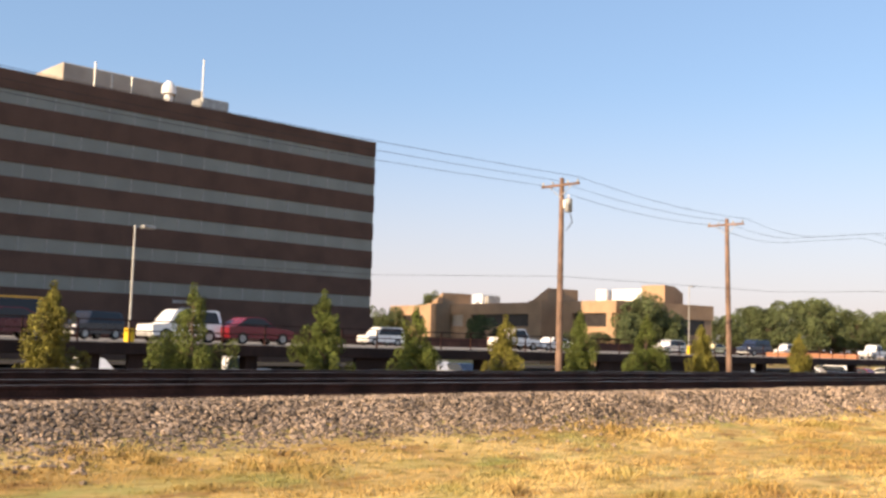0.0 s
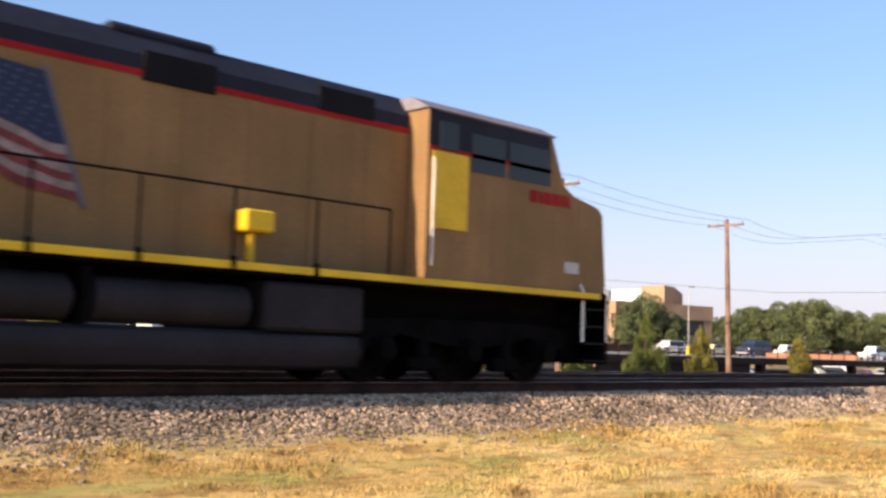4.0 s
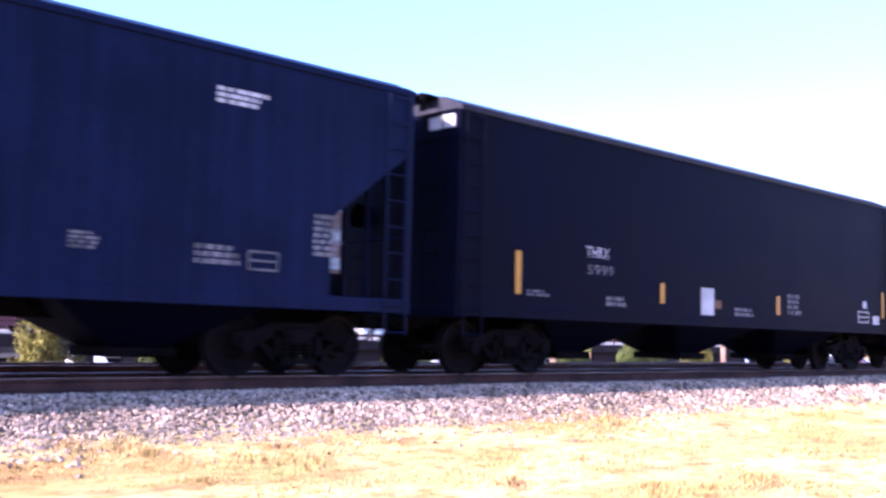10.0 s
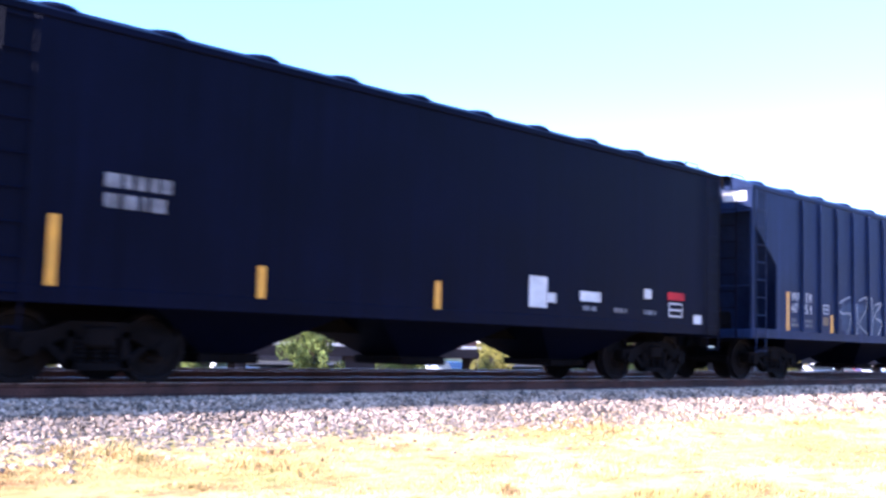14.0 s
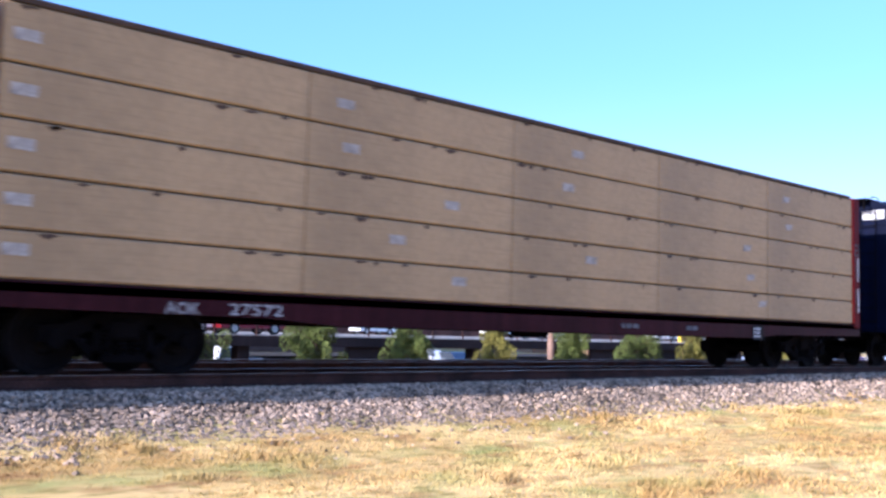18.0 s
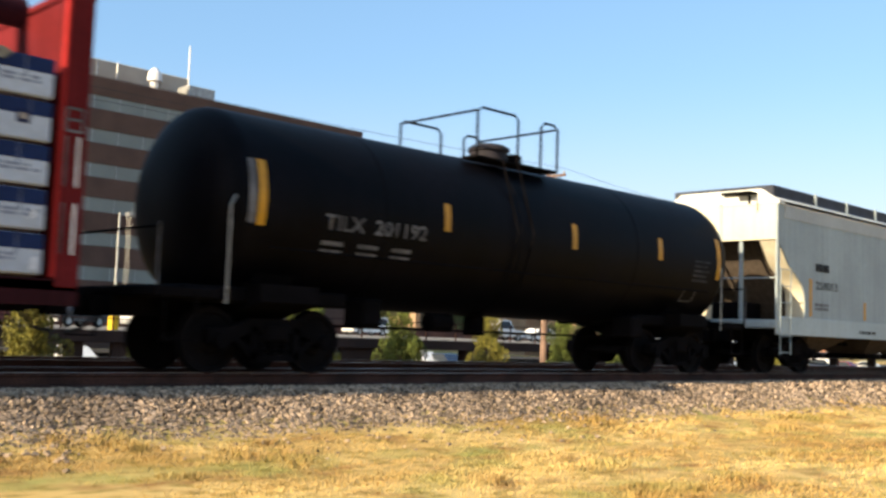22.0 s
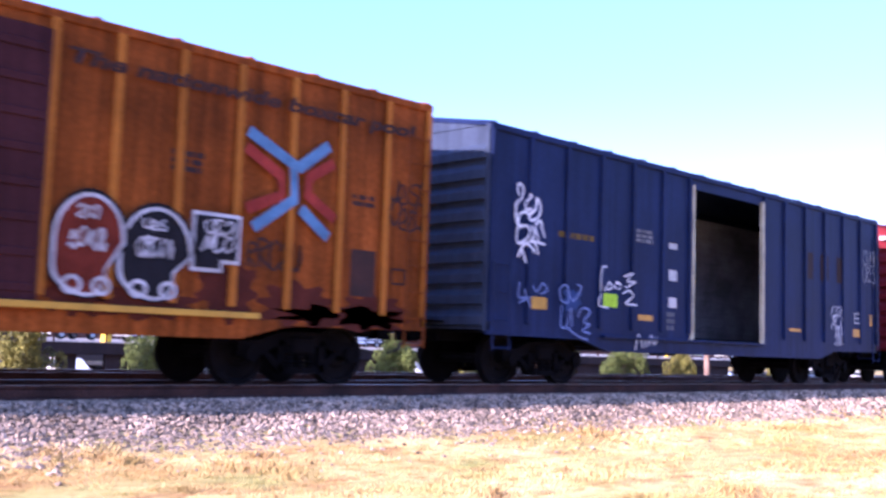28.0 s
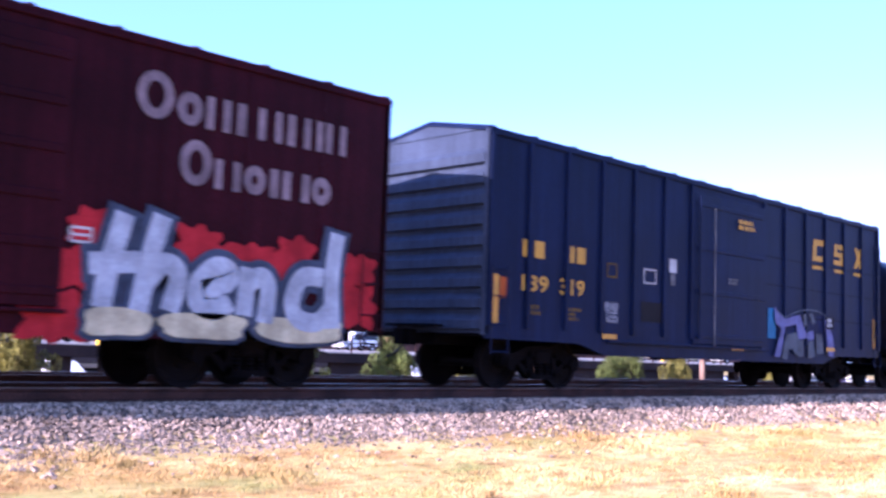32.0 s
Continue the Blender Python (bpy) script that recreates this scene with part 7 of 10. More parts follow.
def scribble(parent, x0, x1, z0, z1, y, mt, seed, strokes=6, w=0.035, label="sprayed handwritten tag"):
    """A quick tag: a row or rows of looping strokes, each a hand-sized letter that leans and overlaps the next."""
    rng = random.Random(seed)
    m = Mesh()
    lines = 1 if (z1 - z0) < 0.8 * (x1 - x0) else 2 if (z1 - z0) < 1.3 * (x1 - x0) else 3
    lh, k = (z1 - z0) / lines, 0
    for row in range(lines):
        n = max(3, int(round(1.15 * strokes / lines ** 0.5)))
        cw, base = (x1 - x0) / n, z1 - (row + 1) * lh
        for i in range(n):
            g = rng.choice(GLYPHS)
            sx, sz, lean = cw * rng.uniform(1.0, 1.5), lh * rng.uniform(0.75, 1.2), rng.uniform(0.0, 0.2)
            ox, oz = x0 + i * cw + rng.uniform(-0.1, 0.1) * cw, base + rng.uniform(0, 0.15) * lh
            pts = [(min(x1, max(x0, ox + a * sx + lean * b * sz)), min(z1, max(z0, oz + b * sz))) for a, b in g]
            ribbon(m, smooth_line(pts), w * rng.uniform(0.8, 1.1), y - 0.0006 * (k % 5))
            k += 1
    return tagged(part("tag", m, mt, parent, label), label, "", "", "stuff")


def sprayed(parent, lines, w, y, mt, label="sprayed handwritten tag"):
    """A tag of freehand lines, each a smooth stroke."""
    m = Mesh()
    for i, pts in enumerate(lines):
        ribbon(m, smooth_line(list(pts)), w, y - 0.0006 * (i % 5))
    return tagged(part("tag", m, mt, parent, label), label, "", "", "stuff")


def letter_shapes(parent, shapes, y, mt, label):
    """Broad painted letter strokes, each a flat shape."""
    for i, poly in enumerate(shapes):
        part("graffiti", Mesh().prism(list(poly), y - 0.001 * i, y - 0.001 * i + 0.003, "y"), mt, parent, label)


def throwup(parent, x0, x1, z0, z1, n, y, fill, line, seed, glow=None, label="bubble graffiti letter"):
    """Swollen overlapping letters, each with a dark outline and a slit or two."""
    rng = random.Random(seed)
    cw = (x1 - x0) / n
    for i in range(n):
        a, b = x0 + i * cw - 0.16 * cw, x0 + (i + 1) * cw + 0.16 * cw
        lo, hi = z0 + rng.uniform(0, 0.08) * (z1 - z0), z1 - rng.uniform(0, 0.1) * (z1 - z0)
        if glow:
            cloud(parent, a - 0.09, b + 0.09, lo - 0.09, hi + 0.09, y - 0.0012 * i, glow, seed + i, 4, 0.14, name="graffiti_glow", square=0.45)
        cloud(parent, a - 0.03, b + 0.03, lo - 0.03, hi + 0.03, y - 0.012 - 0.0036 * i, line, seed + i, 4, 0.14, name="graffiti_edge", square=0.45)
        cloud(parent, a, b, lo, hi, y - 0.0132 - 0.0036 * i, fill, seed + i, 4, 0.14, label, "graffiti", 0.45)
        m = Mesh()
        for k in range(2):
            g = rng.choice(((.5, .15, .45, .5), (.3, .5, .75, .55), (.5, .55, .5, .88), (.35, .3, .5, .3)))
            ribbon(m, [(a + (b - a) * g[0], lo + (hi - lo) * g[1]), (a + (b - a) * g[2], lo + (hi - lo) * g[3])], 0.05, y - 0.0144 - 0.0036 * i - 0.0004 * k)
        part("graffiti_slit", m, line, parent)


def brush(parent, strokes, w, fill, edge, rim, y, label="", k0=0):
    """Fat hand-drawn letters: every stroke has a wide dark rim with a lighter fill over it."""
    for k, st in enumerate(strokes):
        line = smooth_line(list(st))
        m = Mesh()
        ribbon(m, [(2 * line[0][0] - line[1][0], 2 * line[0][1] - line[1][1])] + line + [(2 * line[-1][0] - line[-2][0], 2 * line[-1][1] - line[-2][1])], w + 2 * rim, y - 0.0015 * k)
        part("graffiti_edge", m, edge, parent)
    for k, st in enumerate(strokes):
        m = Mesh()
        ribbon(m, smooth_line(list(st)), w, y - 0.02 - 0.0015 * k)
        part("graffiti", m, fill, parent, label)


def cloud(parent, x0, x1, z0, z1, y, mt, seed, bumps=14, spike=0.12, label="", name="spray_fill", square=0.72):
    """A sprayed patch with an uneven, lobed or spiky outline."""
    rng = random.Random(seed)
    n = bumps * 4
    ph = [rng.uniform(0, 6.28) for _ in range(4)]
    vs = []
    for i in range(n):
        a = 2 * math.pi * i / n
        ca, sa = math.cos(a), math.sin(a)
        k = 1 / max(abs(ca), abs(sa)) ** square
        r = k * (1 - spike * (0.5 + 0.5 * math.sin(bumps * a + ph[0])) + 0.05 * math.sin(3 * a + ph[1])) * rng.uniform(1 - spike * 0.3, 1)
        vs.append(((x0 + x1) / 2 + ca * r * (x1 - x0) / 2, y, (z0 + z1) / 2 + sa * r * (z1 - z0) / 2))
    return part(name, Mesh().add(vs + [((x0 + x1) / 2, y, (z0 + z1) / 2)], [(i, (i + 1) % n, n) for i in range(n)]), mt, parent, label)


WILD = (((.0, .05), (.15, .98)), ((.0, .95), (.8, .85), (.75, .3), (.1, .1))), (((.1, .95), (.95, 1.0)), ((.65, .95), (.55, .1), (.05, .25))), (((.95, .92), (.15, .85), (.1, .55), (.8, .45), (.7, .05), (.0, .1)),), \
    (((.9, .95), (.1, .9)), ((.15, .95), (.1, .05), (.9, .02)), ((.1, .5), (.75, .52))), (((.1, 1.0), (.05, .0)), ((.85, 1.0), (.9, .0)), ((.05, .48), (.9, .55))), (((.0, .98), (1.0, .9)), ((.5, .95), (.45, .0)))


def wild(parent, x0, x1, z0, z1, y, low, high, edge, w=0.2, rim=0.05, split=0.55, label="angular graffiti letter, ochre above and cream below"):
    """Interlocked angular letters with a dark rim, one colour below and another above."""
    cw, k = (x1 - x0) / len(WILD), 0
    for i, letter in enumerate(WILD):
        for st in letter:
            pts = [(x0 + cw * (i + 1.45 * a + 0.3 * b - 0.25), z0 + (z1 - z0) * (b - 0.14 * a) + 0.1 * (i % 2)) for a, b in st]
            line = smooth_line(pts, 3)
            cut = z0 + (z1 - z0) * (split + 0.03 * (i % 3))
            m = Mesh()
            ribbon(m, line, w + 2 * rim, y - 0.0012 * k)
            part("graffiti_edge", m, edge, parent)
            for keep, mt in ((lambda z: z <= cut, low), (lambda z: z > cut, high)):
                run_pts = []
                for p in line + [None]:
                    if p is not None and keep(p[1]):
                        run_pts.append(p)
                    else:
                        if len(run_pts) > 1:
                            m = Mesh()
                            ribbon(m, run_pts, w, y - 0.0012 * k - 0.0006)
                            part("graffiti", m, mt, parent, label)
                        run_pts = []
            k += 1


def drips(parent, x0, x1, z, y, mt, seed, n=8):
    """Thin runs of paint below a piece."""
    rng = random.Random(seed)
    m = Mesh()
    for i in range(n):
        x, h = rng.uniform(x0, x1), rng.uniform(0.1, 0.35)
        ribbon(m, [(x, z + 0.1), (x, z - h)], rng.uniform(0.02, 0.05), y)
    part("paint_drip", m, mt, parent)


def reflectors(ob, y, rows, mt=None):
    for x, z0, z1 in rows:
        plate(ob, "reflector", x - 0.065, x + 0.065, z0, z1, mt or REFLECT, y, "yellow reflector strip")


# first boxcar
ob, u, L, y = B1
y -= 0.012
yd = y - 0.055
cloud(ob, -6.3, -1.7, 0.62, 1.95, y, SORANGE, 3, 9, 0.06, "peach sprayed background")
brush(ob, (((-5.66, 1.66), (-5.86, 0.7)), ((-4.95, 1.67), (-5.68, 1.15), (-5.17, 0.62)), ((-4.85, 1.9), (-4.72, 0.76))), 0.2, SDARKBLUE, WHITES, 0.06, y - 0.018, "dark blue graffiti letter with a white edge")
brush(ob, (((-4.63, 1.62), (-4.19, 1.25), (-3.68, 0.87)), ((-4.02, 1.73), (-3.83, 1.32), (-3.67, 0.92)), ((-3.5, 1.76), (-2.7, 1.61)), ((-2.79, 1.55), (-3.47, 1.22), (-3.59, 1.04)), ((-3.6, 0.9), (-3.12, 0.89), (-2.54, 1.01), (-2.53, 1.22), (-3.09, 1.18)), ((-2.86, 1.52), (-2.83, 1.35)), ((-2.71, 0.87), (-2.66, 0.74)),), 0.31, SRED, WHITES, 0.05, y - 0.024, "red graffiti letter with a white edge")
cloud(ob, -1.42, 1.52, 0.98, 2.12, yd, SDARKBLUE, 5, 14, 0.12, "dark blue sprayed shadow")
brush(ob, (((-1.2, 1.88), (-1.07, 1.13)), ((-0.78, 1.92), (-1.07, 1.55)), ((-0.99, 1.51), (-0.67, 1.11)), ((-0.22, 1.87), (-0.14, 1.15)), ((-0.4, 1.58), (0.01, 1.62)), ((0.17, 1.77), (0.25, 1.16)), ((0.27, 1.73), (0.57, 1.74), (0.72, 1.18)), ((1.23, 1.82), (0.9, 1.64), (0.92, 1.26), (1.28, 1.2)), ((1.02, 1.49), (1.31, 1.5)),), 0.36, WHITES, SDARKBLUE, 0.025, yd - 0.004, "white block graffiti letter with thin dark lines")
throwup(ob, 1.95, 4.62, 1.02, 2.12, 4, y, SILVER, SDARKBLUE, 7, PINK, "grey bubble graffiti letter with a pink edge")
scribble(ob, 5.1, 5.9, 0.75, 1.4, y, SPURPLE, 9, 4, 0.03)
scribble(ob, 5.1, 5.8, 1.75, 2.1, y, SPURPLE, 10, 4, 0.04)
scribble(ob, 6.2, 7.0, 0.9, 1.95, y, SPURPLE, 11, 6, 0.035)
frame_mark(ob, 5.45, 5.95, 1.45, 1.72, MARK, y)
scribble(ob, -7.25, -6.2, 2.75, 3.2, y, SILVER, 12, 5, 0.018)
scribble(ob, -7.2, -6.3, 2.3, 2.8, y - 0.004, SILVER, 13, 5, 0.018)
lettering(ob, "EE", -6.74, 2.02, 0.21, MARK, y, 0.3)
lettering(ob, "11", -6.7, 1.66, 0.21, MARK, y, 0.2)
lettering(ob, "C", -5.6, 2.08, 0.18, MARK, y)
lettering(ob, "66", -5.66, 1.63, 0.22, MARK, y - 0.012, 0.4)
bars(ob, -6.75, 1.2, 0.4, 0.25, 2, MARKDIM, y)
cloud(ob, -7.7, -6.5, 0.9, 1.5, y + 0.002, SDARKBLUE, 14, 8, 0.1)
scribble(ob, -7.2, -5.9, 0.95, 1.2, y - 0.004, PALEBLUE, 15, 5, 0.05)
for x0, x1 in ((-7.14, -6.6), (3.85, 4.35), (6.62, 7.2), (0.95, 1.5), (-1.4, -0.9)):
    plate(ob, "reflector", x0, x1, 0.67, 0.82, REFLECT, y - 0.002, "yellow reflector patch")
part("lock_bar", Mesh().tube([(-1.66, yd - 0.03, 0.95), (-1.66, yd - 0.03, 4.2)], 0.035, 6), RED_BRIGHT, ob)
plate(ob, "placard", -1.2, -0.9, 2.72, 2.85, MARK, yd)
bars(ob, -0.4, 3.0, 0.7, 0.3, 2, MARKDIM, yd)

# gondola: silver piece, number, stakes and its load
ob, u, L, y = G1
y -= 0.008
for k, pts in enumerate((((-3.17, 2.18), (-2.85, 2.12), (-2.81, 1.59), (-2.74, 1.35), (-2.91, 1.26), (-3.0, 1.01), (-2.92, 0.81), (-2.92, 0.57), (-3.48, 0.56), (-3.49, 0.99), (-3.65, 1.03), (-3.73, 1.42), (-3.35, 1.46), (-3.19, 1.73)), ((-2.74, 2.11), (-2.08, 2.19), (-2.16, 1.51), (-1.89, 1.51), (-1.64, 1.71), (-1.48, 1.62), (-1.42, 0.53), (-1.83, 0.54), (-2.0, 0.79), (-2.36, 0.8), (-2.37, 0.54), (-2.9, 0.55), (-2.9, 0.81), (-2.75, 1.02), (-2.72, 1.35)), ((-1.4, 2.15), (-1.09, 2.07), (-1.02, 1.96), (-0.4, 2.05), (-0.37, 1.33), (-0.8, 1.26), (-0.99, 0.99), (-0.91, 0.77), (-0.73, 1.02), (-0.45, 0.99), (-0.37, 0.56), (-1.4, 0.53), (-1.39, 1.2), (-1.24, 1.29), (-1.37, 1.59)),)):
    cx, cz = sum(a for a, b in pts) / len(pts), sum(b for a, b in pts) / len(pts)
    for dy, g, mt in ((0.0, 1.035, SILVER), (0.016, 1.0, spray("dull_silver", (0.055, 0.072, 0.078)))):
        part("graffiti" if dy else "graffiti_edge", Mesh().add([(cx + (a - cx) * g, y - dy - 0.002 * k, max(0.53, cz + (b - cz) * g)) for a, b in pts], [tuple(range(len(pts)))]), mt, ob, "large silver-grey graffiti letter" if dy else "")
cloud(ob, -3.4, -2.85, 0.56, 0.86, y - 0.05, spray("mid_blue", (0.035, 0.085, 0.22)), 22, 8, 0.2)
for i, (x0, x1, z0, z1) in enumerate(((-3.02, -2.82, 0.85, 1.3), (-1.9, -1.74, 0.88, 1.08))):
    cloud(ob, x0, x1, z0, z1, y - 0.055, GONRED, 24 + i, 4, 0.2, name="graffiti_gap")
lettering(ob, "CR", -6.1, 2.08, 0.16, MARKDIM, y + 0.09, 0.36)
lettering(ob, "582174", -6.42, 1.68, 0.2, MARK, y + 0.09, 1.1)
for i, (x, z) in enumerate(((-5.3, 1.0), (-4.2, 0.9), (1.0, 1.1), (2.2, 1.2), (3.4, 1.0), (5.6, 0.9))):
    cloud(ob, x, x + 0.3, z, z + 0.25, y + 0.05, PALEBLUE, 30 + i, 5, 0.3)
STAKE = mat("new_timber_stake", (0.55, 0.33, 0.12), 0.8, 0, 0.2, 3, 40, 0.2)
for i, (xa, xb) in enumerate(((-3.81, -3.44), (-1.68, -1.73), (0.37, -0.01), (2.67, 3.15))):
    part("timber_stake", Mesh().tube([(xa, -1.56, 2.28), (xa, -1.56, 2.5), (xb, -1.42, 3.78)], 0.05, 4), STAKE, ob, "pale timber side stake")
    part("timber_stake", Mesh().tube([(xa - 0.2, 1.56, 1.9), (xa - 0.2, 1.56, 2.5), (xa - 0.2, 1.45, 3.7)], 0.05, 4), STAKE, ob, "pale timber side stake")
    part("tie_wire", Mesh().tube([(xb, -1.42, 3.55), (xa - 0.2, 1.45, 3.45)], 0.02, 4), STEEL, ob)
part("timber_stake", Mesh().tube([(-5.6, 1.5, 1.9), (-5.6, 1.45, 3.6)], 0.05, 4), STAKE, ob, "pale timber side stake")
PIPE = mat("coated_steel_pipe", (0.018, 0.016, 0.018), 0.5, 0.1, 0.3, 1, 20, 0.03)
PIPE_ME = Mesh()
ring = [(0.30, -4.5), (0.35, -4.5), (0.35, 4.5), (0.30, 4.5), (0.30, -4.5)]
PIPE_ME.lathe([(-4.5, 0.29), (-4.5, 0.35), (4.5, 0.35), (4.5, 0.29)], 22, "x")
PIPE_ME.f = PIPE_ME.f[:-2]
PIPE_ME.add([(a, 0.29 * math.cos(2 * math.pi * k / 22), 0.29 * math.sin(2 * math.pi * k / 22)) for a in (-4.5, 4.5) for k in range(22)], [(k, (k + 1) % 22, 22 + (k + 1) % 22, 22 + k) for k in range(22)])
pipe_data = PIPE_ME.data("pipe", PIPE, True)
RIM = mat("bare_pipe_end", (0.32, 0.30, 0.29), 0.6, 0.3, 0.2)
rim_data = Mesh().lathe([(-4.506, 0.29), (-4.506, 0.352), (-4.49, 0.352)], 22, "x")
rim_data.f = rim_data.f[:-2]
rim_data = rim_data.data("pipe_rim", RIM)
for row, (z, ylist) in enumerate(((1.42, (-1.08, -0.36, 0.36, 1.08)), (2.12, (-1.08, -0.36, 0.36, 1.08)), (2.82, (-1.08, -0.36, 0.95)))):
    for yy in ylist:
        pp = rolls(thing("steel_pipe", "long black steel pipe with a bare rim", "pipe", "pipes in the gondola"), u - 0.45 + random.uniform(-0.15, 0.15), yy, z)
        part("pipe_wall", pipe_data, None, pp)
        part("pipe_rim", rim_data, None, pp)

# hoppers
ob, u, L, y = H1
lettering(ob, "THRX", -4.9, 2.13, 0.2, MARK, y - 0.004, 0.68)
lettering(ob, "5999", -4.86, 1.82, 0.18, MARKDIM, y - 0.004, 0.78)
plate(ob, "placard", -1.11, -0.63, 1.2, 1.76, MARK, y - 0.004, "white rectangular placard")
plate(ob, "placard", -0.6, -0.35, 1.35, 1.52, mat("brown_board", (0.16, 0.09, 0.04), 0.8), y - 0.004)
reflectors(ob, y - 0.004, ((-6.73, 1.38, 2.11), (-2.5, 1.38, 1.78), (2.07, 1.3, 1.72), (7.6, 1.38, 2.05)))
frame_mark(ob, 6.14, 6.76, 1.23, 1.52, MARK, y - 0.004)
plate(ob, "placard", 6.42, 6.62, 1.6, 1.78, MARK, y - 0.004)
plate(ob, "placard", 7.0, 7.35, 1.2, 1.42, MARK, y - 0.004)
bars(ob, -6.5, 1.35, 0.6, 0.12, 2, MARKDIM, y - 0.004)
bars(ob, -4.3, 1.25, 0.7, 0.2, 2, MARKDIM, y - 0.004)
bars(ob, 2.5, 1.3, 0.7, 0.5, 4, MARKDIM, y - 0.004)
bars(ob, 0.2, 1.2, 0.9, 0.2, 2, MARKDIM, y - 0.004)

ob, u, L, y = H2
lettering(ob, "SRCX", -4.75, 2.55, 0.24, MARK, y - 0.004, 0.88, bold=0.02)
lettering(ob, "3070", -4.65, 2.11, 0.24, MARK, y - 0.004, 0.78, bold=0.02)
frame_mark(ob, -3.12, -2.88, 2.24, 2.53, MARKDIM, y - 0.004)
for x, z, w, h, n in ((-2.25, 1.56, 0.42, 0.2, 3), (-1.2, 1.54, 0.85, 0.16, 3), (0.92, 1.53, 0.34, 0.48, 6), (2.24, 1.56, 0.4, 0.22, 4), (3.9, 1.48, 0.7, 0.28, 3), (5.78, 1.7, 0.5, 0.62, 7), (-4.7, 1.55, 0.8, 0.3, 2), (4.14, 3.62, 0.9, 0.24, 3), (-6.4, 1.35, 1.4, 0.1, 1)):
    bars(ob, x, z, w, h, n, MARK if z > 3 else MARKDIM, y - 0.004)
plate(ob, "stencil_panel", -0.97, -0.41, 1.80, 1.97, MARKDIM, y - 0.004)
frame_mark(ob, 4.7, 5.2, 1.45, 1.72, MARKDIM, y - 0.004)


def witx(car, a, b, xa, xb, z, big=True):
    ob, u, L, y = car
    yy = y - 0.004
    lettering(ob, "WI", xa, z, 0.21, MARK, yy, 0.38)
    lettering(ob, "TX", xb, z, 0.21, MARK, yy, 0.38)
    lettering(ob, a, xa, z - 0.28, 0.22, MARK, yy, 0.34)
    lettering(ob, b, xb, z - 0.28, 0.22, MARK, yy, 0.34)
    bars(ob, xa, z - 0.62, 0.38, 0.22, 2, MARKDIM, yy)
    bars(ob, xb, z - 0.62, 0.5, 0.22, 2, MARKDIM, yy)


witx(H3, "58", "21", -5.19, -4.52, 1.84)
ob, u, L, y = H3
reflectors(ob, y - 0.004, ((-6.93, 1.1, 1.99), (-3.85, 1.1, 1.55), (-1.45, 1.1, 1.52), (0.9, 1.1, 1.5), (4.3, 1.1, 1.5), (6.75, 1.1, 2.0)))
plate(ob, "placard", 1.5, 1.99, 1.27, 1.86, MARK, y - 0.004, "white rectangular placard")
plate(ob, "placard", 2.16, 2.42, 1.36, 1.57, GOLD, y - 0.004, "yellow square label")
for x, w in ((-6.36, 0.65), (-2.18, 0.6), (1.5, 0.6), (4.5, 0.5), (5.3, 0.5)):
    bars(ob, x, 1.1, w, 0.16, 2, MARKDIM, y - 0.004)
plate(ob, "placard", 6.3, 6.5, 1.5, 1.75, MARK, y - 0.004)
plate(ob, "placard", 6.3, 6.55, 1.15, 1.35, PALEBLUE, y - 0.004)
frame_mark(ob, -3.95, -3.72, 1.62, 1.86, MARKDIM, y - 0.006)

witx(H4, "47", "51", -5.95, -5.28, 1.86)
ob, u, L, y = H4
reflectors(ob, y - 0.004, ((-6.11, 1.13, 2.06), (-3.88, 1.14, 1.60), (0.56, 1.15, 1.60), (3.46, 1.16, 1.62), (6.3, 1.16, 2.07)))
frame_mark(ob, -4.31, -4.05, 1.61, 1.84, MARK, y - 0.004)
plate(ob, "placard", -4.35, -4.05, 1.34, 1.54, mat("tan_label", (0.16, 0.11, 0.06), 0.8), y - 0.004)
GHOST = spray("thin_white", (0.045, 0.062, 0.105))
for i, (x0, x1) in enumerate(((-3.46, -2.65), (-2.6, -1.85), (-1.8, -0.95), (-0.9, -0.1))):
    cloud(ob, x0, x1, 1.12, 2.02, y - 0.002, GHOST, 40 + i, 7, 0.25, "faint sprayed ghost letters")
for lines, w, mt in (((((-2.84, 2.11), (-3.43, 1.93), (-3.36, 1.68), (-2.82, 1.65), (-2.99, 1.17), (-3.19, 1.05)), ((-2.5, 1.94), (-2.44, 1.56), (-2.49, 1.06)), ((-2.33, 2.04), (-1.89, 2.13), (-1.96, 1.8), (-2.31, 1.43), (-1.78, 1.16)), ((-1.6, 2.16), (-1.53, 1.66), (-1.62, 1.1)), ((-1.43, 1.95), (-0.99, 2.02), (-1.42, 1.67), (-0.97, 1.5), (-1.32, 1.09)), ((-0.61, 2.04), (-0.2, 2.04), (-0.28, 1.74), (-0.65, 1.52), (-0.08, 1.19)),), 0.05, SILVER), ((((2.11, 1.65), (3.03, 1.88)), ((2.65, 1.78), (2.37, 1.03)), ((3.03, 1.69), (2.85, 1.09)), ((3.35, 1.06), (3.22, 1.82), (3.73, 1.75), (3.42, 1.46), (3.86, 1.08)), ((4.06, 1.13), (4.13, 1.78), (4.63, 1.85), (4.3, 1.5), (4.68, 1.11)), ((4.85, 1.74), (5.2, 1.67)),), 0.04, WHITES)):
    m = Mesh()
    for k, st in enumerate(lines):
        ribbon(m, smooth_line(list(st)), w, y - 0.006 - 0.001 * k)
    tagged(part("tag", m, mt, ob, "thin sprayed letter outlines"), kind="stuff")
plate(ob, "placard", 6.6, 6.9, 1.15, 1.35, MARK, y - 0.004)
frame_mark(ob, 5.7, 6.0, 1.15, 1.4, MARKDIM, y - 0.004)

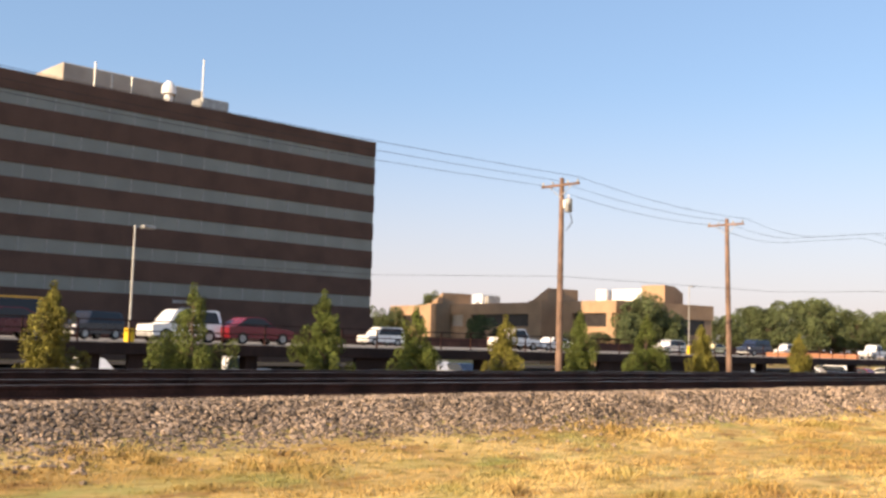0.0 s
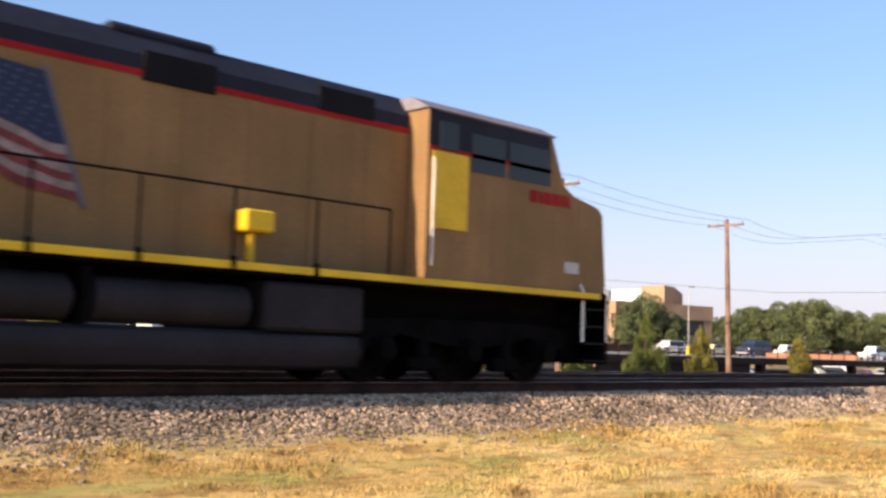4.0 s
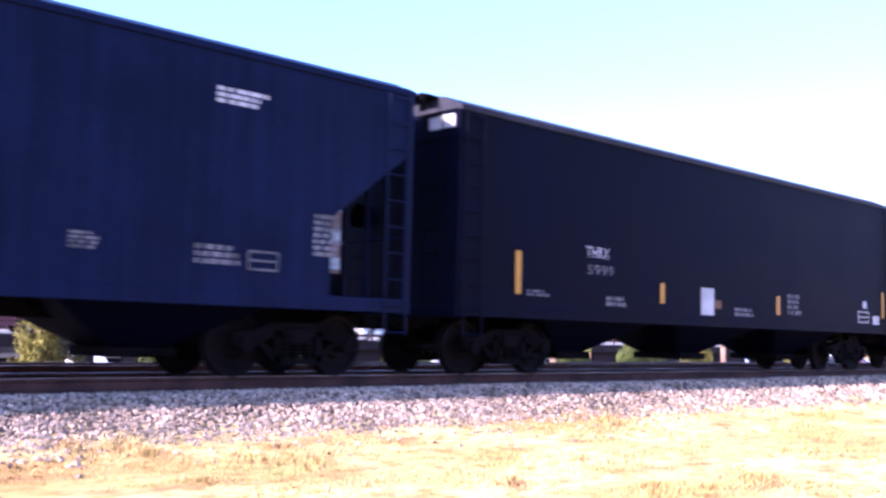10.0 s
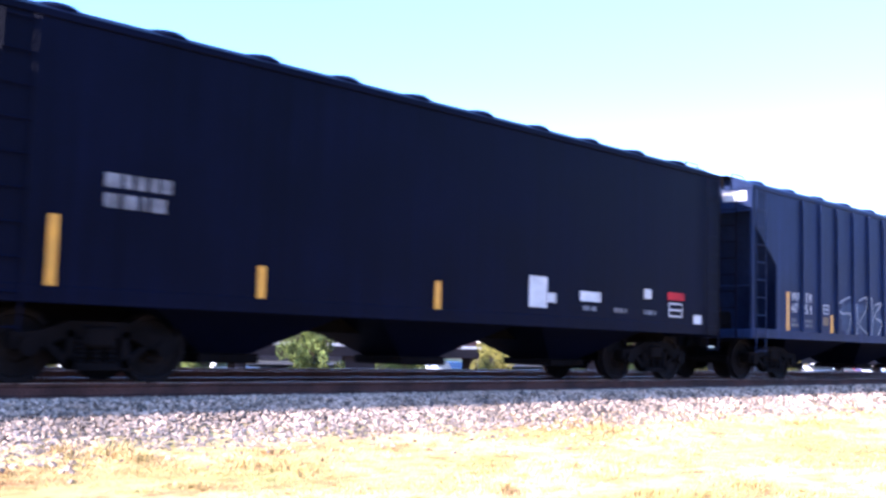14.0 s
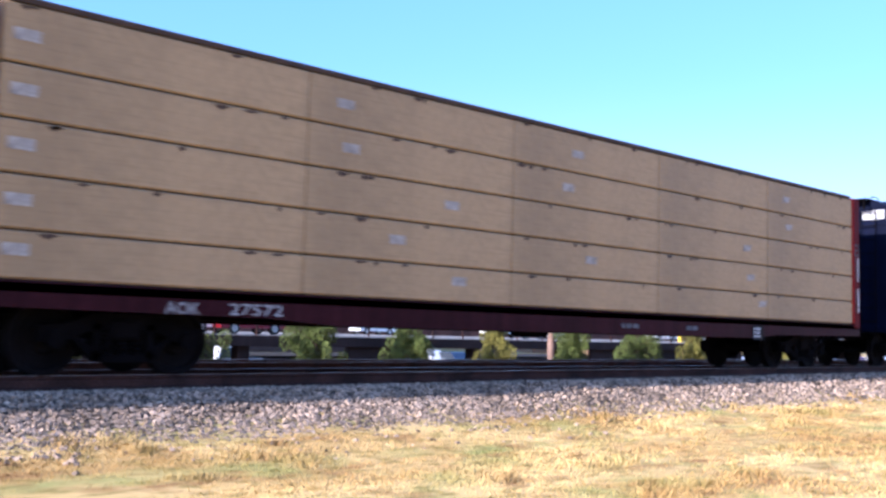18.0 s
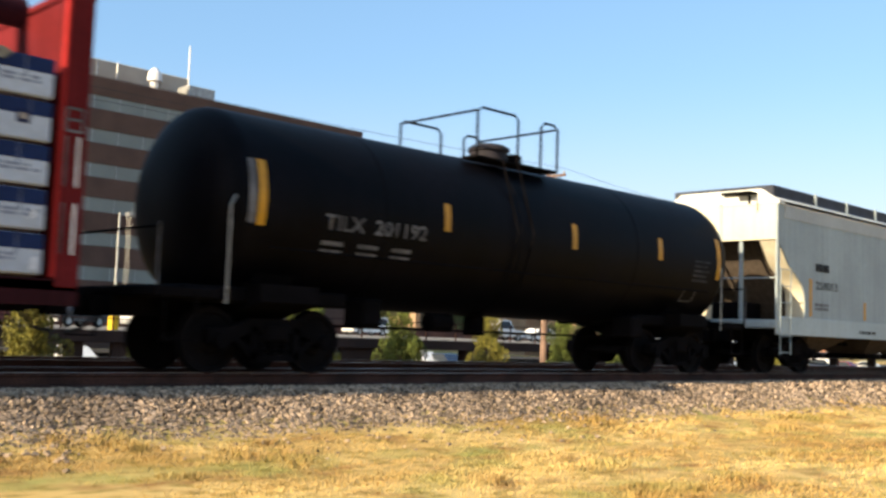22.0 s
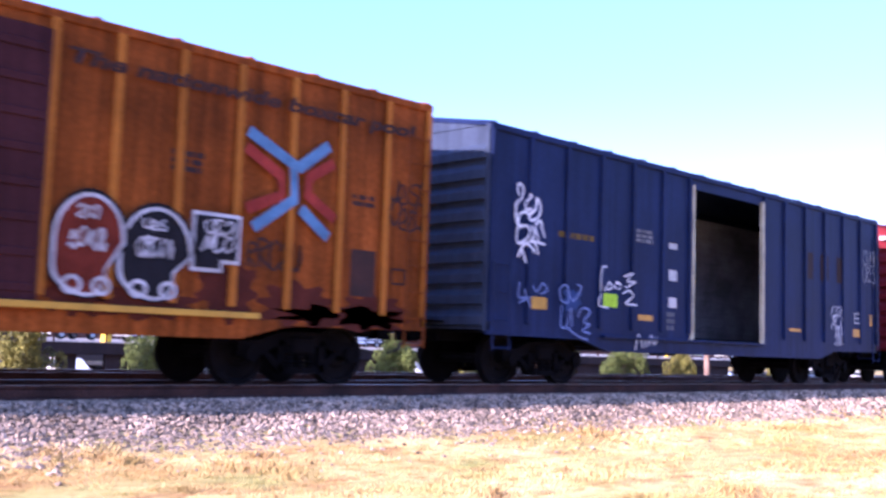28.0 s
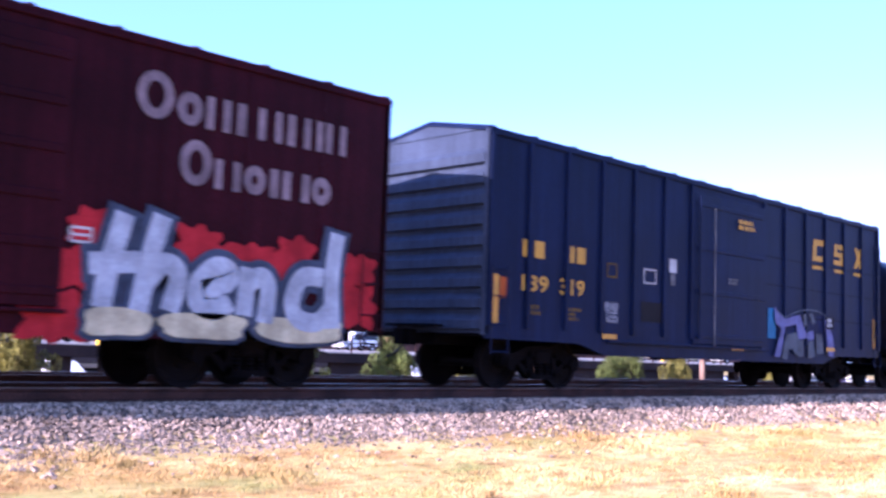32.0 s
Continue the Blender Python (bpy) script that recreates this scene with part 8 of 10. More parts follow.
ob, u, L, y = H5
for x0, z0, x1, z1 in ((1.57, 1.30, 2.04, 1.84), (2.06, 1.40, 2.28, 1.57), (2.97, 1.47, 3.57, 1.65), (4.95, 1.61, 5.19, 1.80), (6.70, 1.18, 6.98, 1.36)):
    plate(ob, "placard", x0, x1, z0, z1, MARK, y - 0.004, "white rectangular placard")
plate(ob, "placard", 5.76, 6.34, 1.63, 1.78, SRED, y - 0.004, "red label strip")
frame_mark(ob, 5.79, 6.27, 1.29, 1.57, MARK, y - 0.004)
for x in (3.05, 4.0, 4.95):
    bars(ob, x, 1.28, 0.5, 0.12, 1, MARKDIM, y - 0.004)
bars(ob, -6.2, 2.1, 0.9, 0.5, 2, MARKDIM, y - 0.004)
reflectors(ob, y - 0.004, ((-6.8, 1.15, 2.0), (-3.9, 1.15, 1.6), (-0.6, 1.15, 1.6)))

witx(H6, "47", "75", -6.25, -5.38, 2.02)
ob, u, L, y = H6
reflectors(ob, y - 0.004, ((-6.78, 1.16, 2.06), (-4.18, 1.14, 1.60), (-0.43, 1.13, 1.58), (2.0, 1.13, 1.5), (4.5, 1.13, 1.5), (7.08, 1.27, 2.2)))
plate(ob, "placard", -1.51, -1.22, 1.38, 1.58, mat("tan_board", (0.25, 0.19, 0.11), 0.8), y - 0.004)
frame_mark(ob, -4.5, -4.22, 1.95, 2.2, MARKDIM, y - 0.006)
bars(ob, 0.1, 1.15, 0.7, 0.35, 4, MARKDIM, y - 0.004)
bars(ob, 6.0, 1.2, 0.3, 0.5, 3, MARK, y - 0.004)
bars(ob, -2.9, 1.15, 0.7, 0.25, 3, MARKDIM, y - 0.004)

ob, u, L, y = H7
GREYDULL = mat("dull_lilac_grey_metal", (0.060, 0.058, 0.080), 0.6, 0, 0.2, 2, 20, 0.05)
for x in (-7.80, -7.55):
    part("corner_rail", Mesh().tube([(x, y - 0.05, 0.95), (x, y - 0.05, 4.2)], 0.028, 6), GREYDULL, ob, "dull grey corner rail")
lettering(ob, "THRX", -5.45, 2.08, 0.23, MARK, y - 0.004, 0.84, bold=0.02)
lettering(ob, "5909", -5.40, 1.66, 0.22, MARK, y - 0.004, 0.75, bold=0.02)
reflectors(ob, y - 0.004, ((-6.9, 1.29, 2.21), (-4.47, 1.20, 1.65), (-2.61, 1.22, 1.66), (0.88, 1.27, 1.76), (2.75, 1.26, 1.69), (4.5, 1.25, 1.65), (6.32, 1.24, 2.15)))
plate(ob, "placard", 1.72, 2.2, 1.20, 1.79, MARK, y - 0.004, "white rectangular placard")
plate(ob, "placard", -1.47, -1.12, 1.60, 1.77, CREAM, y - 0.004)
frame_mark(ob, 5.72, 6.2, 1.24, 1.55, MARK, y - 0.004)
plate(ob, "placard", 6.64, 6.88, 1.52, 1.79, MARK, y - 0.004)
plate(ob, "placard", 6.6, 6.92, 1.16, 1.33, PALEBLUE, y - 0.004)

# pale grey hopper
ob, u, L, y = H8
bars(ob, -7.28, 2.46, 0.95, 0.28, 1, BLACK, y - 0.004, fill=3)
lettering(ob, "258013", -7.26, 2.08, 0.2, BLACK, y - 0.004, 1.16, bold=0.02)
reflectors(ob, y - 0.004, ((-7.53, 1.41, 2.32), (-4.5, 1.41, 1.88), (-1.45, 1.42, 1.75), (1.5, 1.40, 1.9), (4.6, 1.42, 1.8), (7.7, 1.5, 2.1)))
bars(ob, -7.3, 1.55, 0.95, 0.2, 2, MARKDIM, y - 0.004)
bars(ob, -0.6, 1.58, 1.6, 0.24, 3, SRED, y - 0.004, "faded red stencil")
bars(ob, 2.7, 1.5, 1.4, 0.2, 3, MARKDIM, y - 0.004)
bars(ob, 6.2, 2.05, 1.0, 0.4, 5, MARKDIM, y - 0.004)
plate(ob, "stencil_panel", 6.3, 6.7, 1.52, 1.82, BLACK, y - 0.004)
bars(ob, -4.85, 1.03, 1.5, 0.11, 1, BLACK, y - 0.016)
bars(ob, -0.6, 1.03, 1.3, 0.14, 2, BLACK, y - 0.016)
TROUGH = mat("dark_blue_grey_trough", (0.035, 0.04, 0.055), 0.7, 0, 0.2)
tr = part("hatch_trough", Mesh().box(-9.1, 8.75, -1.36, 1.36, 4.12, 4.45, 0.03), TROUGH, ob, "dark continuous hatch cover and roof walk")
for i in range(10):
    x = -7.0 + i * 1.75
    part("hatch_bracket", Mesh().box(x - 0.035, x + 0.035, -1.40, -1.35, 4.10, 4.46), GREY_HOP, tr)
part("upper_band", Mesh().box(-8.9, 8.9, -1.55, -1.52, 3.97, 4.07, 0.01), WHITE, ob, "bright white top chord")
part("upper_panel", Mesh().prism([(-1.522, 3.67), (-1.534, 3.67), (-1.538, 3.965), (-1.522, 3.965)], -8.85, 8.85, "x"), HOP_TAN, ob, "warm grey upper side strip")
for i in range(7):
    x = -6.9 + i * 2.3
    part("side_seam", Mesh().box(x - 0.02, x + 0.02, -1.524, -1.52, 1.36, 3.66), GREY_HOP, ob)

# flatcar loads
WRAP = mat("tan_lumber_wrap", (0.40, 0.262, 0.128), 0.6, 0, 0.10, 0.8, 9, 0.12, obj=0.015, grainline=0.12)
SEAM = mat("dark_seam", (0.07, 0.04, 0.025), 0.8)
LABELP = mat("paper_label", (0.42, 0.36, 0.30), 0.6, 0, 0.2, 6, 40)
ob, u, L, y = C1
lettering(ob, "AOK", -8.53, 0.80, 0.15, MARK, -1.484, 0.48)
lettering(ob, "27572", -7.6, 0.81, 0.15, MARK, -1.484, 0.85)
bars(ob, 1.0, 0.80, 0.6, 0.12, 1, MARKDIM, -1.484)
bars(ob, 3.2, 0.80, 0.5, 0.12, 1, MARKDIM, -1.484)
plate(ob, "placard", 5.82, 6.27, 0.66, 0.98, BLACK, -1.485, "black inspection panel")
bars(ob, 5.86, 0.7, 0.38, 0.24, 3, MARK, -1.492)
part("top_cover", Mesh().box(-10.7, 10.7, -1.48, 1.48, 4.318, 4.40, 0.01), SEAM, ob, "dark paper cover on the load")
cols = (-10.72, -6.42, -2.1, 2.2, 6.5, 10.80)
labels = {4: (7.2,), 3: (7.33,), 2: (5.43,), 1: (5.59,), 0: (6.1,)}
for r in range(5):
    z0, ht = ((1.12, 0.565), (1.69, 0.635), (2.33, 0.625), (2.96, 0.635), (3.60, 0.712))[r]
    for c in range(5):
        a, b = cols[c], cols[c + 1]
        for sy in (-1, 1):
            bd = rolls(thing("lumber_bundle", "tan paper-wrapped bundle of lumber with dark edges", "lumber bundle", "wrapped lumber on the flatcar"), u + (a + b) / 2, sy * 0.79, z0)
            w = (b - a) / 2 - 0.003
            part("wrap", Mesh().box(-w, w, -0.68, 0.68, 0.02, ht, 0.02), WRAP, bd)
            part("dunnage", Mesh().box(-w + 0.1, w - 0.1, -0.64, 0.64, 0.0, 0.02), SEAM, bd)
            for k in range(3 if sy < 0 else 0):
                tr = random.Random(r * 50 + c * 7 + k)
                tx, tw = tr.uniform(-w, w - 0.4), tr.uniform(0.08, 0.3)
                part("torn_edge", Mesh().prism([(tx, ht - 0.03), (tx + tw * 0.4, ht - tr.uniform(0.05, 0.09)), (tx + tw, ht - 0.025), (tx + tw * 0.5, ht - 0.01)], -0.683, -0.679, "y"), SEAM, bd)
            if sy < 0:
                rng = random.Random(r * 9 + c)
                for x in labels[r]:
                    if a < x < b:
                        part("paper_label", Mesh().prism([(x - (a + b) / 2, 0.27), (x - (a + b) / 2 + 0.30, 0.29), (x - (a + b) / 2 + 0.34, 0.42), (x - (a + b) / 2 + 0.02, 0.41)], -0.688, -0.681, "y"), LABELP, bd, "torn pale paper label")
                if c < 3 and (rng.random() < 0.7 or c == 0):
                    lx = -w + (0.12 if c == 0 else rng.uniform(0.2, 3.4))
                    part("paper_label", Mesh().box(lx, lx + 0.32, -0.687, -0.68, 0.28, 0.42), LABELP, bd, "torn pale paper label")

WWHITE = mat("white_lumber_wrap", (0.40, 0.45, 0.53), 0.28, 0, 0.12, 1.6, 7, 0.45, obj=0.07)
WTEXT = mat("grey_blue_print", (0.20, 0.23, 0.30), 0.6, 0, 0.1)
FOLD = mat("creased_wrap_shadow_line", (0.09, 0.11, 0.17), 0.6, 0, 0.2)
# bright colour for painted glints on the wrapping film
FILM = mat("film_glint", (0.72, 0.74, 0.78), 0.2, 0, 0.1, 3, 12, 0.4, spec=0.7)
TORN = mat("torn_tan_paper", (0.30, 0.27, 0.21), 0.7, 0, 0.2, 6, 40, 0.3)
WBLUE = mat("dark_blue_wrap_band", (0.010, 0.022, 0.078), 0.5, 0, 0.15, 1.2, 12, 0.1, spec=0.1)
ob, u, L, y = C2
lettering(ob, "AOK", -8.87, 0.79, 0.15, MARK, -1.484, 0.52)
lettering(ob, "29236", -7.79, 0.79, 0.15, MARKDIM, -1.484, 0.85)
bars(ob, -10.6, 0.8, 0.7, 0.15, 2, MARKDIM, -1.484)
for x, w in ((-5.6, 0.4), (-4.3, 0.6), (-3.3, 0.3), (0.8, 0.5), (2.1, 0.7), (4.0, 0.3), (6.6, 0.4), (8.7, 0.3)):
    bars(ob, x, 0.80, w, 0.13, 1, MARKDIM, -1.484)
frame_mark(ob, 5.70, 6.2, 0.66, 0.99, MARK, -1.49)
for cols, rows, ph in (((-10.78, -8.6, -6.3), 6, 0.475), ((-6.3, -3.85, -1.39), 5, 0.475), ((-1.39, 0.45, 2.33), 4, 0.515), ((2.33, 3.54, 4.7, 7.15, 9.55, 10.78), 5, 0.515)):
    for c in range(len(cols) - 1):
        a, b = cols[c], cols[c + 1]
        for r in range(rows):
            for sy in (-1, 1):
                bare = rows == 5 and ph > 0.5 and c == 0 and r == 4 and sy < 0
                bd = rolls(thing("lumber_bundle", "white and blue wrapped lumber bundle with a bright sunlit end" if bare else "white and dark blue wrapped bundle of lumber", "lumber bundle", "white wrapped lumber on the flatcar"), u + (a + b) / 2, sy * 0.79, 1.13 + r * ph)
                w = (b - a) / 2 - 0.01
                if bare:
                    part("wrap", Mesh().prism([(-0.30, 0.03), (w, 0.03), (w, ph - 0.015), (0.52, ph + 0.02), (0.47, 0.70), (0.26, 0.60), (0.02, 0.42), (-0.12, 0.20)], -0.69, 0.69, "y"), WHITE, bd, "torn white wrap lifted from the bundle")
                else:
                    part("wrap", Mesh().box(-w, w, -0.69, 0.69, 0.03, ph - 0.015, 0.02), WWHITE, bd)
                part("dunnage", Mesh().box(-w + 0.05, w - 0.05, -0.62, 0.62, 0.0, 0.03), SEAM, bd)
                part("blue_band", Mesh().box(0.5 if bare else -w + 0.004, w - 0.004, -0.697, 0.697, ph * 0.62, ph - 0.02, 0.006), WBLUE, bd, "dark blue band along the wrap")
                if sy < 0:
                    rng = random.Random(r * 31 + int(a * 10))
                    lx = -w + (0.06, 0.5, 0.25, 0.8, 0.4, 0.15)[r]
                    while lx < w - 0.22:
                        lb = part("label_square", Mesh().box(lx, lx + 0.15, -0.701, -0.69, ph * 0.42, ph * 0.72), SDARKBLUE, bd, "dark square label")
                        part("label_mark", Mesh().box(lx + 0.045, lx + 0.105, -0.704, -0.7, ph * 0.5, ph * 0.64), LABELP, lb)
                        bars(bd, lx + 0.2, ph * 0.33, min(0.7, w - lx - 0.24), ph * 0.2, 2, WTEXT, -0.694) if w - lx > 0.5 else None
                        lx += 1.1
                    for k in range(int((b - a) / 0.58)):
                        tx = -w + 0.3 + k * 0.58 + rng.uniform(-0.08, 0.08)
                        # shade in the wrap's folds, drawn as thin dark strips
                        part("wrap_fold", Mesh().box(tx, tx + 0.022, -0.7005, -0.697, ph * 0.5, ph - 0.03), FOLD, bd)
                    for k in range(rng.choice((0, 1, 1, 2))):
                        fx, fz = rng.uniform(-w * 0.9, w * 0.85), ph * rng.uniform(0.12, 0.5)
                        fw, fh = rng.uniform(0.025, 0.07), ph * rng.uniform(0.2, 0.42)
                        # glints on the film are laid on as pale strips
                        part("loose_film", Mesh().prism([(fx, fz), (fx + fw, fz + 0.03), (fx + fw * rng.uniform(0.6, 1.5), fz + fh), (fx + fw * 0.3, fz + fh * 0.9)], -0.712, -0.705, "y"), FILM, bd, "pale glossy strip standing for a glint on the film")
                    if r == rows - 1:
                        for k in range(3):
                            fx = rng.uniform(-w, w * 0.8)
                            fw = rng.uniform(0.15, 0.4)
                            part("torn_flap", Mesh().prism([(fx, ph * 0.9), (fx + fw * 0.3, ph * rng.uniform(0.62, 0.8)), (fx + fw * 0.7, ph * rng.uniform(0.7, 0.85)), (fx + fw, ph * 0.92), (fx + fw * 0.8, ph * 1.02), (fx + fw * 0.2, ph * rng.uniform(1.0, 1.12))], -0.725, -0.706, "y"), TORN if rng.random() < 0.6 else SEAM, bd, "ragged torn wrapping")
for x in (-9.77, -7.6, -5.3, -3.3, -1.39, 0.5, 2.35, 4.75, 7.2, 9.6):
    part("strap", Mesh().box(x - (0.03 if abs(x + 1.39) < 0.1 else 0.012), x + (0.03 if abs(x + 1.39) < 0.1 else 0.012), -1.508, -1.5, 1.05, 3.3 if abs(x + 1.39) > 0.1 else 3.35), WHITE if abs(x + 1.39) < 0.1 else GREYMETAL, ob, "load strap")

# brown boxcar with the pink piece
ob, u, L, y = B2
y -= 0.012
yd = y - 0.055
lettering(ob, "S", -6.93, 2.52, 0.24, MARKDIM, y, 0.26)
lettering(ob, "P", -6.5, 2.46, 0.26, MARKDIM, y, 0.24)
cloud(ob, -8.0, -3.6, 1.25, 2.42, y, SGREEN, 71, 10, 0.10, "green edged pink graffiti")
cloud(ob, -7.95, -3.7, 1.3, 2.34, y - 0.003, STEAL, 72, 10, 0.12)
for i, (x0, x1) in enumerate(((-7.9, -7.0), (-6.2, -4.95), (-4.85, -3.75))):
    cloud(ob, x0, x1, 1.4, 2.3, y - 0.006, PINK, 73 + i, 6, 0.16)
cloud(ob, -7.8, -6.4, 0.95, 1.4, y - 0.004, STEAL, 77, 7, 0.2)
part("spray_line", Mesh().box(-4.45, -4.2, y - 0.01, y - 0.008, 1.6, 2.1), SBLACK, ob)
for x0, x1, z0, z1 in ((-7.02, -6.12, 1.66, 2.36), (-6.06, -5.0, 1.62, 2.16)):
    plate(ob, "number_panel", x0, x1, z0, z1, SDARKBLUE, y - 0.010, "dark repainted number panel")
lettering(ob, "SP", -6.9, 2.12, 0.13, MARK, y - 0.018, 0.4)
lettering(ob, "263", -6.9, 1.86, 0.15, MARK, y - 0.018, 0.66)
lettering(ob, "126", -5.75, 1.82, 0.15, MARK, y - 0.018, 0.5)
lettering(ob, "OOME", -3.63, 1.96, 0.22, WHITES, y, 0.72, "white sprayed tag")
cloud(ob, -2.45, 1.3, 0.92, 2.1, yd, SDARKBLUE, 81, 13, 0.14, "dark blue sprayed background")
brush(ob, (((-2.49, 1.96), (-1.82, 2.12)), ((-2.48, 1.77), (-1.89, 1.94)), ((-2.34, 2.0), (-2.28, 1.47), (-2.19, 0.95)), ((-2.25, 1.62), (-1.96, 1.65)), ((-2.46, 1.31), (-2.23, 1.32)), ((-1.68, 1.96), (-1.25, 2.03)), ((-1.37, 1.97), (-1.51, 1.47), (-1.26, 0.99)), ((-1.25, 1.95), (-1.06, 1.51), (-0.98, 1.72)), ((-1.03, 2.18), (-0.59, 1.88), (-0.74, 1.45), (-0.46, 0.99)), ((-0.45, 2.13), (-0.17, 1.7), (-0.06, 0.95)), ((-0.13, 2.11), (0.34, 2.04), (0.37, 1.63), (0.06, 1.55)), ((0.06, 1.52), (0.34, 1.31), (0.57, 1.49)), ((0.91, 1.81), (0.96, 1.47), (0.87, 1.0)),), 0.20, spray("pale_lilac", (0.36, 0.34, 0.50)), SDARKBLUE, 0.05, yd - 0.004, "pale lilac graffiti letter with a dark blue edge")
cloud(ob, 1.4, 2.75, 1.02, 1.42, yd - 0.002, spray("clear_blue", (0.05, 0.13, 0.36)), 83, 8, 0.25)
scribble(ob, 1.45, 2.7, 1.02, 1.4, yd - 0.006, PALEBLUE, 84, 5, 0.03)
brush(ob, (((2.66, 2.03), (3.22, 1.91), (2.76, 1.58), (3.24, 1.41), (2.73, 1.11)), ((3.55, 2.03), (3.5, 1.47), (3.87, 1.36)), ((4.03, 1.22), (4.06, 2.02), (4.34, 1.56), (4.58, 2.09), (4.7, 1.22)), ((5.0, 1.19), (5.19, 2.02), (5.61, 1.91), (5.58, 1.22)), ((6.04, 1.87), (6.45, 1.78), (6.83, 2.01), (6.94, 1.14), (6.08, 1.07), (6.07, 1.82)),), 0.22, spray("grey_mauve", (0.060, 0.034, 0.042)), SILVER, 0.026, y - 0.002, "grey graffiti letter with a pale outline")
shield(ob, 5.42, 3.03, 0.58, 0.68, y - 0.002)
reflectors(ob, y - 0.006, ((-8.0, 1.02, 1.94), (-4.83, 1.11, 1.55), (7.95, 1.0, 1.9), (4.93, 1.07, 1.56)))
for x0, x1 in ((-1.5, -1.05), (1.1, 1.58)):
    plate(ob, "reflector", x0, x1, 1.0, 1.11, REFLECT, yd - 0.016, "yellow reflector patch")
plate(ob, "number_panel", 5.22, 5.75, 1.23, 1.6, STEAL, y - 0.010)
bars(ob, 5.28, 1.28, 0.42, 0.26, 2, MARK, y - 0.016)
part("lock_bar", Mesh().tube([(-2.74, y - 0.05, 2.8), (-2.74, y - 0.05, 3.45)], 0.012, 6), MARKDIM, ob)
plate(ob, "placard", -3.3, -3.0, 1.1, 1.2, MARKDIM, y)

# red boxcar with the blue and cream piece
ob, u, L, y = B3
y -= 0.012
yd = y - 0.055
FADESIL0 = spray("faded_grey_pink", (0.16, 0.12, 0.13))
cloud(ob, -7.75, -1.42, 1.65, 3.4, y, PALEBLUE, 91, 21, 0.25, "large blue, cream and ochre graffiti piece")
cloud(ob, -6.9, -1.8, 2.05, 3.05, y - 0.002, SDARKBLUE, 92, 17, 0.2)
wild(ob, -7.4, -1.95, 1.95, 3.12, y - 0.004, CREAM, SORANGE, SDARKBLUE, 0.29, 0.05)
cloud(ob, -6.95, -6.1, 1.12, 1.9, y, FADESIL0, 95, 6, 0.3)
scribble(ob, -6.9, -6.1, 1.6, 1.95, y - 0.005, WHITES, 96, 4, 0.035)
cloud(ob, -1.2, 1.5, 2.85, 3.25, yd - 0.003, spray("dull_olive", (0.14, 0.13, 0.06)), 98, 9, 0.25)
FADESIL = spray("faded_silver", (0.13, 0.13, 0.145))
throwup(ob, -1.2, 1.5, 2.3, 3.05, 4, yd - 0.006, spray("faded_blue_silver", (0.09, 0.11, 0.145)), SDARKBLUE, 97, None, "faded grey bubble graffiti letter")
throwup(ob, 2.6, 5.3, 2.2, 3.3, 4, y, FADESIL, RED_BOX, 100, None, "grey bubble graffiti letter")
cloud(ob, 5.5, 6.9, 2.3, 2.72, y, spray("dull_red", (0.085, 0.03, 0.033)), 102, 6, 0.3)
plate(ob, "patch", 2.75, 3.4, 1.02, 1.8, FADESIL, y - 0.002, "grey painted patch")
cloud(ob, 3.66, 4.5, 1.15, 1.65, y, spray("mustard", (0.12, 0.075, 0.012)), 103, 6, 0.3)
frame_mark(ob, 5.57, 6.12, 1.22, 1.44, MARK, y - 0.002, False)
plate(ob, "placard", -1.1, -0.75, 1.76, 2.02, MARKDIM, yd)
bars(ob, 0.2, 1.3, 0.5, 0.3, 2, MARKDIM, yd)
part("lock_bar", Mesh().tube([(-1.56, yd - 0.03, 0.95), (-1.56, yd - 0.03, 4.2)], 0.035, 6), RED_BRIGHT, ob)

ob, u, L, y = B4
y -= 0.012
yd = y - 0.055
throwup(ob, 1.65, 3.45, 1.22, 2.2, 3, y, SILVER, SBLACK, 113, SPURPLE, "silver bubble graffiti letter with a pale edge")
throwup(ob, 3.45, 4.82, 1.3, 2.0, 2, y - 0.03, SILVER, SBLACK, 117, SPURPLE, "silver bubble graffiti letter with a pale edge")
drips(ob, 1.7, 3.2, 1.16, y, SPURPLE, 118)
lettering(ob, "TSK", 5.35, 1.72, 0.2, WHITES, y, 0.6, "white sprayed tag", 0.2)
frame_mark(ob, 5.42, 5.89, 1.33, 1.59, MARK, y)
for x in (-0.8, 0.3):
    bars(ob, x, 1.0, 0.8, 0.2, 1, MARKDIM, yd)
bars(ob, -0.5, 2.1, 1.1, 0.2, 2, MARKDIM, yd)
cloud(ob, 6.4, 7.0, 1.0, 1.5, y, spray("dull_green", (0.05, 0.06, 0.035)), 115, 5, 0.3)
lettering(ob, "EEC", -6.9, 2.0, 0.16, MARK, y, 0.4)
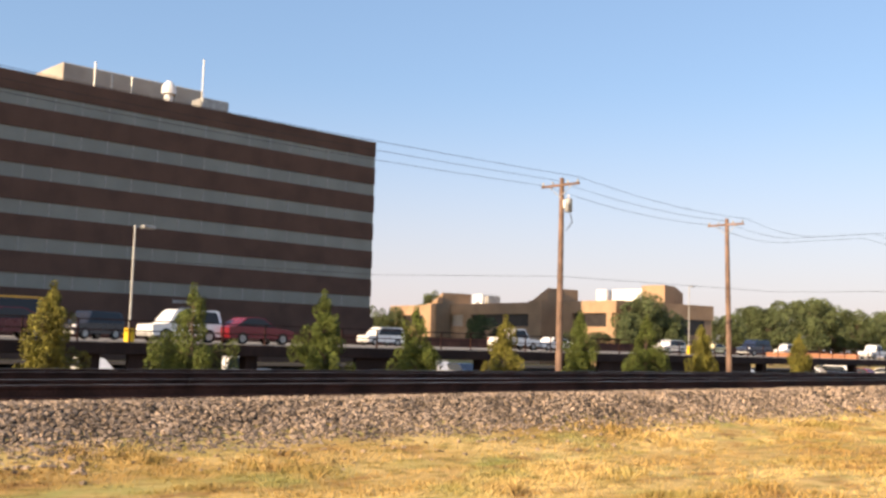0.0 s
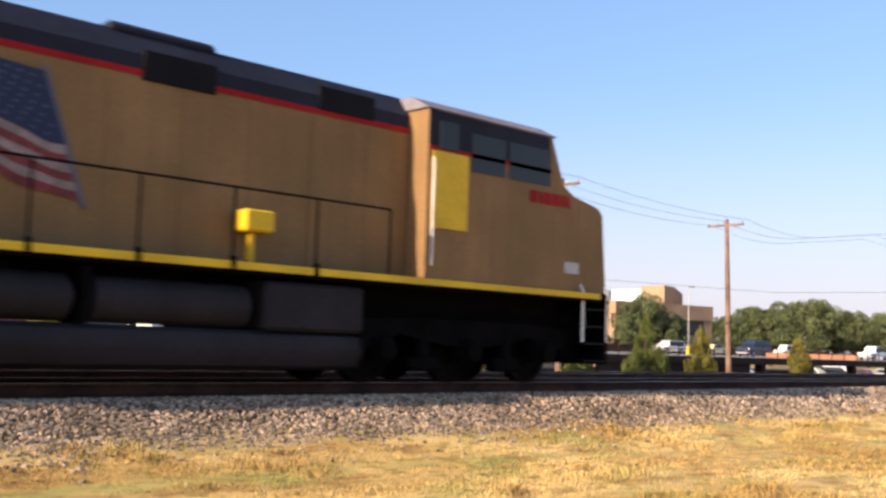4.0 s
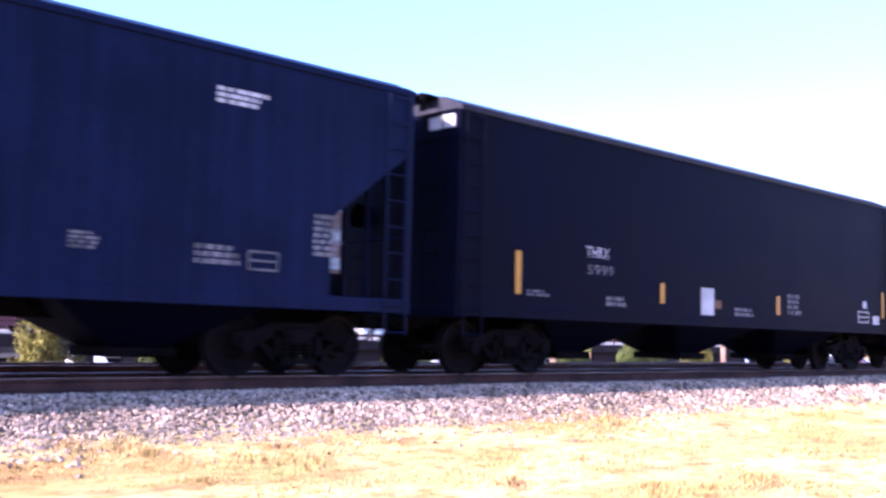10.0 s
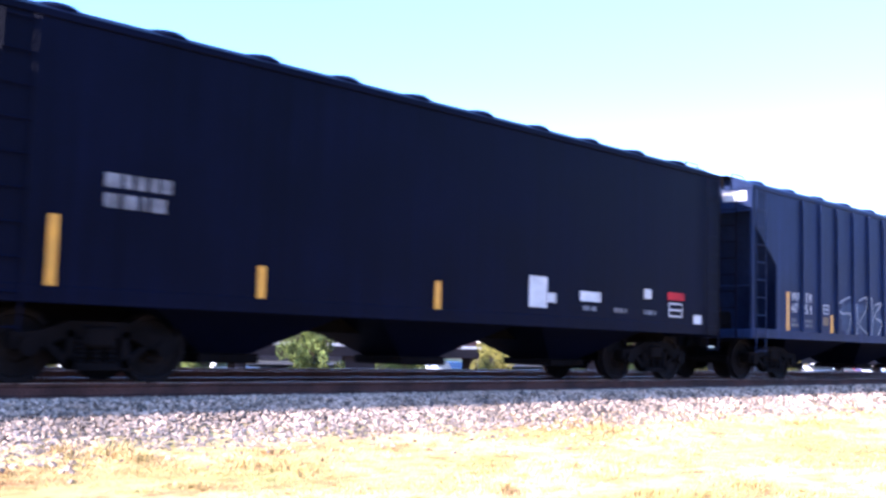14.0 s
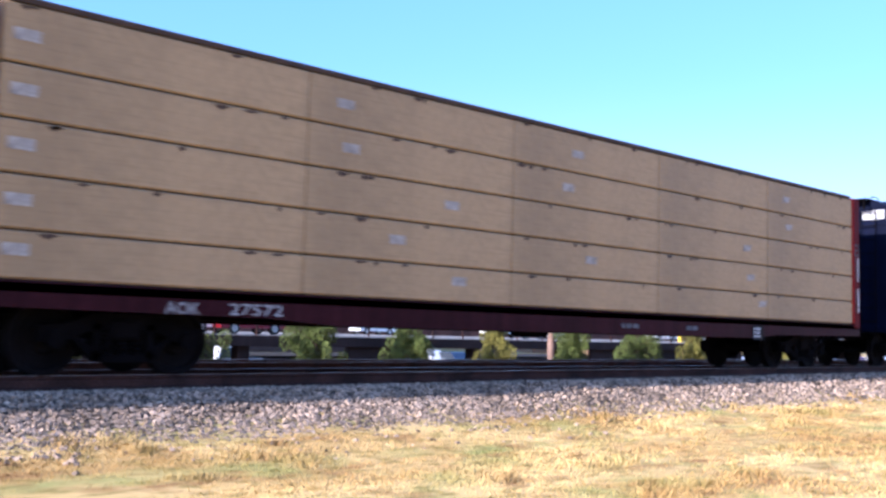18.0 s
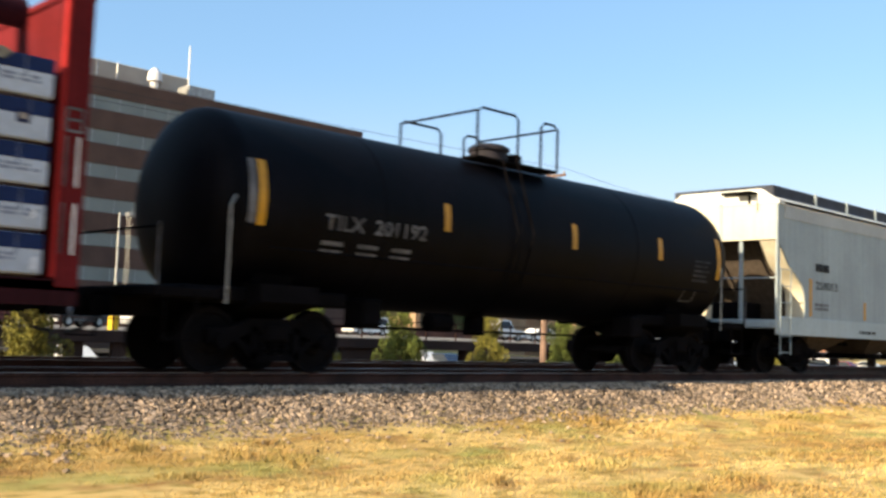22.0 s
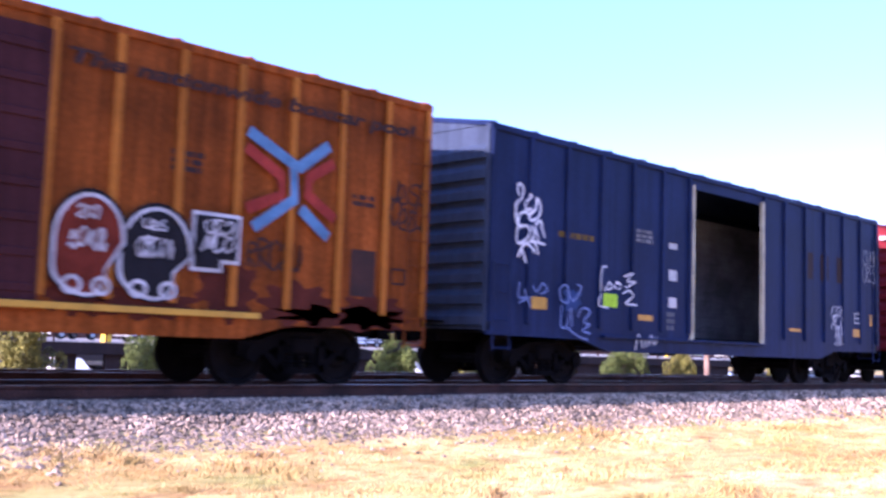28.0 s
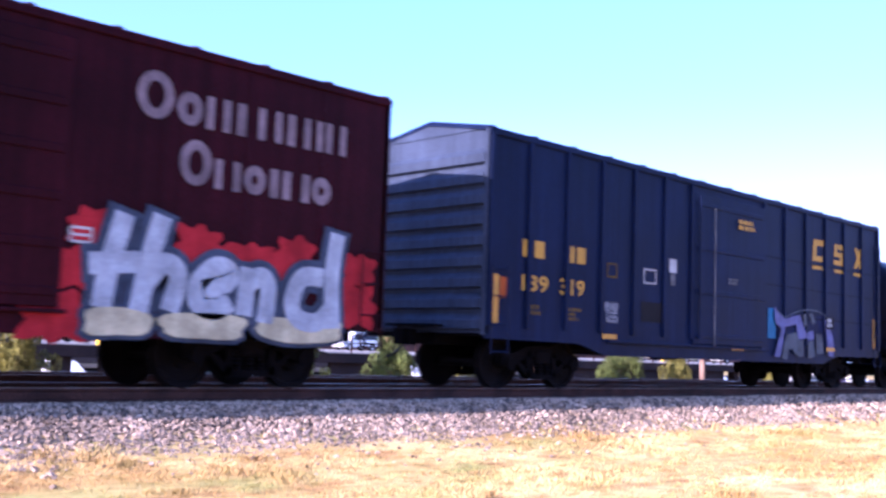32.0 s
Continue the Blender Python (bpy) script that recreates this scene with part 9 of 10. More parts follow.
for i, (x0, x1, z0, z1) in enumerate(((-6.5, -6.1, 0.85, 1.85), (-6.2, -5.75, 0.95, 2.1), (-5.85, -5.3, 0.8, 2.0), (-5.4, -4.9, 1.0, 2.15), (-5.0, -4.4, 0.82, 1.95), (-4.5, -4.0, 0.95, 2.05), (-4.1, -3.5, 0.8, 1.9))):
    cloud(ob, x0 - 0.05, x1 + 0.05, z0 - 0.05, z1 + 0.05, y - 0.002 * i, SDARKBLUE, 116 + i, 3, 0.08, name="graffiti_edge", square=0.9)
    cloud(ob, x0, x1, z0, z1, y - 0.002 * i - 0.001, (WPALE, PALEBLUE)[i % 3 == 2], 116 + i, 3, 0.08, "pale blue block graffiti letter", "graffiti", 0.9)
    m = Mesh()
    ribbon(m, [((x0 + x1) / 2 - 0.05, z0 + 0.15), ((x0 + x1) / 2, (z0 + z1) / 2), ((x0 + x1) / 2 - 0.04, z1 - 0.2)], 0.07, y - 0.02)
    part("graffiti_slit", m, SDARKBLUE, ob)
bars(ob, -6.9, 1.68, 0.3, 0.14, 1, MARK, y)
part("chalk_line", Mesh().box(-6.32, -6.29, y - 0.002, y, 3.0, 3.5), MARKDIM, ob)
part("lock_bar", Mesh().tube([(-1.55, yd - 0.03, 0.95), (-1.55, yd - 0.03, 4.2)], 0.035, 6), RED_BRIGHT, ob)

# blue boxcar with the open door
ob, u, L, y = B5
y -= 0.006
SBLUEDULL = spray("dull_spray_blue", (0.030, 0.055, 0.150))
sprayed(ob, (((-7.05, 3.26), (-7.11, 3.38), (-7.06, 3.48), (-6.96, 3.42), (-6.99, 3.25), (-7.13, 3.11), (-7.13, 2.88), (-7.06, 2.75)), ((-6.80, 3.32), (-6.72, 3.30), (-6.89, 3.16), (-6.83, 2.97), (-6.64, 3.07), (-6.60, 3.27)), ((-6.60, 3.29), (-6.49, 3.16), (-6.55, 2.95), (-6.78, 2.88), (-6.74, 3.08), (-6.89, 3.01), (-7.03, 2.96), (-7.07, 2.79), (-6.92, 2.74)), ((-7.08, 2.72), (-6.85, 2.77), (-6.76, 2.66), (-6.87, 2.53), (-7.06, 2.45), (-7.11, 2.59), (-7.08, 2.72)), ((-6.73, 2.78), (-6.63, 2.64), (-6.72, 2.51), (-6.54, 2.55), (-6.62, 2.79), (-6.48, 2.89), (-6.42, 2.71), (-6.36, 2.62)), ((-7.10, 2.45), (-6.91, 2.45), (-6.69, 2.51), (-6.35, 2.49)), ((-7.05, 2.21), (-6.98, 2.36), (-6.84, 2.45), (-6.68, 2.39), (-6.64, 2.31)), ((-6.98, 2.38), (-6.85, 2.13)), ((-6.61, 2.50), (-6.53, 2.30))), 0.040, y - 0.062, TAGWHITE)
cloud(ob, -5.85, -5.25, 1.33, 1.78, y - 0.060, SBLUEDULL, 123, 7, 0.3)
sprayed(ob, (((-5.92, 1.73), (-5.85, 1.53), (-5.67, 1.51), (-5.68, 1.76), (-5.79, 1.81), (-5.92, 1.73)), ((-5.68, 1.76), (-5.56, 1.55), (-5.43, 1.60), (-5.30, 1.79), (-5.40, 1.84)), ((-5.84, 1.45), (-5.86, 1.10), (-5.70, 1.07), (-5.58, 1.41), (-5.54, 1.06)), ((-5.67, 1.05), (-5.37, 0.91), (-5.07, 0.85)), ((-5.38, 1.25), (-5.25, 1.42), (-5.02, 1.37), (-5.21, 1.17), (-5.01, 1.13), (-5.24, 1.02), (-5.00, 0.97))), 0.034, y - 0.064, PALEBLUE)
sprayed(ob, (((-4.52, 2.24), (-4.68, 2.18), (-4.69, 1.77)), ((-4.58, 1.78), (-4.44, 1.95), (-4.35, 1.85), (-4.51, 1.81)), ((-4.23, 1.84), (-4.23, 1.96), (-4.08, 1.93), (-4.15, 1.82)), ((-4.68, 1.72), (-4.76, 1.51), (-4.45, 1.47)), ((-3.98, 2.09), (-3.68, 2.17), (-3.87, 2.01), (-3.60, 2.01), (-3.92, 1.88)), ((-4.01, 1.76), (-3.79, 1.83), (-3.67, 1.73), (-3.91, 1.58), (-3.54, 1.57))), 0.032, y - 0.062, TAGWHITE)
sprayed(ob, (((-6.99, 1.78), (-7.02, 1.53), (-6.83, 1.53)), ((-7.02, 1.42), (-6.68, 1.55)), ((-6.66, 1.75), (-6.53, 1.64), (-6.39, 1.80), (-6.26, 1.69), (-6.43, 1.61)), ((-6.87, 1.67), (-6.70, 1.36))), 0.032, y - 0.062, PALEBLUE)
sprayed(ob, (((-3.57, 0.69), (-3.46, 1.00), (-3.31, 0.74)), ((-3.23, 0.92), (-3.19, 0.76)), ((-3.11, 0.79), (-3.04, 0.98), (-2.92, 0.82), (-2.85, 0.98))), 0.032, y - 0.062, TAGWHITE)
plate(ob, "placard", -6.70, -6.20, 1.35, 1.56, GOLD, y - 0.006, "orange label patch")
plate(ob, "placard", -4.54, -4.11, 1.49, 1.74, SLIME, y - 0.006, "bright lime green paper")
plate(ob, "reflector", -3.40, -2.91, 1.28, 1.39, REFLECT, y - 0.002)
for z0, z1 in ((2.78, 2.90), (2.13, 2.35), (1.58, 1.79)):
    plate(ob, "placard", -2.35, -2.06, z0, z1, MARK, y - 0.002, "white paper placard")
bars(ob, -3.5, 2.8, 0.65, 0.28, 3, MARKDIM, y)
bars(ob, -2.4, 1.1, 0.35, 0.4, 3, MARKDIM, y)
bars(ob, -5.9, 2.65, 1.2, 0.15, 1, spray("dull_gold", (0.13, 0.08, 0.02)), y)
scribble(ob, 5.0, 5.75, 1.4, 2.0, y, TAGWHITE, 127, 3, 0.022)
scribble(ob, 5.2, 5.7, 1.0, 1.5, y - 0.004, TAGWHITE, 154, 3, 0.022)
frame_mark(ob, 6.33, 6.75, 1.6, 1.88, MARK, y)
plate(ob, "reflector", 6.25, 6.72, 1.25, 1.45, REFLECT, y - 0.002)
plate(ob, "reflector", 2.79, 3.35, 1.28, 1.35, REFLECT, y - 0.002)
plate(ob, "reflector", 7.28, 7.42, 1.57, 1.87, REFLECT, y - 0.002)
scribble(ob, 6.85, 7.6, 2.7, 3.6, y, SILVER, 128, 5, 0.03)
for i, x in enumerate((3.55, 4.4, 5.3)):
    part("faded_logo", Mesh().box(x, x + 0.45, y - 0.003, y - 0.001, 2.6, 3.25), spray("dull_umber", (0.030, 0.017, 0.016)), ob, "faded brown block logo")
for s, x in ((-1, -1.5), (1, 1.45)):
    part("door_post", Mesh().box(x - 0.05, x + 0.05, y - 0.05, y + 0.02, 0.95, 4.2), CREAM, ob, "worn pale door post")
scribble(ob, 0.0, 1.2, 1.0, 1.25, 1.45, PALEBLUE, 129, 5, 0.05)
tarp = Mesh()
tv = [(-1.4 + 2.8 * i / 8, 0.55 + 0.18 * math.sin(i * 1.7) + 0.1 * j, 1.0 + (0.62 - 0.5 * i / 8 + 0.07 * math.sin(i * 2.3 + j)) * math.sin(math.pi * j / 6)) for i in range(9) for j in range(7)]
tarp.add(tv, [(i * 7 + j, i * 7 + 7 + j, i * 7 + 8 + j, i * 7 + j + 1) for i in range(8) for j in range(6)])
# haze in the doorway is put into the lining's pale grey-blue
part("lining", Mesh().box(-7.5, 7.5, 1.36, 1.40, 1.0, 4.2), mat("haze_paled_lining", (0.34, 0.34, 0.37), 0.8, 0, 0.25, 1, 20, 0.1, grainline=0.3), ob, "timber wall lining seen through the door, paled grey-blue for haze")
part("tarpaulin", tarp, spray("tarp_blue", (0.07, 0.11, 0.24)), ob, "crumpled blue tarpaulin on the car floor", smooth=True)

# orange boxcar
ob, u, L, y = B6
y -= 0.006
DBROWN = mat("faded_black_logo", (0.035, 0.012, 0.008), 0.8, 0, 0.3, 2, 25)
for i, (x0, x1, z0, z1) in enumerate(((-6.6, -6.42, 3.33, 3.85), (-6.42, -5.75, 3.68, 3.86), (-5.62, -4.98, 3.36, 3.80), (-4.85, -4.68, 3.42, 3.72), (-4.85, -4.68, 3.78, 3.88), (-4.5, -4.3, 3.38, 3.90))):
    part("faded_logo", Mesh().prism([(x0 - 0.04, z0), (x1 - 0.04, z0), (x1 + 0.05, z1), (x0 + 0.05, z1)], y - 0.062, y - 0.058, "y"), DBROWN, ob, "faded dark block logo")
for x0, x1, z0, z1 in ((-6.8, -5.1, 3.26, 3.32), (-6.8, -6.74, 2.8, 3.3), (-6.8, -5.9, 2.78, 2.84), (-5.92, -5.86, 2.8, 3.12), (-5.9, -5.6, 3.06, 3.12), (-5.5, -5.45, 2.9, 3.1), (-5.5, -4.95, 2.88, 2.94), (-4.98, -4.93, 2.9, 3.28)):
    part("faded_logo", Mesh().box(x0, x1, y - 0.062, y - 0.058, z0, z1), DBROWN, ob)
for x0, x1, z0, z1 in ((-4.85, -4.6, 2.9, 3.36), (-4.6, -4.1, 2.9, 3.15), (-3.9, -3.3, 2.9, 3.2)):
    part("faded_logo", Mesh().prism([(x0 - 0.03, z0), (x1 - 0.03, z0), (x1 + 0.05, z1), (x0 + 0.05, z1)], y - 0.062, y - 0.058, "y"), DBROWN, ob)
part("faded_logo", Mesh().prism([(-3.2, 2.88), (-2.85, 2.88), (-2.2, 3.2), (-2.55, 3.2)], y - 0.062, y - 0.058, "y"), DBROWN, ob)
part("faded_logo", Mesh().prism([(-3.1, 3.2), (-2.8, 3.2), (-2.25, 2.86), (-2.55, 2.86)], y - 0.065, y - 0.060, "y"), DBROWN, ob)
lettering(ob, "The nationwide boxcar pool", 1.86, 3.78, 0.26, DBROWN, y - 0.06, 5.6, "faded dark slogan", 0.2, 0.03)
XBLUE, XRED = spray("faded_sky_blue", (0.10, 0.20, 0.34)), spray("faded_brick_red", (0.26, 0.035, 0.025))
for mt, strokes in ((XRED, (((4.38, 3.23), (4.97, 2.91), (5.0, 2.64), (4.43, 2.4)), ((5.88, 3.22), (5.45, 2.96), (5.44, 2.7), (5.93, 2.41)),)), (XBLUE, (((4.4, 3.45), (5.16, 3.1), (5.2, 2.61), (4.54, 2.15)), ((5.77, 3.46), (5.22, 3.04)), ((5.31, 2.49), (5.81, 2.13)),))):
    for k, st in enumerate(strokes):
        m = Mesh()
        ribbon(m, list(st), 0.16, y - 0.061 - 0.003 * k - (0.012 if mt is XBLUE else 0))
        part("arrow_emblem", m, mt, ob, "crossed red and blue arrow emblem")
FADERED = spray("faded_brown_red", (0.13, 0.022, 0.012))
for x0, x1, z0, z1, sd, inner in ((-7.24, -6.42, 1.12, 2.3, 131, ORANGE), (-6.55, -5.62, 1.02, 2.3, 132, SBLACK), (-4.38, -3.85, 0.76, 2.12, 133, ORANGE), (-3.97, -3.45, 0.76, 2.12, 134, SBLACK), (-3.57, -3.02, 0.74, 2.15, 135, FADERED), (-3.14, -2.55, 0.78, 2.2, 136, SBLACK), (1.79, 2.71, 1.08, 2.33, 137, FADERED), (2.63, 3.65, 1.08, 2.26, 138, SBLACK)):
    yl = y - 0.060 - 0.012 * (sd % 2)
    arch(ob, x0 - 0.04, x1 + 0.04, z0 - 0.02, z1 + 0.05, yl, SBLACK)
    arch(ob, x0, x1, z0, z1, yl - 0.003, WHITES)
    arch(ob, x0 + 0.05, x1 - 0.05, z0 + 0.05, z1 - 0.05, yl - 0.006, inner, "white outlined rounded graffiti letter")
    w, h = x1 - x0, z1 - z0
    if w > 0.7:
        scribble(ob, x0 + 0.22 * w, x0 + 0.72 * w, z0 + 0.45 * h, z0 + 0.66 * h, yl - 0.009, WHITES, sd, 4, 0.03)
        scribble(ob, x0 + 0.3 * w, x0 + 0.6 * w, z0 + 0.75 * h, z0 + 0.88 * h, yl - 0.009, WHITES, sd + 5, 2, 0.025)
        for k in range(2):
            ring_mark(ob, x0 + (0.15 + 0.4 * k) * w, z0 + 0.02, 0.26, 0.24, 0.05, yl - 0.009 - 0.002 * k, WHITES)
    else:
        scribble(ob, x0 + 0.1, x1 - 0.1, z0 + 0.1, z0 + 0.3, yl - 0.009, WHITES, sd, 2, 0.03)
flat(ob, [(3.62, 4.36, 1.62, 2.28), (3.62, 4.1, 1.5, 1.7)], y - 0.060, WHITES, "white edged block letter", "graffiti")
flat(ob, [(3.67, 4.31, 1.67, 2.23), (3.67, 4.05, 1.55, 1.7)], y - 0.070, SBLACK, "", "graffiti")
scribble(ob, 3.76, 4.24, 1.75, 2.18, y - 0.080, WHITES, 139, 4, 0.03)
RUST = spray("rust_stain", (0.075, 0.017, 0.010))
for i, (x0, x1, h) in enumerate(((-7.9, -7.3, 0.7), (-5.6, -4.4, 0.4), (-2.4, -1.6, 0.9), (1.7, 2.6, 0.5), (2.3, 3.9, 0.35), (3.7, 4.8, 0.8), (4.6, 6.2, 0.55), (6.0, 7.6, 0.45), (4.9, 7.7, 0.25))):
    cloud(ob, x0, x1, 0.80, 0.96 + h, y + 0.003, RUST, 180 + i, 9, 0.35, "rust staining along the lower side", "rust_stain", 0.3)
cloud(ob, -5.2, -4.3, 0.78, 1.35, y - 0.061, WHITES, 141, 5, 0.4)
cloud(ob, -5.1, -4.4, 0.86, 1.27, y - 0.064, SBLACK, 141, 5, 0.4)
cloud(ob, -2.55, -2.05, 0.78, 1.4, y - 0.063, SBLACK, 142, 5, 0.4)
for x0, x1, z0, z1 in ((-2.42, -2.15, 2.68, 2.82), (-2.4, -2.2, 2.42, 2.6), (-2.25, -2.02, 2.2, 2.42)):
    plate(ob, "placard", x0, x1, z0, z1, MARK, y - 0.002, "white paper placard")
# dark plate for the rust and for the tank car's shadow on the end
part("rusty_end_panel", Mesh().box(-L / 2 - 0.05, -L / 2 - 0.03, -1.36, 1.36, 0.97, 2.02, 0.005), mat("rust_and_tank_shadow", (0.055, 0.022, 0.012), 0.9, 0, 0.3, 1.5, 20, 0.2, streak=0.4), ob, "dark lower end panel, rust with the tank's shadow painted in")
part("end_placard", Mesh().box(-L / 2 - 0.056, -L / 2 - 0.051, -0.75, -0.5, 1.45, 1.75), MARK, ob)
lettering(ob, "BOX", -5.65, 2.3, 0.2, DBROWN, y, 1.3)
lettering(ob, "736", -4.9, 1.95, 0.2, DBROWN, y, 0.7)
plate(ob, "panel", 6.31, 6.78, 1.33, 2.02, DBROWN, y - 0.003, "dark painted panel")
frame_mark(ob, 7.1, 7.4, 1.55, 1.8, DBROWN, y - 0.003, False)
bars(ob, 3.3, 2.75, 0.6, 0.3, 3, DBROWN, y)
bars(ob, 6.3, 2.65, 0.6, 0.2, 2, DBROWN, y)
scribble(ob, 7.0, 7.75, 2.4, 3.2, y, DBROWN, 143, 5, 0.04)
scribble(ob, 4.5, 5.4, 1.6, 2.0, y, DBROWN, 144, 4, 0.04)
part("door_track", Mesh().box(-1.4, 4.7, y - 0.12, y - 0.098, 0.92, 1.0, 0.006), GOLD, ob, "yellow lower door track")
part("door_jamb", Mesh().box(-1.5, -1.42, y - 0.07, y, 0.95, 4.2), ORANGE_RIB, ob)
plate(ob, "placard", -7.95, -7.86, 1.0, 1.1, MARK, y)

# tank cars
ob, u, L, r = T1


def on_tank(parent, name, x0, x1, z0, z1, r, zc, mt, label=""):
    """A painted patch that follows the barrel."""
    m = Mesh()
    n = 6
    rr = abs(r) + 0.005
    vs = []
    for i in range(n + 1):
        z = z0 + (z1 - z0) * i / n
        yy = -math.sqrt(max(0.01, rr * rr - (z - zc) ** 2))
        vs += [(x0, yy, z), (x1, yy, z)]
    m.add(vs, [(2 * i, 2 * i + 1, 2 * i + 3, 2 * i + 2) for i in range(n)])
    return part(name, m, mt, parent, label)


STENDIM = mat("very_faded_marking", (0.05, 0.05, 0.055), 0.8, 0, 0.3, 3, 30, 0, spec=0.08)


def tank_letters(parent, text, x, z, h, w, r, zc, mt):
    o = lettering(parent, text, x, z, h, mt, 0, w, bold=0.015)
    for v in o.data.vertices:
        v.co.y = -math.sqrt(max(0.01, (abs(r) + 0.005) ** 2 - (v.co.z - zc) ** 2))
    return o


for x, z0, z1 in ((-5.7, 2.05, 2.97), (-2.14, 2.3, 2.75), (1.13, 2.29, 2.75), (3.88, 2.3, 2.74), (6.1, 2.04, 2.92)):
    on_tank(ob, "reflector", x - 0.07, x + 0.07, z0, z1, r, 2.42, REFLECT, "orange reflector strip")
on_tank(ob, "reflector_backing", -5.92, -5.80, 2.07, 2.97, r, 2.42, MARKDIM, "faded grey strip")
tank_letters(ob, "TILX  201192", -4.6, 2.1, 0.23, 2.02, r, 2.42, MARKDIM)
for i in range(2):
    for k in range(3):
        on_tank(ob, "stencil", -4.6 + k * 0.68, -4.2 + k * 0.68, 1.76 + i * 0.12, 1.82 + i * 0.12, r, 2.42, MARKDIM)
for k in range(5):
    on_tank(ob, "stencil", 5.15, 5.75 - 0.1 * (k % 2), 2.35 - k * 0.1, 2.40 - k * 0.1, r, 2.42, STENDIM)
for a, b, c, d in ((5.0, 5.45, 1.52, 1.55), (5.0, 5.45, 1.75, 1.78), (5.0, 5.03, 1.52, 1.78), (5.42, 5.45, 1.52, 1.78)):
    on_tank(ob, "stencil_box", a, b, c, d, r, 2.42, MARKDIM)
ob, u, L, r = T2
tank_letters(ob, "GATX  53569", -6.16, 2.02, 0.23, 2.05, r, 2.36, MARK)
for k in range(4):
    on_tank(ob, "stencil", -6.2 + k * 0.6, -5.8 + k * 0.6, 1.82, 1.88, r, 2.36, MARKDIM)
    on_tank(ob, "stencil", -6.3 + k * 0.6, -5.9 + k * 0.6, 1.70, 1.76, r, 2.36, MARKDIM)
for i, (x0, x1, z0, z1) in enumerate(((-3.82, -3.52, 2.03, 2.27), (6.3, 6.75, 1.42, 1.72))):
    for a, b, c, d in ((x0, x1, z0, z0 + 0.03), (x0, x1, z1 - 0.03, z1), (x0, x0 + 0.03, z0, z1), (x1 - 0.03, x1, z0, z1)):
        on_tank(ob, "stencil", a, b, c, d, r, 2.36, MARK)
for x, z, w, n in ((1.25, 1.48, 1.0, 4), (3.2, 1.6, 0.7, 1), (4.95, 1.45, 0.8, 4), (6.7, 1.9, 0.8, 6)):
    for k in range(n):
        on_tank(ob, "stencil", x, x + w * (0.7 + 0.3 * ((k * 7) % 3) / 2), z + k * 0.09, z + k * 0.09 + 0.04, r, 2.36, MARKDIM)

# blue boxcar with gold lettering
ob, u, L, y = B7
y -= 0.006
yd = y - 0.075
for x, rects in ((3.97, ((0, .18, 3.2, 3.75), (.18, .52, 3.6, 3.75), (.18, .52, 3.2, 3.34))),
                 (5.2, ((0, .5, 3.61, 3.74), (0, .15, 3.46, 3.61), (0, .5, 3.41, 3.53), (.35, .5, 3.32, 3.41), (0, .5, 3.2, 3.32))),
                 (6.35, ())):
    if rects:
        flat(ob, [(x + a, x + b, c, d) for a, b, c, d in rects], y - 0.002, GOLD, "gold block logo", slant=0.15)
    flat(ob, [(x, x + 0.55, 3.0, 3.1)], y - 0.002, GOLD, "gold block logo")
for a in (0.0, 0.36):
    part("block_logo", Mesh().prism([(6.36 + a, 3.2), (6.54 + a, 3.2), (6.92 - a, 3.75), (6.74 - a, 3.75)], y - 0.004 - a * 0.01, y - 0.001 - a * 0.01, "y"), GOLD, ob, "gold block logo")
for x in (-7.0, -5.8):
    flat(ob, [(x, x + 0.25, 2.32, 2.62), (x + 0.32, x + 0.58, 2.32, 2.62)], y - 0.002, GOLD, "gold block reporting mark")
lettering(ob, "139", -7.0, 1.72, 0.29, GOLD, y, 0.72, bold=0.02)
lettering(ob, "319", -5.95, 1.72, 0.29, GOLD, y, 0.72, bold=0.02)
bars(ob, -6.8, 1.3, 0.35, 0.2, 2, spray("dull_gold", (0.13, 0.08, 0.02)), y)
bars(ob, -5.8, 1.25, 0.55, 0.25, 3, spray("dull_gold", (0.13, 0.08, 0.02)), y)
frame_mark(ob, -3.33, -2.89, 2.11, 2.41, MARK, y, False)
plate(ob, "placard", -2.41, -2.15, 2.40, 2.68, MARK, y - 0.002, "white paper placard")
plate(ob, "placard", -2.36, -2.20, 2.14, 2.38, MARKDIM, y - 0.002, "grey paper placard")
frame_mark(ob, -4.54, -4.22, 2.14, 2.42, spray("dull_gold", (0.13, 0.08, 0.02)), y, False)
plate(ob, "reflector", -4.65, -4.2, 0.97, 1.06, REFLECT, y - 0.002)
plate(ob, "reflector", 0.0, 0.5, 0.88, 0.94, REFLECT, y - 0.06)
plate(ob, "reflector", 4.6, 5.05, 0.97, 1.06, REFLECT, y - 0.07)
reflectors(ob, y - 0.002, ((-7.66, 1.13, 1.96), (7.6, 1.1, 1.9)))
plate(ob, "placard", -7.56, -7.40, 1.57, 1.92, spray("orange_red", (0.4, 0.09, 0.02)), y - 0.002)
plate(ob, "patch", 1.72, 2.08, 1.2, 1.9, spray("sky_teal", (0.04, 0.17, 0.33)), y - 0.001, "teal blue painted patch")
GLILAC, GGREY = spray("grey_lilac", (0.135, 0.14, 0.29)), spray("dull_grey_green", (0.085, 0.10, 0.125))
cloud(ob, 2.0, 5.5, 0.9, 1.88, y - 0.001, SDARKBLUE, 151, 12, 0.12, "dark blue graffiti backing")
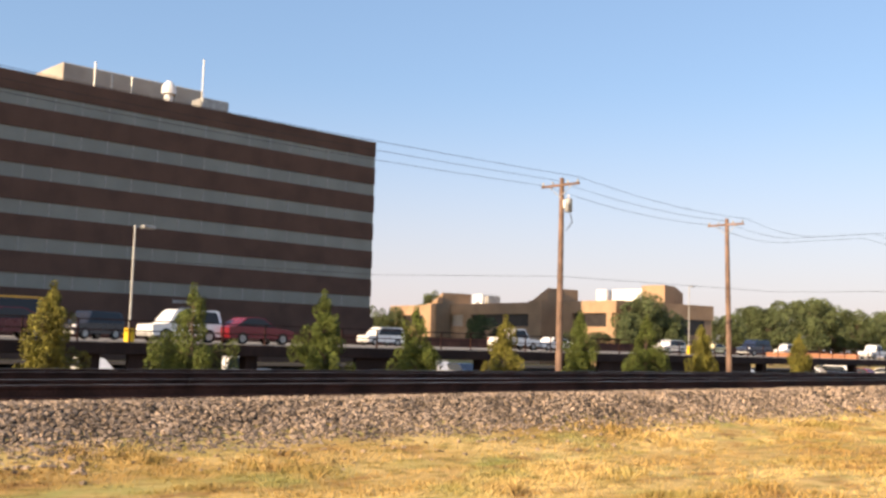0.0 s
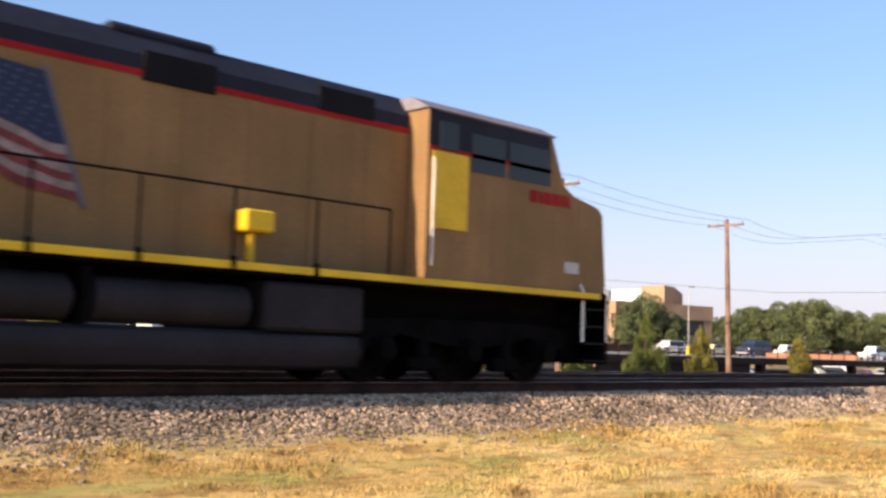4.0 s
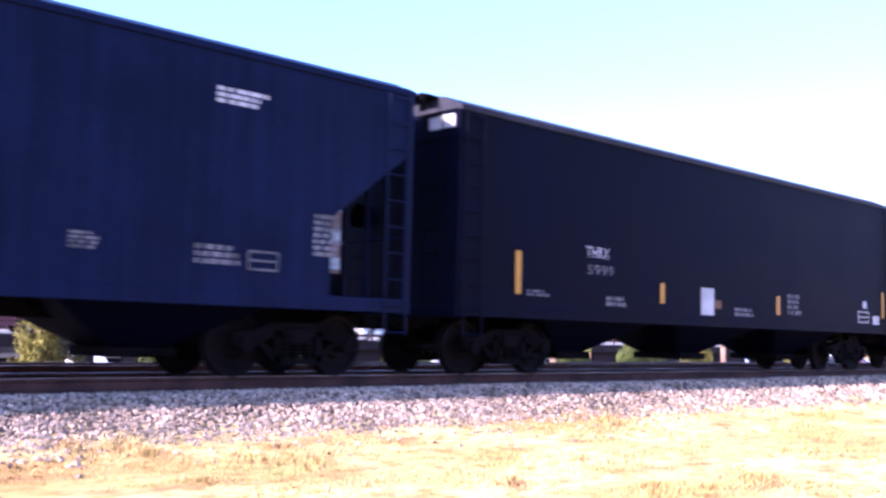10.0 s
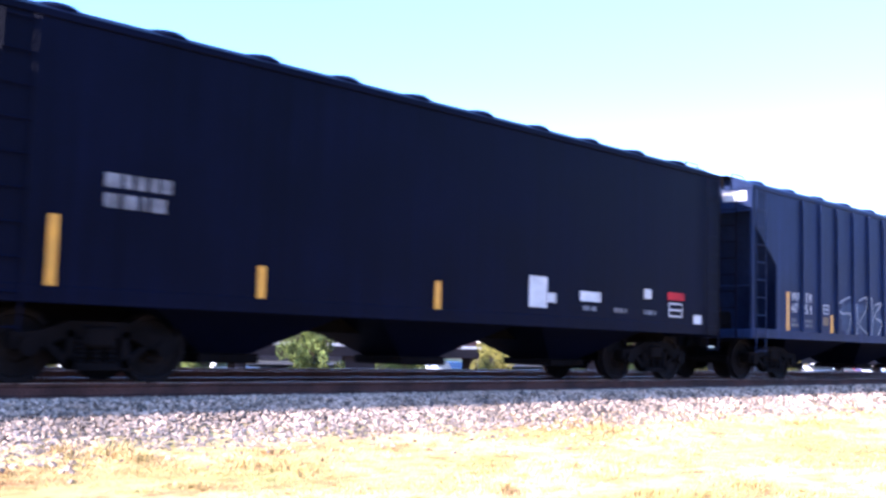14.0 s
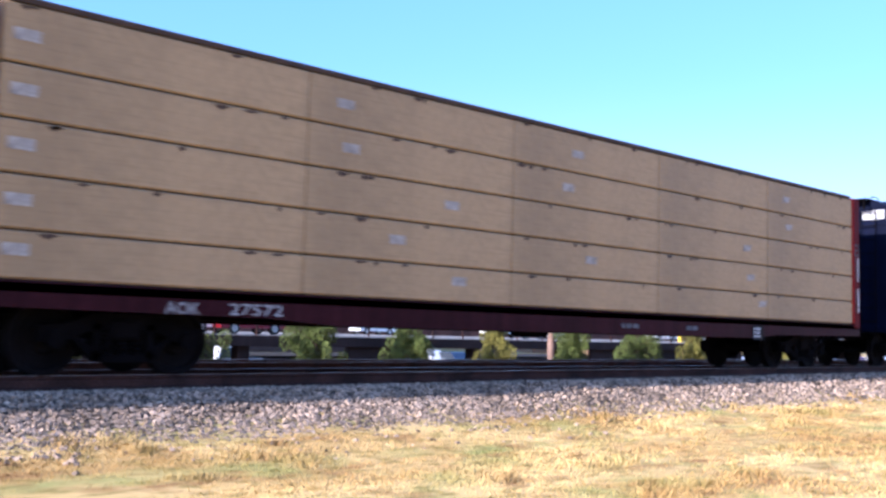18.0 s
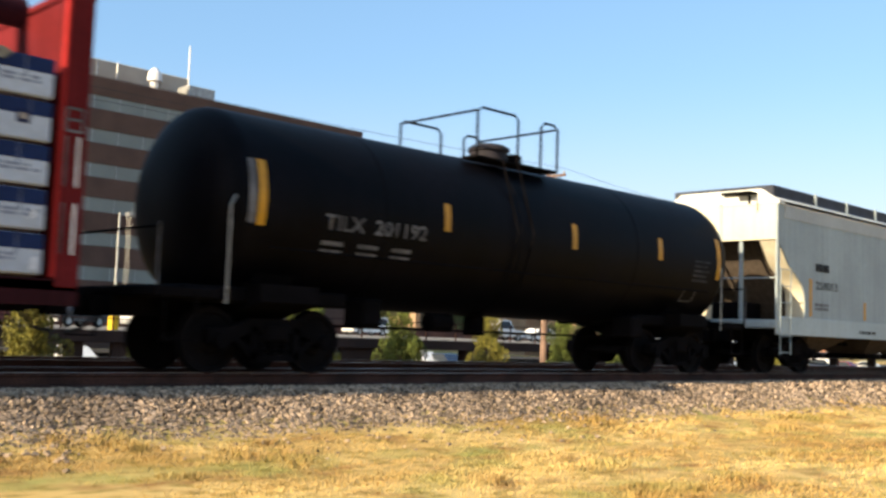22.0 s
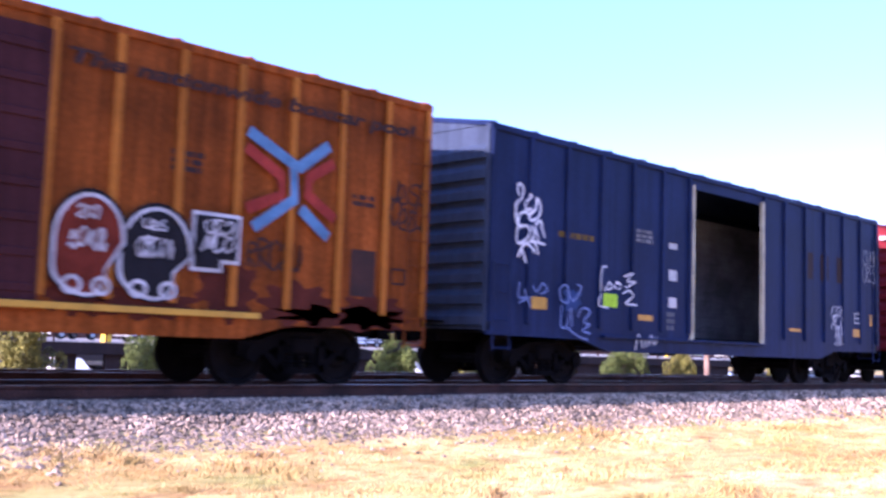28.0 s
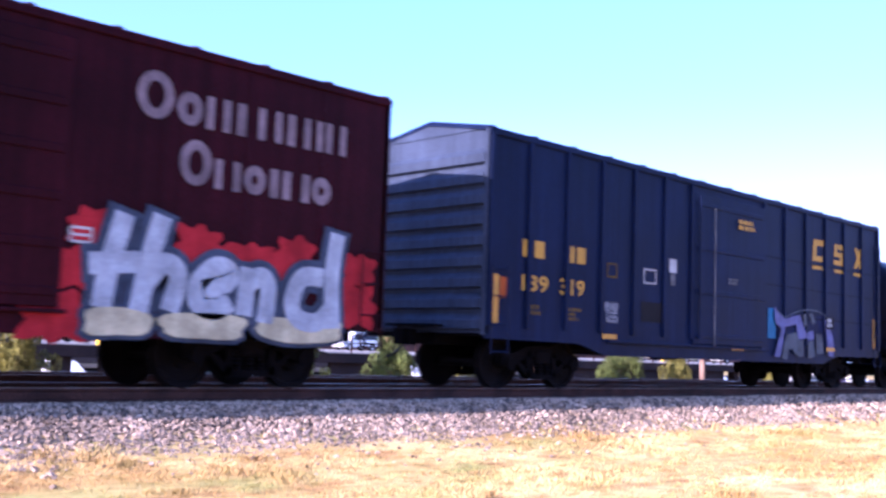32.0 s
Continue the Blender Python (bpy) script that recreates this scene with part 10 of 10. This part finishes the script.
letter_shapes(ob, (((2.56, 1.31), (3.00, 1.38), (3.20, 1.14), (3.17, 0.82), (2.94, 0.87), (2.83, 1.00), (2.63, 0.94), (2.54, 0.72), (2.31, 0.75), (2.42, 1.10)), ((3.13, 1.19), (3.38, 1.20), (3.40, 0.82), (3.15, 0.79)), ((3.62, 1.16), (3.89, 1.21), (4.01, 0.83), (3.62, 0.76)), ((4.03, 1.39), (4.36, 1.36), (4.48, 0.91), (4.08, 0.88)), ((3.68, 1.85), (3.83, 1.90), (4.01, 1.67), (3.87, 1.60)), ((3.35, 1.81), (3.49, 1.85), (3.55, 1.58), (3.43, 1.53))), y - 0.060, GGREY, "dull grey graffiti letter")
letter_shapes(ob, (((1.92, 1.93), (2.43, 1.68), (3.09, 1.80), (2.99, 1.57), (2.44, 1.49), (2.33, 1.08), (2.21, 0.78), (1.93, 0.78), (2.08, 1.08), (2.27, 1.45), (1.97, 1.56)), ((3.03, 1.73), (3.18, 1.83), (3.40, 1.50), (3.62, 1.27), (3.13, 1.21), (2.99, 1.54)), ((4.51, 1.77), (4.73, 1.66), (4.97, 1.32), (5.03, 0.84), (4.75, 0.85), (4.62, 1.35)), ((3.56, 1.40), (3.87, 1.46), (3.94, 1.25), (3.62, 1.20))), y - 0.064, GLILAC, "pale lilac graffiti letter")
sprayed(ob, (((1.99, 1.88), (2.42, 1.73), (2.97, 1.86), (3.56, 1.95), (4.30, 1.92), (4.81, 1.73)),), 0.03, y - 0.066, GGREY)
plate(ob, "number_panel", 4.58, 5.02, 1.52, 1.84, SBLACK, y - 0.07)
bars(ob, 4.63, 1.56, 0.34, 0.24, 2, MARK, y - 0.08)
for z in (1.75, 2.45, 3.1):
    part("panel_seam", Mesh().box(1.6, 7.7, y - 0.002, y + 0.003, z - 0.02, z + 0.02), NAVYB, ob)
scribble(ob, -4.6, -4.2, 1.3, 1.65, y, SILVER, 153, 3, 0.05)
part("lock_bar", Mesh().tube([(-0.8, yd - 0.03, 0.95), (-0.8, yd - 0.03, 3.9)], 0.014, 6), MARKDIM, ob)
bars(ob, 0.2, 3.55, 0.9, 0.25, 2, GOLD, yd - 0.02)
bars(ob, -0.2, 2.3, 0.4, 0.15, 2, MARKDIM, yd - 0.02)
plate(ob, "panel", -3.4, -2.6, 1.35, 1.75, SBLACK, y)

# maroon boxcar with the chrome piece
ob, u, L, y = B8
y -= 0.012
PALELET = mat("faded_pale_lettering", (0.20, 0.15, 0.17), 0.8, 0, 0.2, 2, 25, streak=0.3)
# the road name stands as plain rings and bars
for xs8, z8, row in ((3.6, 3.42, "O 0.52 0.62/O 0.38 0.44/B 0.38 0.44/I 0.34 0.44/B 0.40 0.44/I 0.28 0.44/B 0.34 0.44/B 0.38 0.44"),
                     (4.25, 2.65, "O 0.48 0.60/B 0.40 0.40/O 0.36 0.40/I 0.14 0.40/I 0.30 0.40/I 0.14 0.40/O 0.36 0.40")):
    for item in row.split("/"):
        kind, w, h = item.split()
        w, h = float(w), float(h)
        if kind == "O":
            ring_mark(ob, xs8, z8, w, h, 0.13, y - 0.002, PALELET)
        elif kind == "B":
            flat(ob, [(xs8, xs8 + 0.12, z8, z8 + h), (xs8 + w - 0.12, xs8 + w, z8, z8 + h)], y - 0.002, PALELET, "faded pale block mark", "block_mark")
        else:
            flat(ob, [(xs8 + w * 0.15, xs8 + w * 0.15 + 0.14, z8, z8 + h)], y - 0.002, PALELET, "faded pale block mark", "block_mark")
        xs8 += w + 0.05
for i, (x, z, g) in enumerate(((3.15, 1.95, 0.35), (2.98, 1.45, 0.4), (2.75, 0.85, 0.5), (4.6, 1.85, 0.42), (5.42, 1.72, 0.4), (6.15, 1.85, 0.42), (7.3, 1.75, 0.38), (7.25, 1.2, 0.5), (5.0, 1.7, 0.35), (5.75, 1.6, 0.35))):
    cloud(ob, x - g, x + g, z - g * 0.7, z + g * 0.8, y - 0.0015 * i, SRED, 161 + i, 7, 0.3, "red sprayed flames behind the letters")
CHROME, GREYBLUE, CH = spray("chrome", (0.36, 0.40, 0.46)), spray("grey_blue", (0.05, 0.065, 0.10)), spray("pale_cream", (0.50, 0.46, 0.30))
for x0, x1 in ((3.05, 4.0), (4.05, 5.4), (5.5, 7.05)):
    cloud(ob, x0 - 0.08, x1 + 0.08, 0.60, 1.06, y - 0.020, GREYBLUE, int(x0 * 10), 5, 0.1)
    cloud(ob, x0, x1, 0.66, 1.02, y - 0.050, CH, int(x0 * 10), 5, 0.1, "cream lower edge of the graffiti")
brush(ob, (((3.53, 2.17), (3.36, 1.48), (3.29, 1.0)), ((3.10, 1.52), (3.76, 1.59)), ((4.04, 2.2), (3.88, 1.58), (3.78, 0.98)), ((3.87, 1.37), (4.1, 1.6), (4.31, 1.46), (4.2, 1.0)),
           ((4.67, 1.30), (5.02, 1.41), (5.05, 1.58), (4.83, 1.61), (4.59, 1.37), (4.62, 1.12), (4.89, 1.06), (5.10, 1.18)), ((5.36, 1.65), (5.31, 1.0)), ((5.35, 1.42), (5.56, 1.54), (5.69, 1.39), (5.65, 0.92)),
           ((6.86, 2.26), (6.78, 1.65), (6.83, 0.89)), ((6.63, 1.60), (6.25, 1.58), (6.09, 1.24), (6.22, 1.0), (6.55, 0.97), (6.76, 1.16))), 0.27, CHROME, GREYBLUE, 0.10, y - 0.024, "large chrome graffiti letter")
frame_mark(ob, 2.85, 3.15, 1.75, 1.95, MARK, y - 0.002)

ob, u, L, y = H7
for k in range(2):
    part("number_bar", Mesh().box(-L / 2 + 0.035, -L / 2 + 0.046, -1.38, -1.05, 4.06 + 0.14 * k, 4.15 + 0.14 * k), MARK, ob)

# car numbers at the top of the red ends
for car in (B1, B2, B3, B4):
    ob, u, L, y = car
    for k, (y0, y1) in enumerate(((-1.36, -1.2), (-1.14, -0.94))):
        part("number_bar", Mesh().box(-L / 2 - 0.10, -L / 2 - 0.085, y0, y1, 4.12, 4.22), MARK, ob)


def motions():
    """The train runs past from left to right, slowing a little; its wheels turn while they pass."""
    for ob, u, y, z in MOVING:
        walk(ob, [(t, pose(u + run(t), y, z)) for t in (0, 4, 8, 12, 16, 20, 24, 28, 32)])
    times = [i * 0.04 for i in range(801)]
    gone = [run(t) for t in times]
    for wheel, a, r, u in SPINNING:
        near = [i for i in range(1, 800) if 3.0 < u + a + gone[i] < 31.0]
        rows = [(times[i], pose(a, 0, r) @ Matrix.Rotation((gone[i] - gone[near[0]]) / r, 4, "Y")) for i in near]
        if near:
            walk(wheel, [(0.0, rows[0][1])] + rows + [(32.0, rows[-1][1])])


motions()
